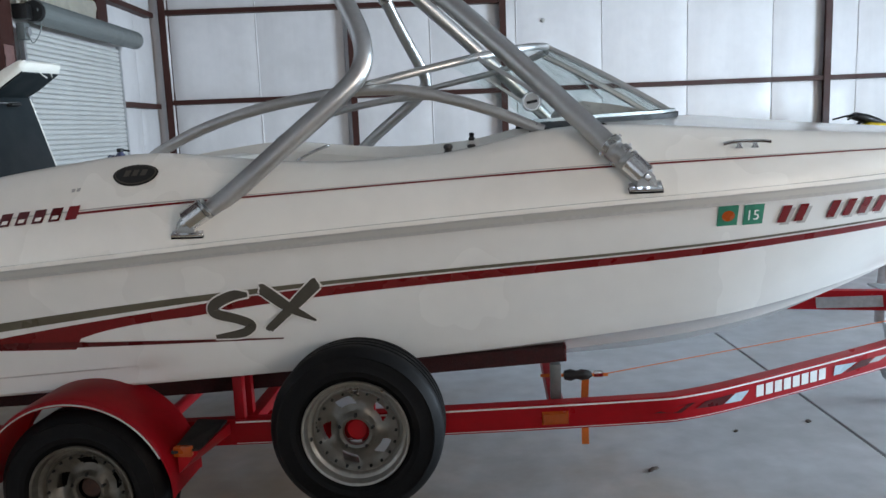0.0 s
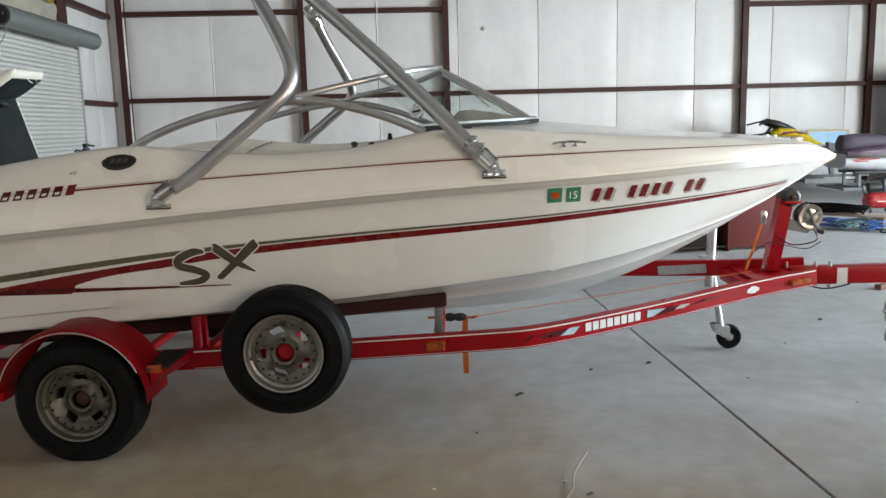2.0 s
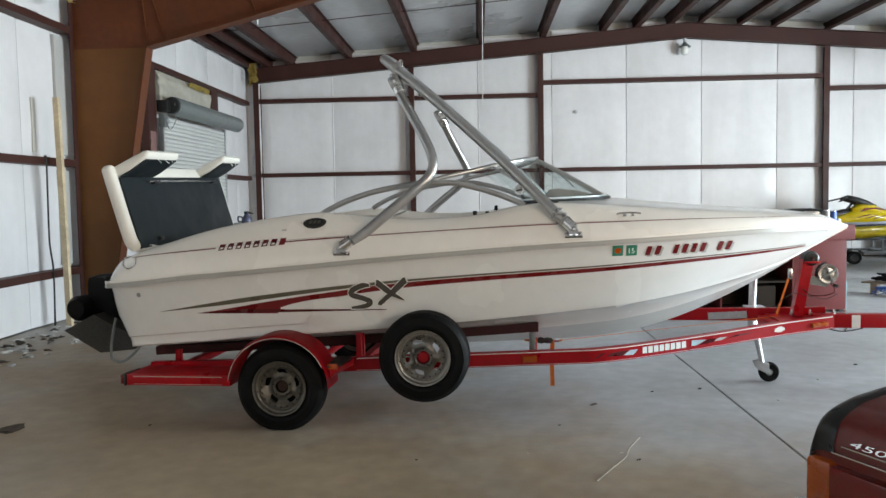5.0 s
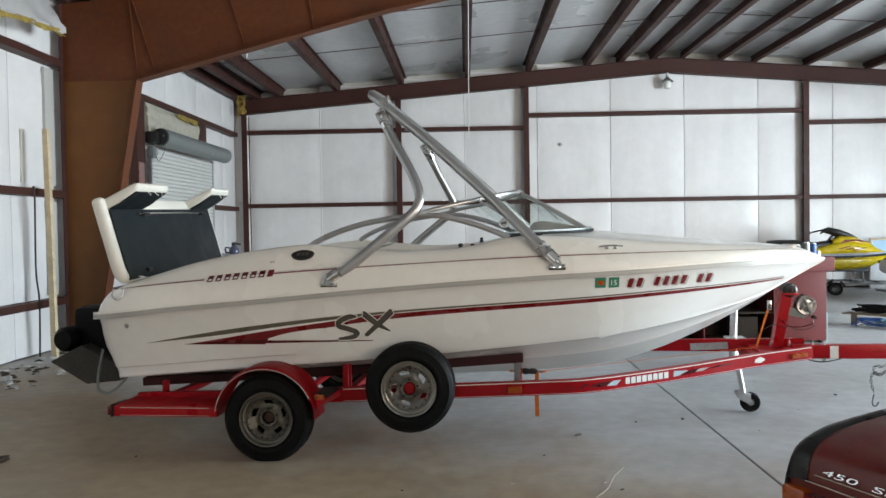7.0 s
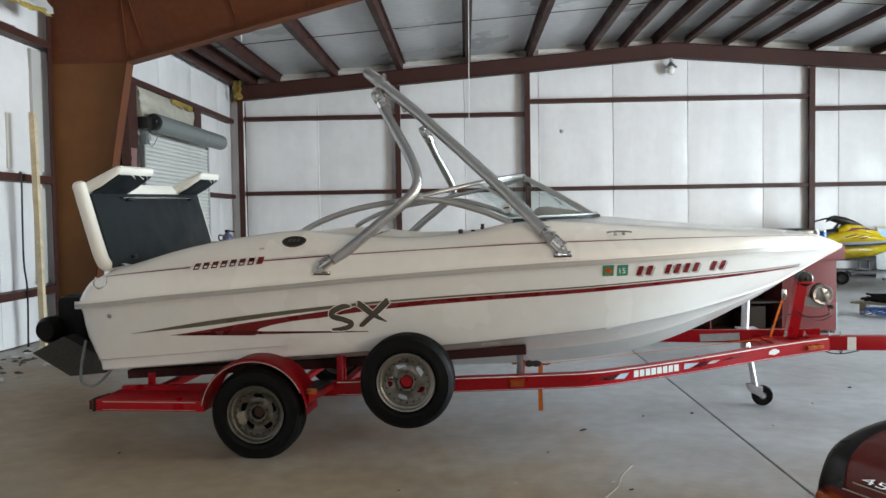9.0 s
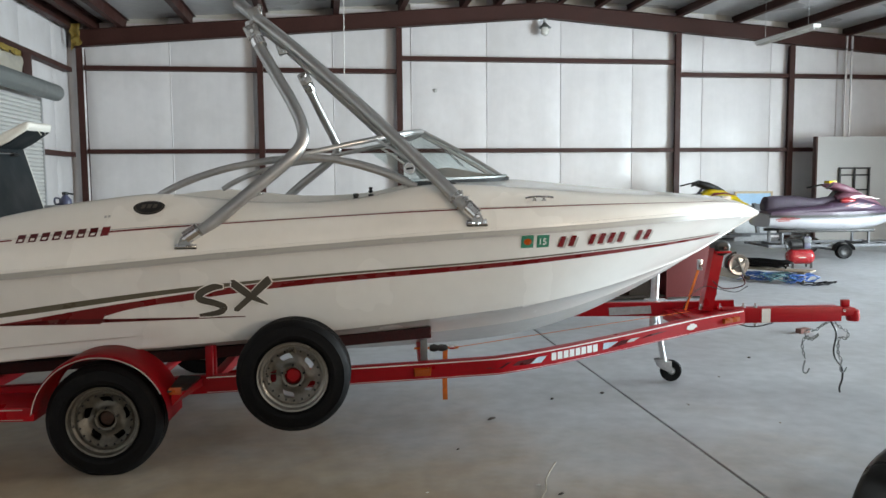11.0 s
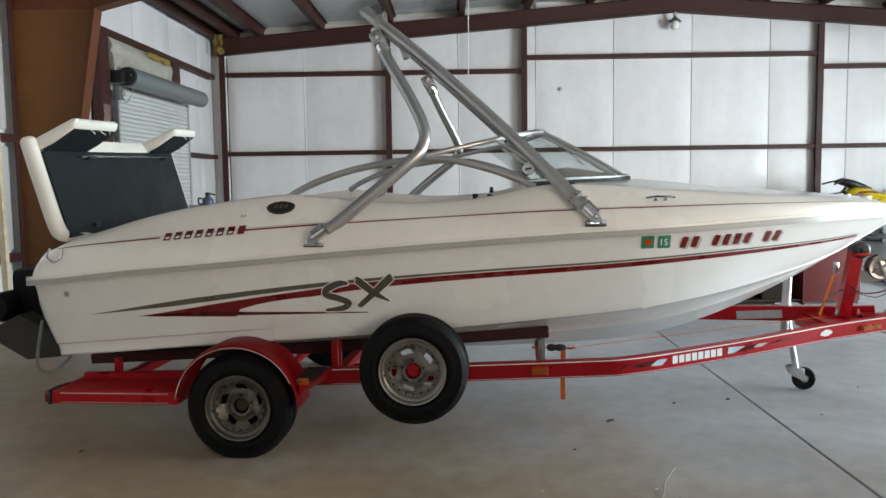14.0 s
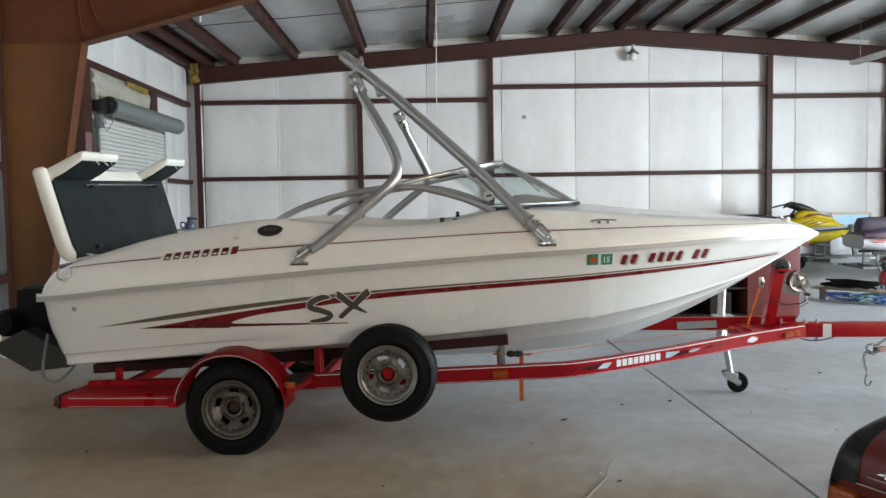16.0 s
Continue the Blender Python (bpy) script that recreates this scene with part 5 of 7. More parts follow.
LID = Matrix.Translation((-2.485, 0.0, 1.378)) @ pose(0, 0, 0, 1.3, -15.3, 0)
lid = part("sunpad_lid", box(-0.012, 0.012, -0.945, 0.945, -0.06, 0.505, 0.006), M_BLACKPANEL, boat, "raised sun-pad lid, dark board underside with white cushions")
lid.matrix_basis = LID
part("pad_cushion", round_slab([(-0.11, -0.02), (-0.013, -0.02), (-0.013, 0.56), (-0.11, 0.56)], -0.96, 0.96, 0.038), M_CUSHION, lid, "thick white vinyl pad")
# rolled border that wraps the near side and the foot of the board
roll = curve([(-0.045, -0.975, 0.585), (-0.045, -0.978, 0.40), (-0.045, -0.978, 0.16), (-0.045, -0.972, 0.03), (-0.043, -0.945, -0.022), (-0.04, -0.86, -0.04), (-0.038, -0.74, -0.055), (-0.04, -0.6, -0.085), (-0.06, 0.0, -0.10), (-0.06, 0.93, -0.10)], 8)
bm = tube(roll, 0.044, 14)
for v in bm.verts:
    v.co.x = -0.045 + (v.co.x + 0.045) * 1.15
part("pad_border", bm, M_CUSHION, lid, "rolled white vinyl border")
part("border_top", lathe([(0, 0.028), (0.025, 0.024), (0.040, 0.010), (0.044, -0.02)], 14, "z", m=Matrix.Translation((-0.045, -0.975, 0.585)) @ Matrix.Diagonal((1.15, 1, 1, 1))), M_CUSHION, lid)
part("pad_edge", round_slab([(-0.10, -0.01), (0.010, -0.01), (0.010, 0.50), (-0.10, 0.50)], 0.947, 0.966, 0.008, 2), M_CUSHION, lid)
for v0, v1 in ((-0.955, -0.40), (0.52, 0.955)):
    rings = []
    for f, inset in ((0.0, 0.03), (0.02, 0.01), (0.06, 0.0), (0.5, 0.0), (0.9, 0.0), (0.95, 0.006), (0.985, 0.018), (1.0, 0.032)):
        x, z0, z1 = -0.09 + 0.375 * f, 0.50 + 0.022 * f + 0.07 * f * f, 0.582 + 0.068 * f
        rings.append([(x, y, z) for y, z in round_rect(v0 + inset, v1 - inset, z0 + inset * 0.9, z1 - inset * 0.9, 0.032 - inset * 0.5)])
    bm = loft(rings, closed=True, caps=True)
    cu = part("head_cushion", bm, M_CUSHION, lid, "white vinyl head cushion")
    bm = loft([[(0.013, v0 + 0.012, 0.503), (0.013, v1 - 0.03, 0.503), (0.013, v1 - 0.03, 0.516), (0.013, v0 + 0.012, 0.516)], [(0.10, v0 + 0.016, 0.521), (0.10, v1 - 0.03, 0.521), (0.10, v1 - 0.03, 0.533), (0.10, v0 + 0.016, 0.533)],
               [(0.250, v0 + 0.02, 0.571), (0.250, v1 - 0.03, 0.571), (0.250, v1 - 0.03, 0.584), (0.250, v0 + 0.02, 0.584)]], closed=True, caps=True)
    part("underside", bm, M_BLACKPANEL, cu, "dark underside board")
    bm = bmesh.new()
    for v, w, d in ((v0 + 0.20, 0.10, 0.006), (v1 - 0.24, 0.12, 0.010), (v1 - 0.12, 0.06, 0.006)):
        tube(curve([(0.255, v, 0.582), (0.245, v + w * 0.4, 0.574 - d), (0.225, v + w, 0.566 - d * 0.5), (0.20, v + w * 1.3, 0.562)]), 0.0035, 6, bm)
    tagged(part("torn_hem", bm, M_CUSHION, cu, "frayed hem of the vinyl"), kind="stuff")
part("centre_cushion", round_slab([(-0.10, 0.506), (0.012, 0.506), (-0.02, 0.60), (-0.09, 0.59)], -0.398, 0.518, 0.016), M_CUSHION, lid)
part("prop_rod", tube([(0.035, -0.56, 0.462), (0.035, 0.76, 0.462)], 0.008, 8), M_CHROME, lid, "chrome rod under the lid")
for v in (-0.44, 0.72):
    part("rod_bracket", box(0.012, 0.05, v - 0.05, v + 0.05, 0.442, 0.462, 0.005), M_BLACK, lid)
part("lid_catch", box(0.01, 0.04, -0.66, -0.60, -0.02, 0.012, 0.008), M_BLACK, lid)

# jug on a shelf cart, unseen behind the boat and added to carry it
cart = thing("shelf_cart", pose(-3.16, 8.25, 0, 0, 0, 8), "grey steel shelf cart, added unseen behind the boat", "cart")
for x in (-0.3, 0.3):
    for y in (-0.2, 0.2):
        part("upright", box(x - 0.015, x + 0.015, y - 0.015, y + 0.015, 0.0, 1.35, 0.003), M_DULLGALV, cart)
for z in (0.15, 0.72, 1.33):
    part("shelf", box(-0.32, 0.32, -0.22, 0.22, z, z + 0.022, 0.004), M_DULLGALV, cart)
bt = thing("jug", pose(-3.16, 8.20, 1.352, 0, 0, 10) @ Matrix.Diagonal((1.3, 1.3, 1.15, 1)), "small grey-blue jug with a dark cap on the shelf cart", "jug")
part("jug_body", lathe([(0, 0), (0.05, 0), (0.055, 0.02), (0.052, 0.06), (0.022, 0.10), (0.02, 0.112), (0, 0.112)], 18, "z"), M_NAVY, bt)
part("cap", lathe([(0.026, 0.108), (0.028, 0.112), (0.027, 0.135), (0.02, 0.140), (0, 0.140)], 16, "z"), M_BLACK, bt, "black screw cap")
part("spout", tube([(0.0, 0, 0.128), (0.07, 0, 0.112)], 0.009, 8), M_BLACK, bt)
part("jug_handle", tube(curve([(-0.045, 0, 0.07), (-0.085, 0, 0.075), (-0.085, 0, 0.02), (-0.05, 0, 0.015)]), 0.009, 8), M_NAVY, bt)

# stern drive and its guard
drive = part("stern_drive", box(-3.42, -2.98, -0.16, 0.16, 0.55, 1.02, 0.07), M_TYRE, boat, "dark grey stern drive, tilted down")
part("bellows", lathe([(0.14, -2.99), (0.19, -2.93), (0.14, -2.88), (0.19, -2.82), (0.14, -2.76), (0.2, -2.70)], 20, "x", m=Matrix.Translation((0, 0, 0.72))), M_TYRE, drive)
part("cavitation_plate", loft([[(-3.53, v, 0.56), (-3.25, v, 0.70), (-2.90, v, 0.52), (-2.90, v, 0.40), (-3.20, v, 0.37)] for v in (-0.33, -0.30, 0.30, 0.33)], closed=True, caps=True), M_DRIVE, drive, "angled dark grey lower plate")
part("drive_cap", lathe([(0, -0.16), (0.08, -0.15), (0.11, -0.1), (0.11, 0.1), (0, 0.1)], 20, "y", m=Matrix.Translation((-3.44, -0.14, 0.74))), M_TYRE, drive, "round black cover")
part("guard_loop", tube(curve([(-2.86, -0.66, 0.72), (-2.90, -0.67, 0.5), (-2.90, -0.67, 0.40), (-2.86, -0.66, 0.365), (-2.80, -0.65, 0.37), (-2.72, -0.62, 0.44), (-2.64, -0.6, 0.56)]), 0.011, 8), M_DRUM, boat, "grey looped stern guard")


# ---- the trailer, in the boat's axes ----
trailer = thing("boat_trailer", BOAT, "red single-axle boat trailer with white pinstripes", "trailer")


def rail_path(s):
    return [(-2.45, 0.86 * s, 0.36), (-1.3, 0.88 * s, 0.395), (-0.84, 0.91 * s, 0.418), (0.07, 0.93 * s, 0.458), (0.80, 0.93 * s, 0.490), (1.0, 0.905 * s, 0.498), (1.25, 0.80 * s, 0.508),
            (1.75, 0.555 * s, 0.534), (2.18, 0.345 * s, 0.564), (2.4, 0.24 * s, 0.580), (2.6, 0.16 * s, 0.594), (2.854, 0.075 * s, 0.612)]


RAIL = curve(rail_path(-1), 6)


def on_rail(u, dz, off=0.0015):
    """A place on the outer face of the near rail."""
    for a, b in zip(RAIL, RAIL[1:]):
        if a.x <= u <= b.x:
            p = a.lerp(b, (u - a.x) / (b.x - a.x))
            d = (b - a).normalized()
            return p + Vector((d.y, -d.x, 0)).normalized() * (0.027 + off) + Vector((0, 0, dz))
    return RAIL[-1] + Vector((0, -0.027 - off, dz))


for s in (-1, 1):
    bm = sweep([p + Vector((0, 0, 0.045 if s == 1 and p.x > 1.2 else 0)) for p in curve(rail_path(s), 6)], rect(0.052, 0.105))
    bmesh.ops.bevel(bm, geom=[e for e in bm.edges if e.calc_face_angle(0) > 1.2], offset=0.006, segments=2, affect="EDGES")
    rail = part("frame_rail", bm, M_RED, trailer, "red steel side rail")
    if s == -1:
        near_rail = rail


def rail_strip(name, u0, u1, za, zb, material, label="", off=0.0015, n=40):
    bm = bmesh.new()
    rows = [[bm.verts.new(on_rail(u0 + (u1 - u0) * k / n, z, off)) for z in (za, zb)] for k in range(n + 1)]
    for a, b in zip(rows, rows[1:]):
        bm.faces.new((a[0], a[1], b[1], b[0]))
    return part(name, bm, material, near_rail, label)


rail_strip("pinstripe", -0.8, 2.84, 0.040, 0.047, M_WHITEV, "white pinstripe", n=90)
rail_strip("pinstripe", -0.8, 2.84, -0.047, -0.044, M_WHITEV, "white pinstripe", n=90)
for k in range(8):
    u0 = 1.285 + 0.043 * k
    rail_strip("mark_block", u0, u0 + 0.034, -0.022, 0.026, M_WHITEV, n=2)
for pts, mt in ((((1.14, -0.016), (1.215, -0.02), (1.25, 0.016), (1.19, 0.018)), M_SHARD), (((1.66, -0.018), (1.70, -0.018), (1.78, 0.014), (1.665, 0.024)), M_SHARD), (((1.84, -0.006), (1.90, -0.008), (1.95, 0.010), (1.88, 0.014)), M_RUB),
                (((0.86, -0.010), (0.96, -0.018), (1.02, 0.016), (0.95, 0.012)), M_MAROON), (((1.02, -0.012), (1.13, -0.018), (1.18, 0.018), (1.06, 0.012)), M_MAROON), (((1.95, -0.002), (2.1, 0.004), (2.2, 0.014), (2.02, 0.014)), M_MAROON),
                (((1.72, -0.02), (1.84, -0.012), (1.86, 0.014), (1.80, 0.016)), M_MAROON)):
    bm = bmesh.new()
    bm.faces.new([bm.verts.new(on_rail(u, z, 0.003)) for u, z in pts])
    part("shard_graphic", bm, mt, near_rail)
bm = bmesh.new()
bm.faces.new([bm.verts.new(on_rail(2.39 + 0.046 * a, 0.022 * b, 0.003)) for a, b in ((-1, -0.6), (-0.5, -0.7), (-0.4, -1), (0.4, -1), (0.5, -0.6), (1, -0.4), (0.85, 0.5), (0.5, 0.6), (0.4, 1), (-0.35, 1), (-0.5, 0.6), (-0.85, 0.5))])
part("emblem_plate", bm, M_WHITEV, near_rail)


def rail_box(name, u0, u1, za, zb, depth, material, label=""):
    p = [on_rail(u0, za, 0), on_rail(u1, za, 0), on_rail(u1, zb, 0), on_rail(u0, zb, 0)]
    q = [on_rail(u0 + 0.006, za + 0.006, depth), on_rail(u1 - 0.006, za + 0.006, depth), on_rail(u1 - 0.006, zb - 0.006, depth), on_rail(u0 + 0.006, zb - 0.006, depth)]
    return part(name, loft([p, q], closed=True, caps=True), material, near_rail, label)


rail_box("marker_lamp", 0.43, 0.535, -0.03, 0.022, 0.02, M_AMBER, "amber marker lens")
rail_box("marker_lamp", 2.66, 2.80, -0.026, 0.014, 0.02, M_AMBER, "amber marker lens")
bm = box(1.98, 2.3, -0.001, 0.003, -0.03, 0.03, 0.0, m=Matrix.Translation((0, 0, 0)))
bmesh.ops.transform(bm, matrix=Matrix.Translation((2.14, 0.326, 0.600)) @ Matrix.Rotation(math.atan2(-0.147, 0.315), 4, "Z") @ Matrix.Rotation(radians(-6), 4, "Y") @ Matrix.Translation((-2.14, 0, 0)), verts=bm.verts[:])
part("data_plate", bm, M_GALV, trailer, "pale data plate on the rail")
for u, w in ((-2.2, 0.84), (-0.78, 0.88), (0.5, 0.9)):
    part("crossmember", box(u - 0.03, u + 0.03, -w, w, 0.34 + 0.03 * (u + 2.2), 0.40 + 0.03 * (u + 2.2), 0.006), M_RED, trailer)
part("front_crossmember", box(2.36, 2.44, -0.215, 0.215, 0.55, 0.62, 0.006), M_RED, trailer)
part("gusset", plate([(2.42, -0.20), (2.85, -0.05), (2.85, 0.05), (2.42, 0.20)], 0.012, m=Matrix.Translation((0, 0, 0.625))), M_RED, trailer)
tongue = part("tongue", box(2.72, 3.62, -0.052, 0.052, 0.555, 0.665, 0.008), M_RED, trailer, "red box-section tongue")
part("clear_patch", box(3.01, 3.075, -0.056, -0.0525, 0.558, 0.66), M_WHITEV, tongue, "white tape patch")
coup = part("coupler", box(3.61, 3.73, -0.042, 0.042, 0.59, 0.655, 0.015), M_RED, trailer, "red ball coupler")
part("coupler_cup", lathe([(0, 0.05), (0.045, 0.03), (0.05, -0.03), (0.044, -0.05)], 18, "z", m=Matrix.Translation((3.735, 0, 0.60))), M_RED, coup)
part("latch", box(3.64, 3.70, -0.015, 0.015, 0.655, 0.71, 0.006), M_RED, coup)
part("coupler_bolt", tube([(3.635, -0.06, 0.635), (3.635, 0.06, 0.635)], 0.012, 8), M_CHROME, coup)
for u, z in ((2.97, 0.668), (2.97, 0.545), (2.56, 0.67), (2.70, 0.67), (2.88, 0.672)):
    part("bolt", lathe([(0.016, -0.012), (0.016, 0.01), (0.008, 0.012), (0.008, 0.03), (0, 0.03)], 8, "z", m=Matrix.Translation((u, -0.03, z))), M_CHROME, trailer)

# winch post, bow roller and winch
post_ob = part("winch_post", sweep([(2.605, 0, 0.65), (2.69, 0, 1.12)], rect(0.08, 0.08), up=(0, 1, 0)), M_RED, trailer, "red winch post")
part("bow_roller", lathe([(0, -0.07), (0.04, -0.07), (0.058, -0.05), (0.058, 0.05), (0.04, 0.07), (0, 0.07)], 24, "y", m=Matrix.Translation((2.704, 0, 1.113))), M_BLACK, post_ob, "black rubber bow roller")
part("roller_bracket", box(2.65, 2.76, -0.08, 0.08, 1.075, 1.09, 0.004), M_RED, post_ob)
part("roller_pin", lathe([(0, -0.095), (0.014, -0.095), (0.014, 0.095), (0, 0.095)], 10, "y", m=Matrix.Translation((2.704, 0, 1.113))), M_CHROME, post_ob)
wn = part("winch", lathe([(0, -0.05), (0.02, -0.05), (0.024, -0.042), (0.05, -0.038), (0.056, -0.048), (0.074, -0.05), (0.078, -0.042), (0.078, -0.03), (0.03, -0.028), (0.03, 0.03), (0.075, 0.032), (0.075, 0.05), (0, 0.05)], 32, "y", m=Matrix.Translation((2.832, 0, 0.987))), M_CASTING, post_ob, "galvanised hand winch")
part("winch_frame", plate([(2.68, 0.91), (2.82, 0.88), (2.90, 0.95), (2.88, 0.97), (2.83, 0.95), (2.70, 0.97)], 0.06, m=Matrix.Translation((0, 0.03, 0)) @ Matrix.Rotation(radians(90), 4, "X")), M_DRUM, wn)
part("winch_guard", tube([(2.832 + 0.088 * math.cos(a), -0.02, 0.987 + 0.088 * math.sin(a)) for a in np.linspace(1.7, 4.6, 16)], 0.008, 8), M_BLACK, wn)
part("winch_arm", box(-0.007, 0.007, -0.062, -0.052, -0.095, 0.06, 0.003, m=Matrix.Translation((2.837, 0, 0.987)) @ pose(0, 0, 0, 0, -24, 0)), M_DRUM, wn)
part("winch_spoke", box(-0.008, 0.008, -0.058, -0.046, -0.06, 0.06, 0.003, m=Matrix.Translation((2.832, 0, 0.987)) @ pose(0, 0, 0, 0, 60, 0)), M_DRUM, wn)
part("winch_grip", tube([(2.877, -0.06, 0.897), (2.877, -0.11, 0.897)], 0.014, 10), M_BLACK, wn)
part("winch_lead", tube(curve([(2.64, -0.045, 0.87), (2.70, -0.05, 0.82), (2.78, -0.05, 0.815), (2.87, -0.03, 0.83), (2.89, -0.02, 0.86), (2.86, 0, 0.92)]), 0.0045, 8), M_MAROON, post_ob)
part("bow_strap", sweep([(2.534, -0.03, 0.95), (2.488, -0.03, 0.80), (2.443, -0.03, 0.655)], rect(0.016, 0.004), up=(0, 1, 0.01)), M_ORANGE, trailer, "orange ratchet strap")
part("strap_buckle", box(2.53, 2.56, -0.05, -0.01, 0.95, 1.03, 0.008), M_CHROME, trailer)
part("brake_cable", tube(curve([(2.40, -0.1, 0.68), (2.45, -0.12, 0.78), (2.56, -0.1, 0.84), (2.66, -0.1, 0.82), (2.80, -0.07, 0.79), (2.90, -0.05, 0.83)]), 0.003, 6), M_BLACK, trailer)
part("brake_cable", tube(curve([(2.82, -0.06, 0.555), (2.90, -0.07, 0.535), (2.98, -0.07, 0.535), (3.09, -0.06, 0.555)]), 0.005, 6), M_BLACK, trailer)
part("winch_line", tube([(0.70, -0.72, 0.567), (2.45, -0.1, 0.66)], 0.002, 6), M_ORANGE, trailer, "thin orange line to the winch post")

# tongue jack
JV = 0.46
jack = part("tongue_jack", tube([(2.37, JV, 0.45), (2.387, JV, 0.92)], 0.032, 16), M_GALV, trailer, "galvanised swivel tongue jack")
part("inner_tube", tube([(2.465, JV, 0.14), (2.377, JV, 0.62)], 0.024, 14), M_GALV, jack)
part("mount_plate", box(2.30, 2.46, JV - 0.18, JV + 0.02, 0.655, 0.67, 0.004), M_GALV, jack)
part("caster_fork", box(2.42, 2.52, JV - 0.035, JV + 0.035, 0.11, 0.17, 0.015), M_GALV, jack)
for dv in (-0.032, 0.032):
    part("fork_cheek", plate([(-0.07, 0.025), (-0.03, 0.035), (0.03, 0.0), (0.075, -0.06), (0.075, -0.078), (0.055, -0.085), (-0.045, -0.035)], 0.005, m=Matrix.Translation((2.46, JV + dv, 0.155)) @ Matrix.Rotation(radians(90), 4, "X")), M_GALV, jack)
part("caster_wheel", lathe([(0.03, -0.022), (0.075, -0.024), (0.086, -0.012), (0.086, 0.012), (0.075, 0.024), (0.03, 0.022)], 28, "y", m=Matrix.Translation((2.52, JV, 0.087))), M_TYRE, jack, "small black caster wheel")
part("caster_hub", lathe([(0, -0.024), (0.055, -0.02), (0.055, 0.02), (0, 0.024)], 20, "y", m=Matrix.Translation((2.52, JV, 0.087))), M_DRUM, jack)
part("caster_bolt", tube([(2.52, JV - 0.05, 0.087), (2.52, JV + 0.05, 0.087)], 0.009, 8), M_CHROME, jack)

# safety chains and plug lead hanging from the tongue
def chain(name, pts, label):
    """A welded-link chain along a line of places."""
    line = curve(pts, 10)
    bm = bmesh.new()
    last, turn = line[0], 0
    for p in line[1:]:
        if (p - last).length < 0.022:
            continue
        d = (p - last).normalized()
        side = d.cross(Vector((0.2, 1, 0.1))).normalized()
        if turn % 2:
            side = d.cross(side)
        c = (p + last) / 2
        tube([c + d * 0.017 * math.cos(a) + side * 0.009 * math.sin(a) for a in np.linspace(0, 2 * math.pi, 11)], 0.0032, 5, bm)
        last, turn = p, turn + 1
    return part(name, bm, M_DRUM, trailer, label)


chain("safety_chain", [(3.53, -0.03, 0.55), (3.46, -0.05, 0.52), (3.41, -0.06, 0.49), (3.36, -0.05, 0.50), (3.34, -0.06, 0.45), (3.40, -0.07, 0.44), (3.44, -0.06, 0.47), (3.42, -0.05, 0.43),
                       (3.35, -0.07, 0.43), (3.36, -0.06, 0.46), (3.32, -0.06, 0.41), (3.33, -0.06, 0.33), (3.35, -0.06, 0.27)], "bunched safety chain with a hook")
chain("safety_chain", [(3.57, -0.02, 0.55), (3.63, -0.04, 0.50), (3.68, -0.04, 0.47), (3.66, -0.05, 0.42), (3.62, -0.04, 0.44), (3.60, -0.05, 0.39), (3.61, -0.04, 0.31), (3.63, -0.05, 0.26)], "bunched safety chain with a hook")
for u, z in ((3.345, 0.27), (3.63, 0.27)):
    part("chain_hook", tube(curve([(u, -0.06, z), (u - 0.012, -0.06, z - 0.05), (u - 0.01, -0.06, z - 0.085), (u + 0.015, -0.06, z - 0.095), (u + 0.035, -0.06, z - 0.06)]), 0.006, 8), M_DRUM, trailer)
part("plug_lead", tube(curve([(3.56, 0.0, 0.555), (3.60, -0.02, 0.46), (3.585, -0.02, 0.34), (3.60, -0.02, 0.27), (3.65, -0.02, 0.20), (3.66, -0.02, 0.12), (3.64, -0.02, 0.05), (3.645, -0.02, 0.01)]), 0.007, 6), M_BLACK, trailer)

def ellipse_ring(x, w, z0, z1, flat=0.6, n=20):
    """A closed ring across a hull at x."""
    out = []
    for i in range(n):
        a = 2 * math.pi * i / n
        c, s = math.cos(a), math.sin(a)
        out.append((x, w * math.copysign(abs(c) ** flat, c), (z0 + z1) / 2 + (z1 - z0) / 2 * math.copysign(abs(s) ** flat, s)))
    return out


# bunks, brackets, axle
for s in (-1, 1):
    bunk = part("bunk", sweep([(-2.5, s * 0.66, 0.464), (-1.0, s * 0.70, 0.554), (0.54, s * 0.72, 0.671)], rect(0.09, 0.064)), M_CARPET, trailer, "bunk board in dark maroon carpet")
    part("bunk_end", box(0.541, 0.546, s * 0.72 - 0.045, s * 0.72 + 0.045, 0.639, 0.703), M_STRIPE, bunk)
    for u, z1 in ((-2.28, 0.46), (-0.80, 0.60), (0.50, 0.60)):
        part("bunk_bracket", box(u - 0.022, u + 0.022, s * 0.76 - 0.02, s * 0.76 + 0.02, 0.40 + 0.03 * (u + 2.2), z1 + 0.03, 0.004), M_RED if u < 0 else M_DRUM, trailer)
    bm = plate([(-0.72, 0.44), (-0.50, 0.46), (-0.44, 0.60), (-0.49, 0.60), (-0.56, 0.50), (-0.68, 0.48)], 0.01, m=Matrix.Translation((0, s * 0.84, 0)) @ Matrix.Rotation(radians(90), 4, "X"))
    part("bunk_brace", bm, M_RED, trailer)
part("side_post", box(-0.805, -0.765, -0.93, -0.89, 0.45, 0.65, 0.004), M_RED, trailer)
part("strap_web", box(0.44, 0.72, -0.728, -0.722, 0.560, 0.574, 0.002), M_ORANGE, trailer, "orange ratchet webbing")
part("strap_ratchet", loft([ellipse_ring(x, r, 0.566 - r, 0.566 + r, 1.0, 12) for x, r in ((0.535, 0.008), (0.54, 0.020), (0.565, 0.026), (0.59, 0.018), (0.61, 0.024), (0.64, 0.020), (0.655, 0.008))], closed=True, caps=True, bm=None), M_BLACK, trailer, "black strap ratchet").location = (0, -0.72, 0)
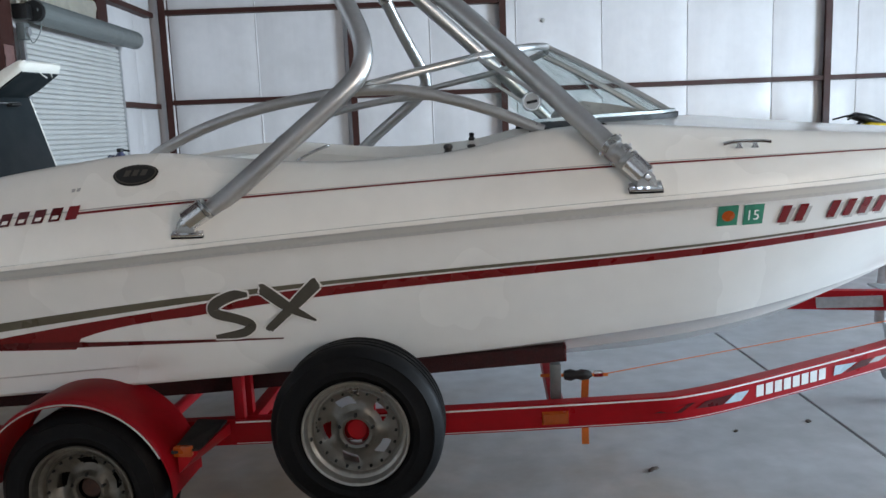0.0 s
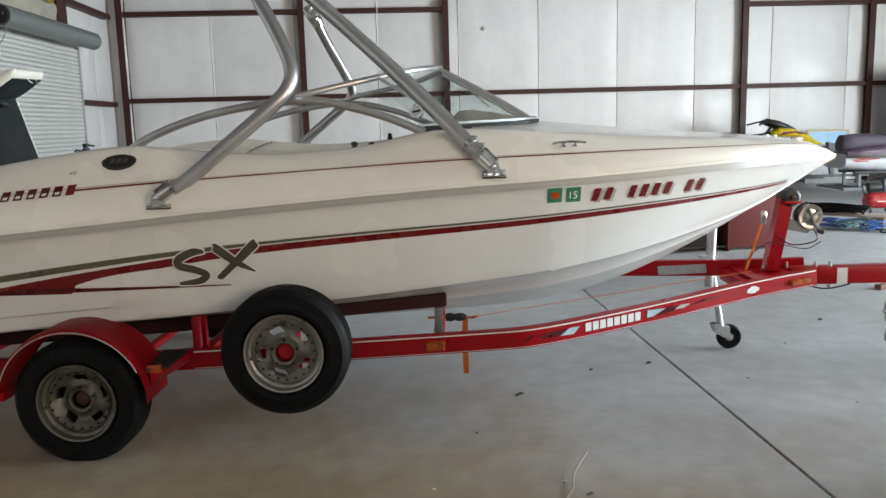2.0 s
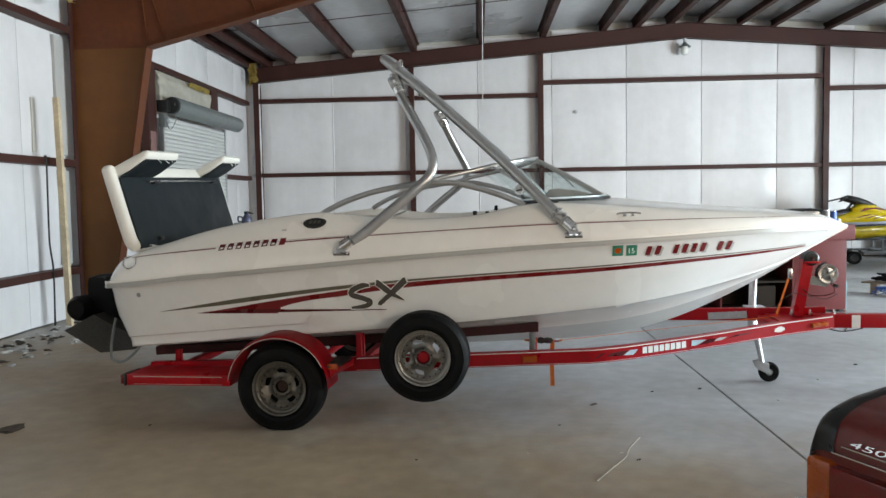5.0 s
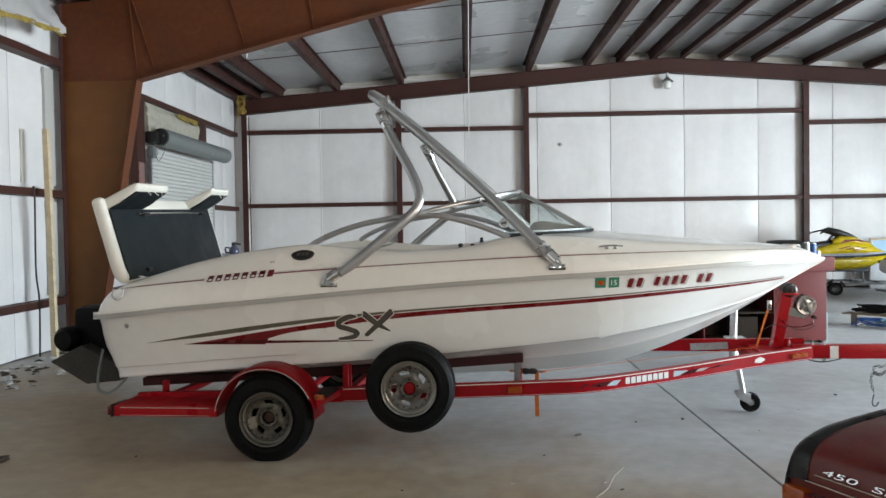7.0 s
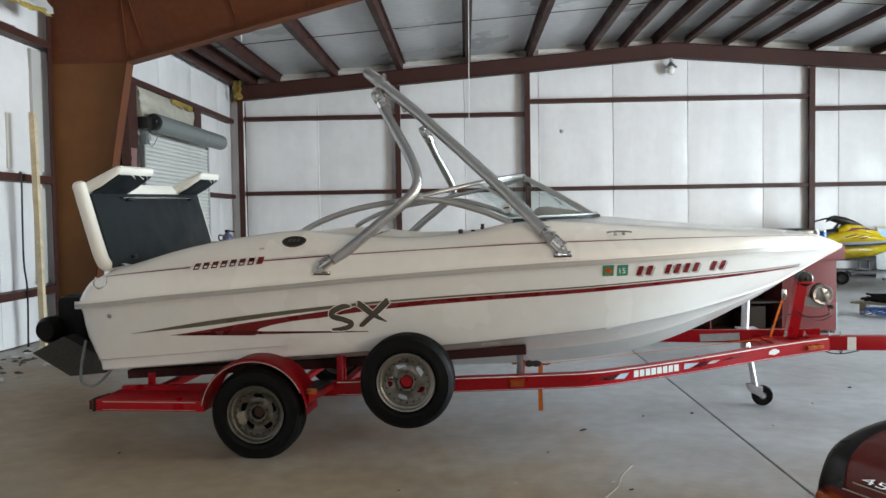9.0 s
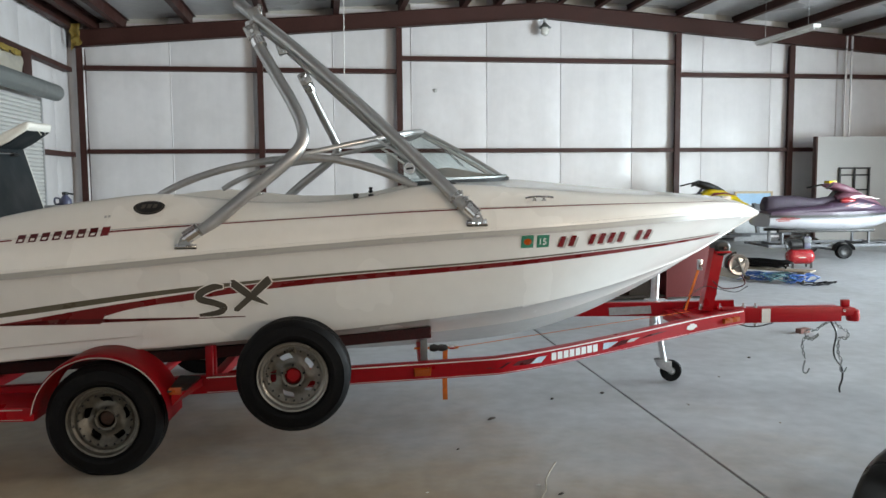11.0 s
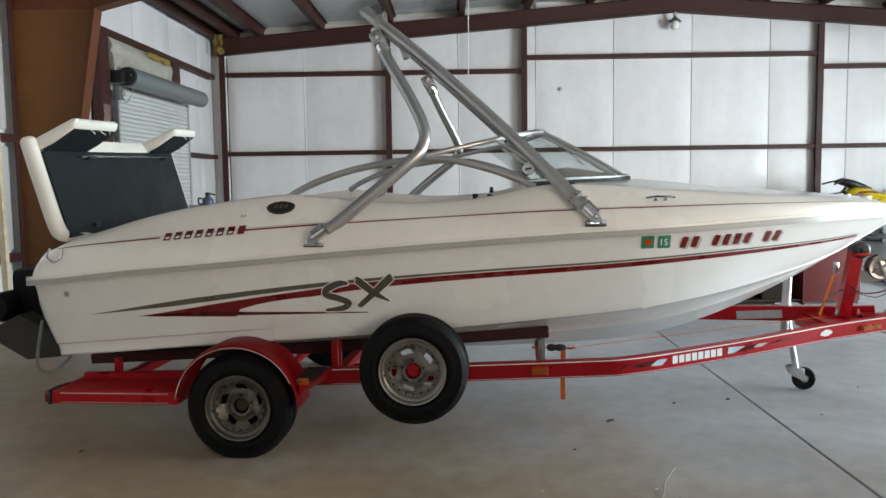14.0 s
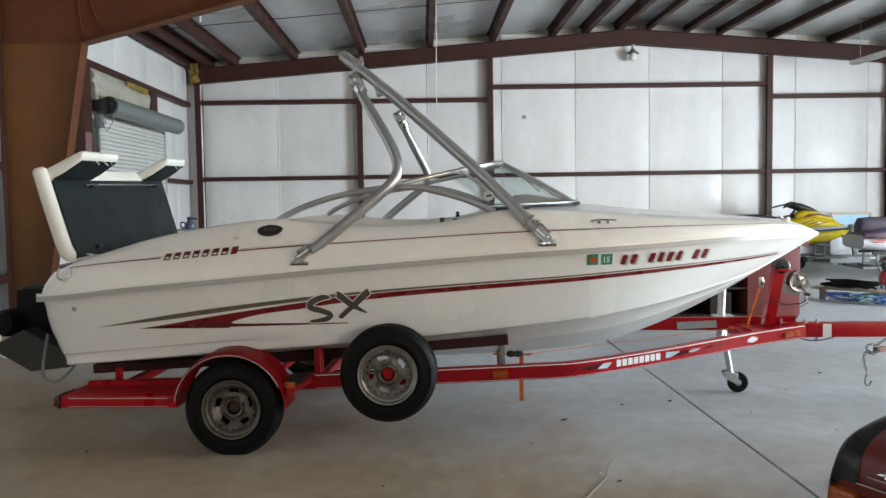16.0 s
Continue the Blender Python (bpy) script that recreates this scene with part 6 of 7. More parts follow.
part("strap_hook", box(0.66, 0.70, -0.73, -0.705, 0.555, 0.58, 0.005), M_CHROME, trailer)
part("tie_strap", sweep([(0.65, -0.52, 0.52), (0.645, -0.505, 0.36), (0.648, -0.503, 0.17)], rect(0.004, 0.032), up=(1, 0, 0.01)), M_ORANGE, trailer, "orange strap hanging over the rail")
part("axle", tube([(-1.295, -1.06, 0.306), (-1.295, 1.06, 0.306)], 0.03, 12), M_RED, trailer)


def build_wheel(name, parent, centre_mat, label, rim, sag=0.0, turn=0.0, dish=0.0):
    """Tyre, vaned aluminium rim and hub; the outer face looks to minus v. A loaded tyre is flat below."""
    w = part(name, lathe([(0.0, dish - 0.050), (0.036, dish - 0.050), (0.042, dish - 0.044), (0.043, dish), (0.0, dish)], 24, "y"), centre_mat, parent, label)
    R = 0.320
    prof = [(0.192, -0.070), (0.198, -0.086), (0.212, -0.094), (0.216, -0.099), (0.236, -0.103), (0.240, -0.1005), (0.262, -0.101), (0.284, -0.096), (0.288, -0.0985), (0.300, -0.088), (R - 0.010, -0.078), (R - 0.003, -0.068), (R, -0.054)]
    for g in (-0.035, 0.0, 0.035):
        prof += [(R, g - 0.008), (R - 0.008, g - 0.006), (R - 0.008, g + 0.006), (R, g + 0.008)]
    prof += [(R, 0.054), (R - 0.003, 0.068), (R - 0.010, 0.078), (0.300, 0.088), (0.262, 0.101), (0.216, 0.098), (0.192, 0.070)]
    tb = lathe(prof, 72, "y")
    for v in tb.verts:
        if v.co.z < sag - R:
            v.co.y *= 1 + 2.2 * (sag - R - v.co.z)
            v.co.z = sag - R
    part("tyre", tb, M_TYRE, w, "black radial tyre")
    part("rim_lip", lathe([(0.192, -0.070), (0.193, -0.090), (0.199, -0.096), (0.196, -0.101), (0.188, -0.098), (0.183, -0.084), (0.181, -0.068), (0.170, -0.064), (0.166, -0.058), (0.163, -0.046), (0.156, -0.046), (0.150, -0.052)], 60, "y"), rim, w, "stepped aluminium rim lip")
    part("rim_barrel", lathe([(0.164, -0.05), (0.158, 0.05), (0.19, 0.08), (0.186, 0.083), (0.152, 0.052), (0.158, -0.048)], 48, "y"), rim, w)
    # dished face with five slanted windows
    bm = bmesh.new()
    radii = (0.046, 0.049, 0.060, 0.066, 0.074, 0.086, 0.099, 0.106, 0.114, 0.122, 0.129, 0.138, 0.151)
    depth = (-0.058, -0.076, -0.079, -0.074, -0.058, -0.052, -0.049, -0.048, -0.047, -0.048, -0.050, -0.055, -0.057)
    depth = [d + dish * min(1, (0.155 - r) / 0.05) for r, d in zip(radii, depth)]
    N = 120
    vs = []
    for j, (r, d) in enumerate(zip(radii, depth)):
        vs.append([bm.verts.new((r * math.cos(2 * math.pi * i / N), d - (0.006 * math.cos(10 * math.pi * i / N) if 4 <= j <= 10 else 0), r * math.sin(2 * math.pi * i / N))) for i in range(N)])
    for j in range(len(radii) - 1):
        for i in range(N):
            k = i % 24 - 12
            if 6 <= j <= 9 and j - 12 <= k < 6 - (j == 6):
                continue
            bm.faces.new((vs[j][i], vs[j][(i + 1) % N], vs[j + 1][(i + 1) % N], vs[j + 1][i]))
    bmesh.ops.solidify(bm, geom=bm.faces[:], thickness=-0.007)
    bmesh.ops.transform(bm, matrix=Matrix.Rotation(radians(turn), 4, "Y"), verts=bm.verts[:])
    part("rim_face", bm, rim, w, "dished aluminium face with five windows")
    if centre_mat is not M_RED:
        part("wheel_back", lathe([(0.0, 0.045), (0.15, 0.045), (0.15, 0.055), (0.0, 0.055)], 40, "y"), M_TYRE, w)
    bm = bmesh.new()
    for i in range(20):
        a = 2 * math.pi * i / 20
        lathe([(0.0, -0.064), (0.005, -0.063), (0.0065, -0.055)], 6, "y", bm, Matrix.Translation((0.144 * math.cos(a), 0, 0.144 * math.sin(a))))
    tagged(part("rivets", bm, M_BLACK, w), kind="stuff")
    for i in range(5):
        a = 2 * math.pi * i / 5 + 0.3
        part("lug_nut", lathe([(0, -0.084), (0.006, -0.082), (0.0085, -0.072), (0.0085, -0.055)], 6, "y", m=Matrix.Translation((0.0625 * math.cos(a), dish, 0.0625 * math.sin(a)))), M_BLACK, w)
    part("valve_stem", tube([(0.172 * math.cos(3.3), -0.06, 0.172 * math.sin(3.3)), (0.166 * math.cos(3.3), -0.085, 0.166 * math.sin(3.3))], 0.005, 8), M_BLACK, w)
    return w


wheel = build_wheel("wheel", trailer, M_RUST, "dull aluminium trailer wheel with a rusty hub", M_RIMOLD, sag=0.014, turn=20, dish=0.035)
wheel.matrix_basis = pose(-1.295, -1.167, 0.306, 0, 0, 0)
copy_thing(wheel, pose(-1.295, 1.167, 0.306, 0, 0, 180)).parent = trailer
spare = build_wheel("spare_wheel", trailer, M_RED, "spare wheel with a red centre, bolted to the rail", M_RIM)
spare.matrix_basis = pose(-0.255, -1.15, 0.530, 0, 0, 0)
part("spare_carrier", box(-0.28, -0.23, -1.12, -0.92, 0.49, 0.57, 0.006), M_RED, trailer)
part("spare_arm", box(-0.285, -0.225, -0.965, -0.945, 0.36, 0.57, 0.005), M_RED, trailer)

# fenders with step boards
for s in (-1, 1):
    bm = bmesh.new()
    rows = []
    for k in range(33):
        a = radians(-2 + 176 * k / 32)
        cx, cz = -1.30 + 0.370 * math.cos(a), 0.322 + 0.375 * math.sin(a)
        rows.append([(cx, s * 1.29, cz - 0.03 * math.sin(a)), (cx, s * 1.285, cz - 0.006), (cx, s * 1.26, cz), (cx, s * 1.02, cz), (cx, s * 1.0, cz - 0.006), (cx, s * 1.0, cz - 0.03)])
    loft(rows, bm=bm)
    bmesh.ops.solidify(bm, geom=bm.faces[:], thickness=0.004)
    fd = part("fender", bm, M_RED, trailer, "rounded red steel fender")
    if s == -1:
        part("fender_stripe", sweep([(-1.30 + 0.364 * math.cos(radians(a)), -1.292, 0.322 + 0.352 * math.sin(radians(a))) for a in range(24, 174, 4)], rect(0.0045, 0.0045), up=(0, 1, 0)), M_FLANGE, fd, "white pinstripe")
    # rear step board
    st = part("step_board", box(-2.475, -1.68, min(s * 0.86, s * 1.215), max(s * 0.86, s * 1.215), 0.307, 0.387, 0.006), M_RED, trailer, "red rear step board")
    if s == -1:
        part("pinstripe", box(-2.42, -1.74, -1.2175, -1.215, 0.371, 0.376), M_FLANGE, st)
        part("pinstripe", box(-2.42, -1.74, -1.2175, -1.215, 0.316, 0.319), M_FLANGE, st)
    tlm = part("tail_lamp", box(-2.53, -2.475, min(s * 1.025, s * 1.205), max(s * 1.025, s * 1.205), 0.312, 0.382, 0.008), M_REDLENS, st, "red tail lamp lens")
    part("lamp_case", box(-2.495, -2.475, min(s * 1.005, s * 1.225), max(s * 1.005, s * 1.225), 0.304, 0.390, 0.006), M_BLACK, tlm)
    # front tread and its lamp
    part("front_gusset", loft([[(-0.93, s * 1.22, 0.375), (-0.93, s * 0.95, 0.36), (-0.93, s * 0.95, 0.45), (-0.93, s * 1.22, 0.45)], [(-0.87, s * 1.20, 0.435), (-0.82, s * 0.95, 0.42), (-0.82, s * 0.95, 0.465), (-0.85, s * 1.20, 0.458)]], closed=True, caps=True), M_RED, trailer)
    part("tread_pad", loft([[(-0.95, s * 0.95, 0.475), (-0.95, s * 1.23, 0.455), (-0.95, s * 1.23, 0.465), (-0.95, s * 0.95, 0.485)], [(-0.83, s * 0.95, 0.470), (-0.85, s * 1.21, 0.46), (-0.85, s * 1.21, 0.47), (-0.83, s * 0.95, 0.48)]], closed=True, caps=True), M_BLACK, trailer, "black tread pad")
    part("side_lamp", box(-0.945, -0.875, min(s * 1.225, s * 1.20), max(s * 1.225, s * 1.20), 0.44, 0.48, 0.006), M_AMBER, trailer, "amber side lamp")


# ---- beyond the bow: cabinet, watercraft, compressor ----
cab = thing("steel_cabinet", pose(4.30, 8.20, 0, 0, 0, 4), "faded red steel cabinet standing open, dark inside", "cabinet")
# inner boards near-black: the open cabinet's darkness is put into their colour
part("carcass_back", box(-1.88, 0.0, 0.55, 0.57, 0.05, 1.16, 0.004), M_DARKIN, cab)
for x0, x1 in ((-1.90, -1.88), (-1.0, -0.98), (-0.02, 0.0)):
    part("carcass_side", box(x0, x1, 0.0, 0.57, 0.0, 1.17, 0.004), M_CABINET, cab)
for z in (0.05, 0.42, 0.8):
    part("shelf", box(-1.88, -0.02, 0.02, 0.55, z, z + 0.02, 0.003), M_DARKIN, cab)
part("cabinet_top", box(-1.91, 0.82, -0.03, 0.60, 0.99, 1.19, 0.008), M_CABINET, cab, "thick red cabinet top")
dr = part("cabinet_door", box(0.0, 0.72, 0.0, 0.03, 0.04, 0.99, 0.006), M_CABINET, cab, "faded red steel door")
part("cabinet_end", box(0.70, 0.72, 0.03, 0.57, 0.0, 1.17, 0.004), M_CABINET, cab)
for x in (-1.86, 0.68):
    part("foot", box(x - 0.03, x + 0.03, 0.03, 0.12, 0.0, 0.05, 0.006), M_BLACK, cab)
for x0, x1, z0, h in ((-0.5, -0.2, 0.07, 0.3),):
    single("carton", box(x0, x1, 0.1, 0.45, z0, z0 + h, 0.006), M_DARKIN, "dark brown carton on a cabinet shelf", "box", "cartons in the cabinet", m=pose(4.30, 8.20, 0, 0, 0, 4))
for x, r, h, mt in ((0.28, 0.07, 0.15, M_BLACK), (0.43, 0.05, 0.18, M_DRUM), (0.53, 0.045, 0.17, M_BLUE), (-0.05, 0.045, 0.10, M_BLACK), (0.12, 0.04, 0.1, M_YELLOW), (0.6, 0.03, 0.06, M_GALV)):
    cn = thing("paint_can", pose(4.40 + x, 8.43 + 0.07 * x, 1.19), "small can standing on the red cabinet", "can", "cans on the cabinet")
    part("can_body", lathe([(0, 0), (r, 0), (r, h), (r * 0.9, h + 0.004), (0, h + 0.004)], 18, "z"), mt, cn)
    part("can_lid", lathe([(0, h + 0.005), (r * 0.8, h + 0.005), (r * 0.8, h + 0.015), (0, h + 0.02)], 18, "z"), M_GALV, cn)
single("blue_bin", lathe([(0, 0), (0.04, 0), (0.045, 0.4), (0.038, 0.4), (0.035, 0.02), (0, 0.02)], 18, "z"), M_TEAL, "small teal bin beside the cabinet", "bin", m=pose(5.07, 8.45, 0))


def watercraft(name, m, hull_mat, deck_mat, hood_mat, seat_mat, bar_mat, label, accent):
    """A sit-down watercraft on its bunk trailer; x runs to its bow."""
    w = thing(name, m, label, "jet ski")
    L = [(-1.25, 0.46, 0.68, 0.98), (-0.9, 0.52, 0.63, 1.0), (-0.2, 0.55, 0.59, 1.0), (0.5, 0.53, 0.59, 1.0), (1.0, 0.42, 0.65, 1.02), (1.35, 0.24, 0.77, 1.03), (1.55, 0.05, 0.92, 1.0)]
    part("hull", loft([ellipse_ring(x, b, z0, z1) for x, b, z0, z1 in L], closed=True, caps=True), hull_mat, w, smooth=50)
    part("bumper", sweep(curve([(-1.26, -0.46, 0.93), (-0.9, -0.535, 0.93), (-0.2, -0.565, 0.93), (0.5, -0.545, 0.94), (1.0, -0.43, 0.96), (1.35, -0.25, 0.98), (1.57, 0, 0.98),
                               (1.35, 0.25, 0.98), (1.0, 0.43, 0.96), (0.5, 0.545, 0.94), (-0.2, 0.565, 0.93), (-0.9, 0.535, 0.93), (-1.26, 0.46, 0.93)], 4), rect(0.03, 0.05)), M_BLACK, w, "black rubber bumper")
    part("side_band", sweep(curve([(-1.22, -0.44, 0.985), (-0.9, -0.515, 0.985), (-0.2, -0.545, 0.985), (0.5, -0.525, 0.995), (1.0, -0.42, 1.01), (1.35, -0.24, 1.02), (1.53, 0, 1.02)], 4), rect(0.03, 0.06)), M_PURPLE if hull_mat is M_PWCWHITE else M_PWCWHITE, w)
    D = [(-1.2, 0.40, 0.9, 1.03), (-0.7, 0.36, 0.9, 1.12), (0.0, 0.34, 0.9, 1.18), (0.4, 0.40, 0.9, 1.32), (0.7, 0.40, 0.92, 1.34), (1.05, 0.32, 0.94, 1.22), (1.4, 0.14, 0.96, 1.08)]
    part("deck", loft([ellipse_ring(x, b, z0, z1, 0.7) for x, b, z0, z1 in D], closed=True, caps=True), deck_mat, w, smooth=50)
    H = [(0.28, 0.2, 1.2, 1.36), (0.45, 0.30, 1.2, 1.47), (0.75, 0.30, 1.2, 1.44), (1.1, 0.2, 1.12, 1.28), (1.32, 0.06, 1.04, 1.12)]
    part("hood", loft([ellipse_ring(x, b, z0, z1, 0.8) for x, b, z0, z1 in H], closed=True, caps=True), hood_mat, w, smooth=50)
    S = [(-1.18, 0.12, 1.02, 1.27), (-1.13, 0.17, 1.02, 1.35), (-0.95, 0.18, 1.02, 1.37), (-0.55, 0.19, 1.05, 1.37), (-0.1, 0.17, 1.08, 1.30), (0.3, 0.12, 1.12, 1.36)]
    part("seat", loft([ellipse_ring(x, b, z0, z1, 0.8) for x, b, z0, z1 in S], closed=True, caps=True), seat_mat, w, smooth=50)
    hb = part("handlebar", tube(curve([(-0.06, -0.38, 1.53), (0.14, -0.2, 1.60), (0.26, 0, 1.62), (0.14, 0.2, 1.60), (-0.06, 0.38, 1.53)], 5), 0.02, 10), M_BLACK, w, "black handlebar")
    part("bar_pad", loft([ellipse_ring(x, b, z0, z1, 0.8) for x, b, z0, z1 in ((0.08, 0.06, 1.56, 1.62), (0.24, 0.17, 1.50, 1.68), (0.45, 0.20, 1.42, 1.63), (0.68, 0.14, 1.38, 1.53), (0.85, 0.05, 1.36, 1.43))], closed=True, caps=True), bar_mat, hb, smooth=50)
    part("steering_neck", loft([ellipse_ring(0.22, 0.09, 1.3, 1.34), ellipse_ring(0.34, 0.08, 1.46, 1.5)], closed=True, caps=True), M_BLACK, hb)
    if hull_mat is M_PWCWHITE:
        part("pad_cover", box(0.14, 0.32, -0.1, 0.1, 1.63, 1.70, 0.025), M_YELLOW, hb, "yellow bar pad")
        for x0, dz, n in ((-1.14, 0.0, 0.46), (-1.05, 0.034, 0.30), (-1.10, -0.03, 0.22)):
            xs = np.linspace(x0, x0 + n, 5)
            part("hull_streak", sweep([(x, -(np.interp(x, (-1.25, -0.9, -0.2), (0.46, 0.52, 0.55)) + 0.001), 0.855 + dz + 0.06 * (x - x0)) for x in xs], rect(0.008, 0.02)), accent, w, "red streak on the hull")
    for s in (-1, 1):
        bm = plate([(0.45, 0.0), (0.75, 0.06), (1.15, 0.01), (0.8, 0.1), (0.55, 0.09)], 0.006, m=Matrix.Translation((-0.05, s * 0.312, 1.27)) @ Matrix.Rotation(radians(90), 4, "X"))
        part("side_graphic", bm, accent, w)
        if hull_mat is M_PWCWHITE:
            part("hood_scoop", lathe([(0, -0.17), (0.045, -0.15), (0.07, -0.06), (0.07, 0.06), (0.04, 0.15), (0, 0.17)], 18, "x", m=Matrix.Translation((0.42, s * 0.31, 1.25))), accent, w, "red scoop beside the bars")
        for k in range(3):
            bm = plate([(0.30 + 0.16 * k, 0.0), (0.38 + 0.16 * k, 0.0), (0.62 + 0.16 * k, 0.075), (0.57 + 0.16 * k, 0.08)], 0.006, m=Matrix.Translation((0.0, s * 0.402, 1.13 - 0.02 * k)) @ Matrix.Rotation(radians(90), 4, "X"))
            part("side_graphic", bm, accent, w)
    return w


def ski_trailer(m, label):
    t = thing("ski_trailer", m, label, "trailer", "jet ski trailers")
    for s in (-1, 1):
        part("side_rail", box(-1.3, 1.3, s * 0.5 - 0.03, s * 0.5 + 0.03, 0.25, 0.31, 0.006), M_OLDGALV, t)
        part("bunk", box(-1.0, 1.0, s * 0.28 - 0.04, s * 0.28 + 0.04, 0.56, 0.62, 0.01), M_BLACK, t)
        part("fender", loft([[(0.18 + 0.20 * math.cos(a), s * y, 0.17 + 0.20 * math.sin(a)) for y in (0.53, 0.70)] for a in np.linspace(0.1, 3.04, 12)]), M_BLACK, t)
        wl = part("wheel", lathe([(0.08, -0.05), (0.14, -0.06), (0.158, -0.045), (0.158, 0.045), (0.14, 0.06), (0.08, 0.05)], 28, "y", m=Matrix.Translation((0.18, s * 0.62, 0.158))), M_TYRE, t)
        part("rim", lathe([(0, -0.04), (0.07, -0.05), (0.09, -0.06), (0.09, 0.06), (0.07, 0.05), (0, 0.04)], 20, "y", m=Matrix.Translation((0.18, s * 0.62, 0.158))), M_BLACK, wl)
        for x in (-0.9, 0.9):
            part("bunk_post", box(x - 0.02, x + 0.02, s * 0.28 - 0.02, s * 0.28 + 0.02, 0.29, 0.57, 0.003), M_OLDGALV, t)
    for x in (-1.2, -0.9, -0.35, 0.9, 1.28):
        part("crossmember", box(x - 0.03, x + 0.03, -0.5, 0.5, 0.245, 0.30, 0.005), M_OLDGALV, t)
    for s in (-1, 1):
        part("axle_hanger", box(0.15, 0.21, s * 0.5 - 0.02, s * 0.5 + 0.02, 0.13, 0.27, 0.003), M_OLDGALV, t)
    part("axle", tube([(0.18, -0.6, 0.158), (0.18, 0.6, 0.158)], 0.025, 10), M_OLDGALV, t)
    part("tongue", box(1.0, 2.5, -0.035, 0.035, 0.25, 0.31, 0.006), M_OLDGALV, t)
    part("winch_post", sweep([(1.70, 0, 0.29), (1.58, 0, 1.08)], rect(0.08, 0.08), up=(0, 1, 0)), M_OLDGALV, t, "galvanised winch post")
    part("winch", box(1.56, 1.72, -0.08, 0.08, 0.9, 1.06, 0.02), M_OLDGALV, t)
    part("jack_leg", tube([(2.2, -0.1, 0.08), (2.2, -0.1, 0.75)], 0.025, 10), M_OLDGALV, t)
    part("jack_wheel", lathe([(0, -0.02), (0.08, -0.02), (0.08, 0.02), (0, 0.02)], 18, "y", m=Matrix.Translation((2.22, -0.1, 0.08))), M_TYRE, t)
    return t


SKI1 = pose(8.33, 16.1, 0, 0, 0, -6) @ Matrix.Diagonal((1, 1, 0.92, 1))
watercraft("watercraft", SKI1, M_YELLOW, M_YELLOW, M_YELLOW, M_BLACK, M_BLACK, "yellow and white jet ski with a black seat on a trailer", M_STRIPE)
ski_trailer(SKI1, "galvanised trailer under the yellow jet ski")
SKI2 = pose(9.76, 13.2, 0, 0, 0, -4) @ Matrix.Diagonal((1, 1, 0.90, 1))
watercraft("watercraft", SKI2, M_PWCWHITE, M_PURPLE, M_MAUVE, M_SEATP, M_MAUVE, "white and purple jet ski with a dark seat on a trailer", M_COMPRED)
ski_trailer(SKI2, "galvanised trailer under the purple jet ski")
pb = thing("framed_panel", pose(10.5, 17.0, 0.90, 0, 0, 0), "framed light blue panel leaning behind the jet skis", "panel")
part("panel_face", box(-0.47, 0.47, 0.0, 0.02, 0, 0.31), M_LTBLUE, pb)
for b in ((-0.51, 0.51, -0.02, 0.03, 0.30, 0.35), (-0.51, 0.51, -0.02, 0.03, -0.04, 0.02), (-0.51, -0.46, -0.02, 0.03, 0.02, 0.30), (0.46, 0.51, -0.02, 0.03, 0.02, 0.30)):
    part("panel_frame", box(*b, 0.004), M_WOOD, pb)
part("panel_base", box(-0.5, 0.5, 0.0, 0.03, -0.90, -0.04, 0.003), M_DULLGALV, pb, "grey board under the panel")

cp = thing("air_compressor", pose(8.19, 11.35, 0, 0, 0, -8) @ Matrix.Diagonal((0.82, 0.82, 0.82, 1)), "red portable air compressor on the floor", "compressor")
part("tank", lathe([(0, -0.3), (0.09, -0.29), (0.15, -0.24), (0.165, -0.18), (0.165, 0.18), (0.15, 0.24), (0.09, 0.29), (0, 0.3)], 28, "x", m=Matrix.Translation((0, 0, 0.24))), M_COMPRED, cp, "glossy red tank")
part("tank_band", box(-0.1, 0.06, -0.17, -0.163, 0.225, 0.245), M_RUB, cp)
part("motor", lathe([(0, -0.13), (0.09, -0.12), (0.1, 0.0), (0.09, 0.12), (0, 0.13)], 20, "x", m=Matrix.Translation((-0.1, 0, 0.5))), M_BLACK, cp, "black motor")
pump = part("pump", box(0.06, 0.2, -0.07, 0.07, 0.4, 0.54, 0.02), M_NAVY, cp, "blue-grey pump")
for k in range(5):
    part("cooling_fin", box(0.05, 0.21, -0.08, 0.08, 0.545 + 0.022 * k, 0.557 + 0.022 * k, 0.003), M_DRUM, pump)
part("pump_head", box(0.06, 0.2, -0.07, 0.07, 0.535, 0.675, 0.012), M_NAVY, pump)
part("air_filter", lathe([(0, 0), (0.035, 0.0), (0.04, 0.02), (0.035, 0.06), (0, 0.065)], 14, "z", m=Matrix.Translation((0.13, 0, 0.674))), M_BLACK, pump)
part("saddle", box(-0.2, 0.2, -0.08, 0.08, 0.4, 0.42, 0.004), M_BLACK, cp)
part("handle", tube(curve([(-0.28, 0, 0.36), (-0.33, 0, 0.55), (-0.2, 0, 0.68), (0.1, 0, 0.7)]), 0.014, 8), M_BLACK, cp)
for x, y in ((-0.2, -0.12), (0.2, -0.12), (-0.2, 0.12), (0.2, 0.12)):
    part("foot", box(x - 0.02, x + 0.02, y - 0.02, y + 0.02, 0, 0.12, 0.004), M_BLACK, cp)
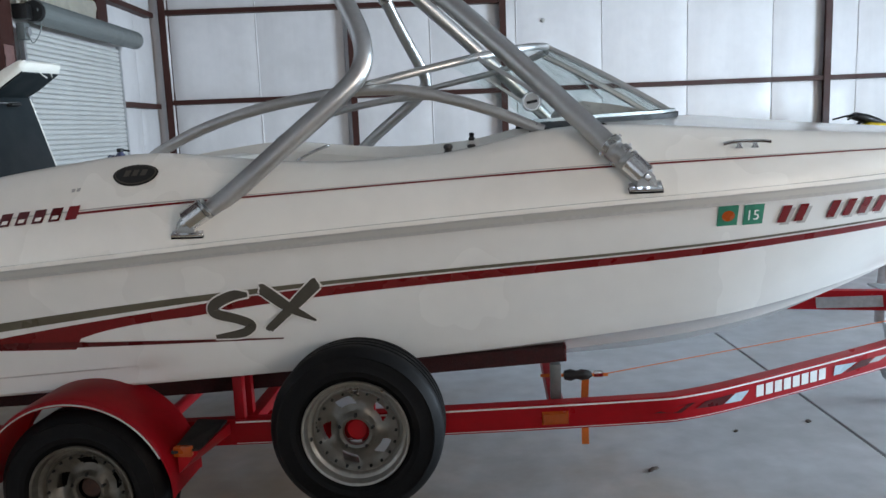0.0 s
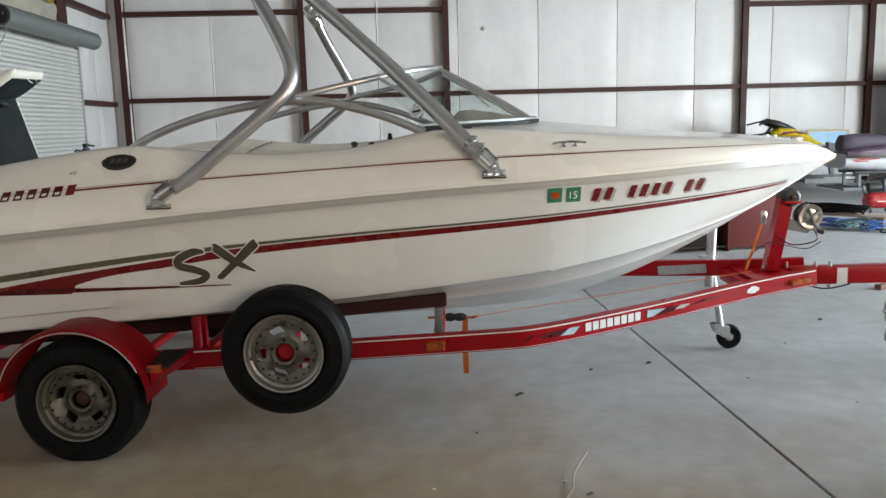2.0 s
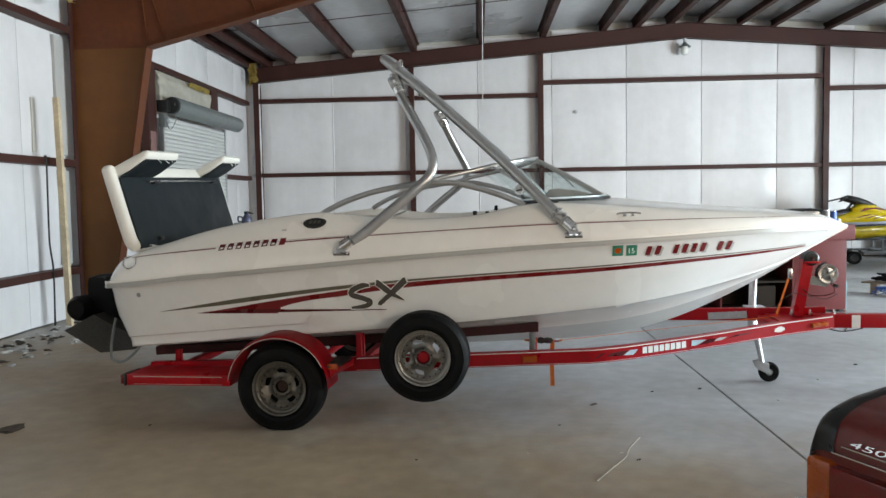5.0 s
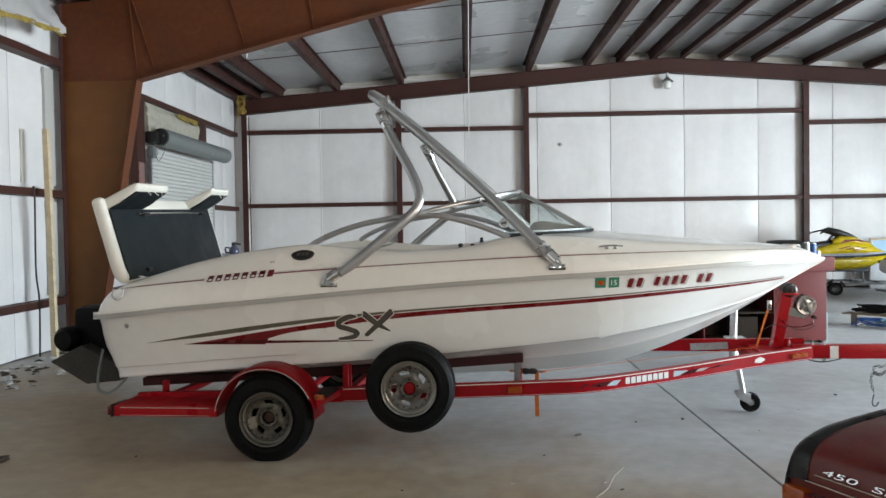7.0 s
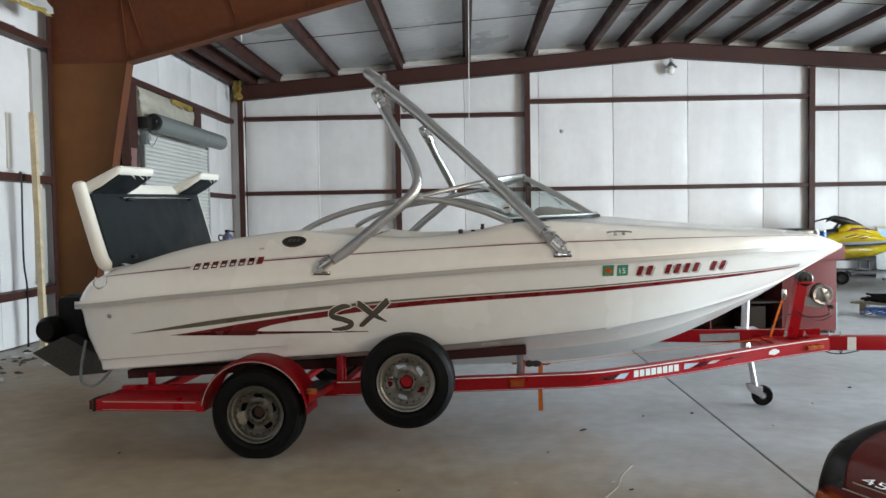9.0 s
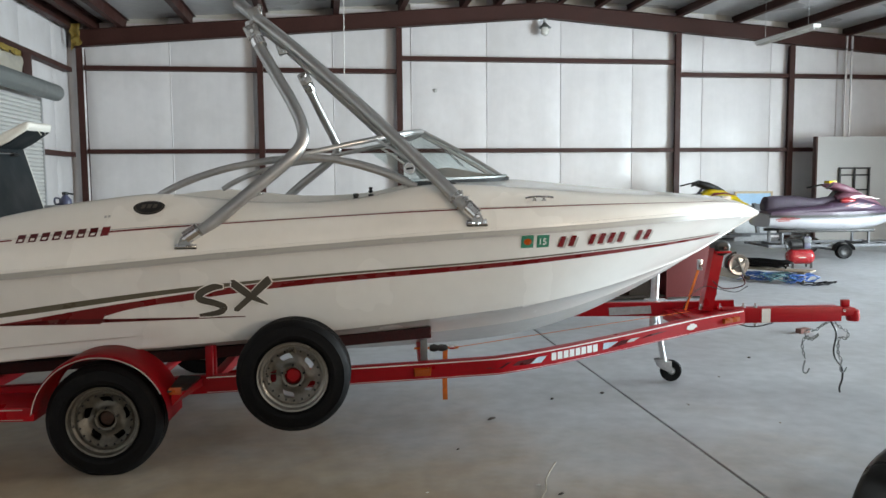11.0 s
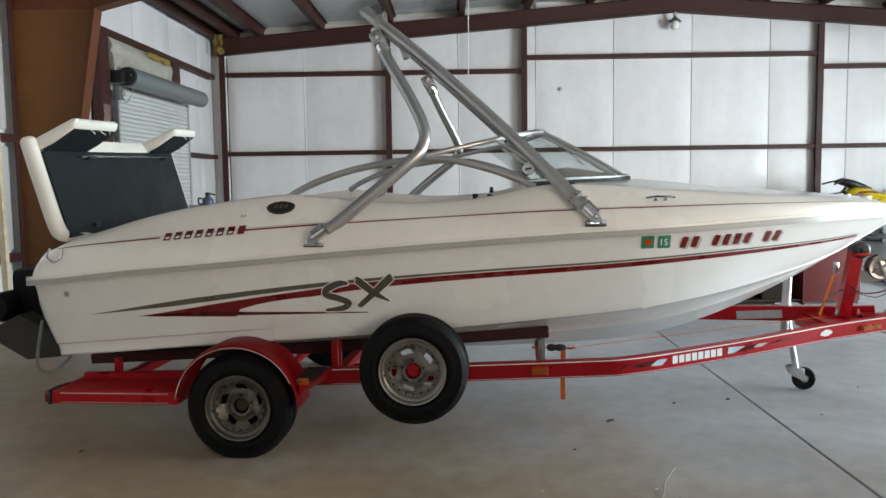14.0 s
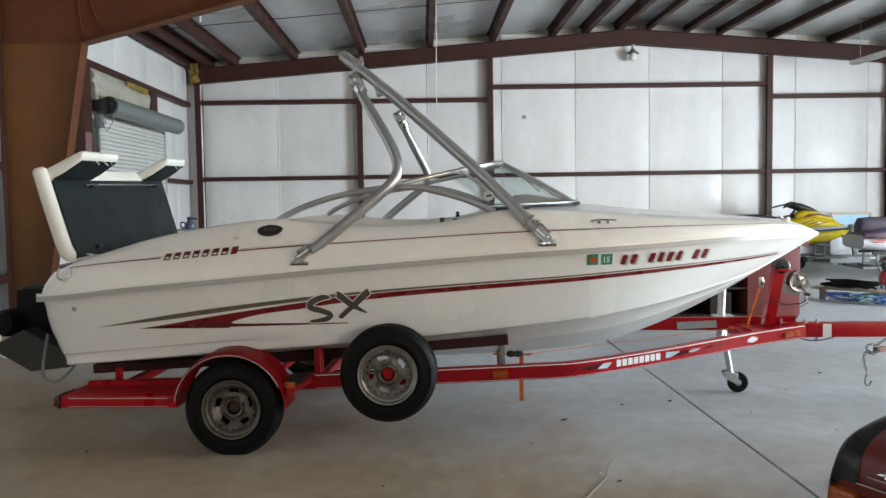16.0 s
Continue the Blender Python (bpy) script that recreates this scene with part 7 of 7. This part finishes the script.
# plank on blocks with black hose heaped on it, blue strap tangle on the floor
pk = thing("plank", pose(6.70, 9.85, 0, 0, 0, -48), "weathered plank lying on two blocks", "plank")
part("board", box(-0.66, 0.66, -0.14, 0.14, 0.17, 0.192, 0.005), M_BOARD, pk)
for x in (-0.5, 0.5):
    part("block", box(x - 0.05, x + 0.05, -0.07, 0.07, 0, 0.17, 0.005), M_BOARD, pk)
hose = []
for k in range(130):
    a = k * 0.42
    q = 0.36 + 0.10 * math.sin(k * 0.37)
    lx, ly = q * math.cos(a) - 0.1, 0.26 * q * math.sin(a)
    hose.append((6.70 + lx * math.cos(radians(-48)) - ly * math.sin(radians(-48)), 9.85 + lx * math.sin(radians(-48)) + ly * math.cos(radians(-48)), 0.207 + 0.0008 * k + 0.015 * abs(math.sin(k * 0.9))))
single("black_hose", tube(hose, 0.014, 6), M_TYRE, "black hose coiled in a heap on the plank", "hose")
for n, (cx, cy, mt) in enumerate(((6.45, 9.85, M_BLUE), (6.70, 9.62, M_TEAL), (6.98, 9.5, M_BLUE))):
    pts = [(cx + (0.22 + 0.07 * math.sin(k * 0.8 + n)) * math.cos(k * 0.5), cy - 0.06 + 0.17 * math.sin(k * 0.47 + n), 0.02 + 0.12 * abs(math.sin(k * 0.33 + n))) for k in range(90)]
    single("strap_tangle", tube(pts, 0.008, 6), mt, "tangled blue straps heaped under the plank", "strap", "straps on the floor")
single("cable_coil", tube([(7.0 + 0.26 * math.cos(k * 0.35) + 0.006 * k, 9.15 + 0.14 * math.sin(k * 0.4), 0.014 + 0.02 * abs(math.sin(k))) for k in range(44)], 0.009, 6), M_TYRE, "black cable coiled on the floor", "cable")
single("brick_block", box(-0.07, 0.07, -0.035, 0.035, 0, 0.05, 0.006), M_BRICK, "broken brick lying on the floor", "block", m=pose(4.74, 5.87, 0, 0, 0, 20))

# ---- litter on the floor near the boat ----
single("twig", tube(curve([(0.716, 1.81, 0.006), (0.862, 2.06, 0.008), (0.96, 2.23, 0.009), (1.005, 2.38, 0.014), (1.11, 2.565, 0.03)]), 0.0042, 6), M_BOARD, "pale dry twig on the floor", "twig")
for p, r, mt, lb in (((1.03, 2.19), 0.022, M_DIRT, "dark lump on the floor"), ((0.94, 3.51), 0.035, M_DIRT, "dark scrap on the floor"), ((0.35, 2.32), 0.012, M_PAPER, "white chip on the floor"),
                     ((-0.35, 2.2), 0.014, M_DIRT, "dark chip on the floor"), ((1.9, 4.0), 0.03, M_DIRT, "dark scrap on the floor"), ((2.4, 3.6), 0.02, M_BOARD, "dark scrap on the floor"),
                     ((1.485, 3.92), 0.028, M_DIRT, "dark chip on the floor"), ((3.0, 4.3), 0.016, M_BOARD, "dark chip on the floor"),
                     ((0.95, 2.33), 0.016, M_PAPER, "white chip on the floor"), ((-2.4, 3.0), 0.02, M_DIRT, "dark chip on the floor"), ((0.62, 2.95), 0.015, M_DIRT, "dark chip on the floor"),
                     ((-3.4, 2.89), 0.15, M_DIRT, "dark bark-like scrap on the floor"), ((3.6, 4.9), 0.03, M_DIRT, "dark scrap on the floor"), ((2.8, 3.1), 0.014, M_BOARD, "dark chip on the floor")):
    bm = bmesh.new()
    bmesh.ops.create_icosphere(bm, subdivisions=2, radius=r * 0.42)
    for v in bm.verts:
        v.co *= 1 + 1.0 * noise.noise(v.co * 60 + Vector((p[0] * 9, p[1] * 7, 0)))
        v.co.x *= 1.7
        v.co.z = max(v.co.z * 0.45, -0.003)
    single("floor_litter", bm, mt, lb, "litter", "litter on the floor", m=pose(p[0], p[1], 0.003, 0, 0, 40 * p[0]))

# ---- the car whose tail stands beside the camera ----
CAR = pose(1.29, 0.30, 0, 0, 0, 23.5) @ Matrix.Diagonal((1, 1, 0.98, 1))
car = thing("car", CAR, "dark red classic roadster with a darkened tail edge and chrome script", "car")


def car_ring(x, half, z0, zs, zt, crown):
    """Half-open body ring at x; the left side is y = 0, the right y = -2 * half."""
    pts = [(0.06, z0), (0.0, z0 + 0.06), (-0.03, zs - 0.10), (-0.022, zs - 0.02), (0.015, zt - 0.018), (0.11, zt - 0.004), (half, zt + crown)]
    left = [(x, -a, z) for a, z in pts]
    right = [(x, -2 * half + a, z) for a, z in reversed(pts[:-1])]
    return left + right


TX = (0.03, 0.04, 0.065, 0.125, 0.22, 0.45, 1.0, 1.3, 2.9, 3.8, 4.2, 4.34)
tail_low = spline(TX, (0.42, 0.36, 0.30, 0.25, 0.24, 0.22, 0.22, 0.22, 0.22, 0.24, 0.28, 0.38))
tail_side = spline(TX, (0.64, 0.705, 0.758, 0.808, 0.835, 0.862, 0.903, 0.915, 0.90, 0.80, 0.72, 0.64))
tail_top = spline(TX, (0.70, 0.765, 0.818, 0.862, 0.889, 0.917, 0.958, 0.97, 0.95, 0.86, 0.78, 0.68))
STATIONS = (0.03, 0.034, 0.04, 0.05, 0.065, 0.08, 0.10, 0.125, 0.155, 0.19, 0.22, 0.27, 0.35, 0.45, 0.7, 1.0, 1.3, 2.0, 2.9, 3.4, 3.8, 4.05, 4.2, 4.3, 4.34)
part("body", loft([car_ring(x, 0.89, tail_low(x), tail_side(x), tail_top(x), 0.02) for x in STATIONS], closed=True, caps=True), M_CARRED, car, "glossy dark red bodywork", smooth=50)
# black strip put in for the red paint's dark reflection
rings = []
for x in STATIONS[:17]:
    zs, zt = tail_side(x), tail_top(x)
    rings.append([(x - 0.004, 0.02, 0.5), (x - 0.004, 0.036, zs - 0.10), (x - 0.004, 0.034, zs - 0.05), (x - 0.004, 0.028, zs - 0.016), (x - 0.004, 0.012, zt - 0.030), (x - 0.004, -0.012, zt - 0.012), (x - 0.004, -0.04, zt - 0.005), (x - 0.004, -0.075, zt - 0.004), (x - 0.004, -0.085, zt - 0.010)])
bm = loft(rings)
bmesh.ops.solidify(bm, geom=bm.faces[:], thickness=0.004)
part("fender_edge", bm, M_CARBLACK, car, "dark reflection along the fender, put in as a black strip", smooth=60)
part("tail_lens", box(-0.006, 0.06, -0.10, 0.012, 0.46, 0.668, 0.02), M_AMBER, car, "amber corner lens")
part("tail_lens", box(-0.015, 0.06, -0.62, -0.102, 0.46, 0.66, 0.012), M_REDLENS, car, "dark red tail lens")
part("tail_lens", box(-0.015, 0.06, -1.475, -1.16, 0.46, 0.63, 0.012), M_REDLENS, car, "dark red tail lens")
part("tail_lens", box(-0.02, 0.06, -1.79, -1.48, 0.46, 0.635, 0.02), M_AMBER, car, "amber corner lens")
part("chrome_line", box(0.012, 0.03, -1.68, -0.09, 0.700, 0.706, 0.002), M_CHROME, car)
part("script_line", box(0.022, 0.040, -0.56, -0.125, 0.731, 0.736), M_CHROME, car)
for word, y in (("450", -0.15), ("SL", -0.36)):
    bm = text_mesh(word, 0.05, 0.0015, 0.15)
    bmesh.ops.transform(bm, matrix=Matrix.Translation((0.028, y, 0.743)) @ Matrix(((0, 0.25, -0.96, 0), (-2.05, 0, 0, 0), (0, 0.56, 0.28, 0), (0, 0, 0, 1))), verts=bm.verts[:])
    part("script", bm, M_CHROME, car, "chrome model script", smooth=0)
bp = part("bumper", sweep(curve([(0.35, 0.03, 0.42), (-0.02, 0.03, 0.42), (-0.08, -0.12, 0.42), (-0.11, -0.89, 0.42), (-0.08, -1.66, 0.42), (-0.02, -1.81, 0.42), (0.35, -1.81, 0.42)], 6), rect(0.05, 0.12)), M_CHROME, car, "chrome rear bumper")
part("trunk_nozzle", lathe([(0.018, 0), (0.012, 0.012), (0.005, 0.02), (0.004, 0.045), (0, 0.045)], 10, "z", m=Matrix.Translation((0.60, -0.12, 0.93))), M_CARBLACK, car)
cabin = [(1.35, 0.16, 0.93), (1.75, 0.22, 1.25), (2.0, 0.24, 1.29), (2.5, 0.24, 1.28), (3.1, 0.16, 0.94)]
part("soft_top", loft([[(x, -i, 0.90), (x, -i - 0.05, z), (x, -0.89, z + 0.02), (x, -1.78 + i + 0.05, z), (x, -1.78 + i, 0.90)] for x, i, z in cabin], caps=True), M_CARBLACK, car, "black soft top")
for x in (0.95, 3.45):
    for y in (-0.1, -1.68):
        wl = part("wheel", lathe([(0.19, -0.1), (0.3, -0.1), (0.325, -0.08), (0.325, 0.08), (0.3, 0.1), (0.19, 0.1)], 36, "y", m=Matrix.Translation((x, y, 0.325))), M_TYRE, car)
        part("rim", lathe([(0, -0.08), (0.15, -0.085), (0.19, -0.1), (0.19, 0.1), (0.15, 0.085), (0, 0.08)], 28, "y", m=Matrix.Translation((x, y, 0.325))), M_RIM, wl)
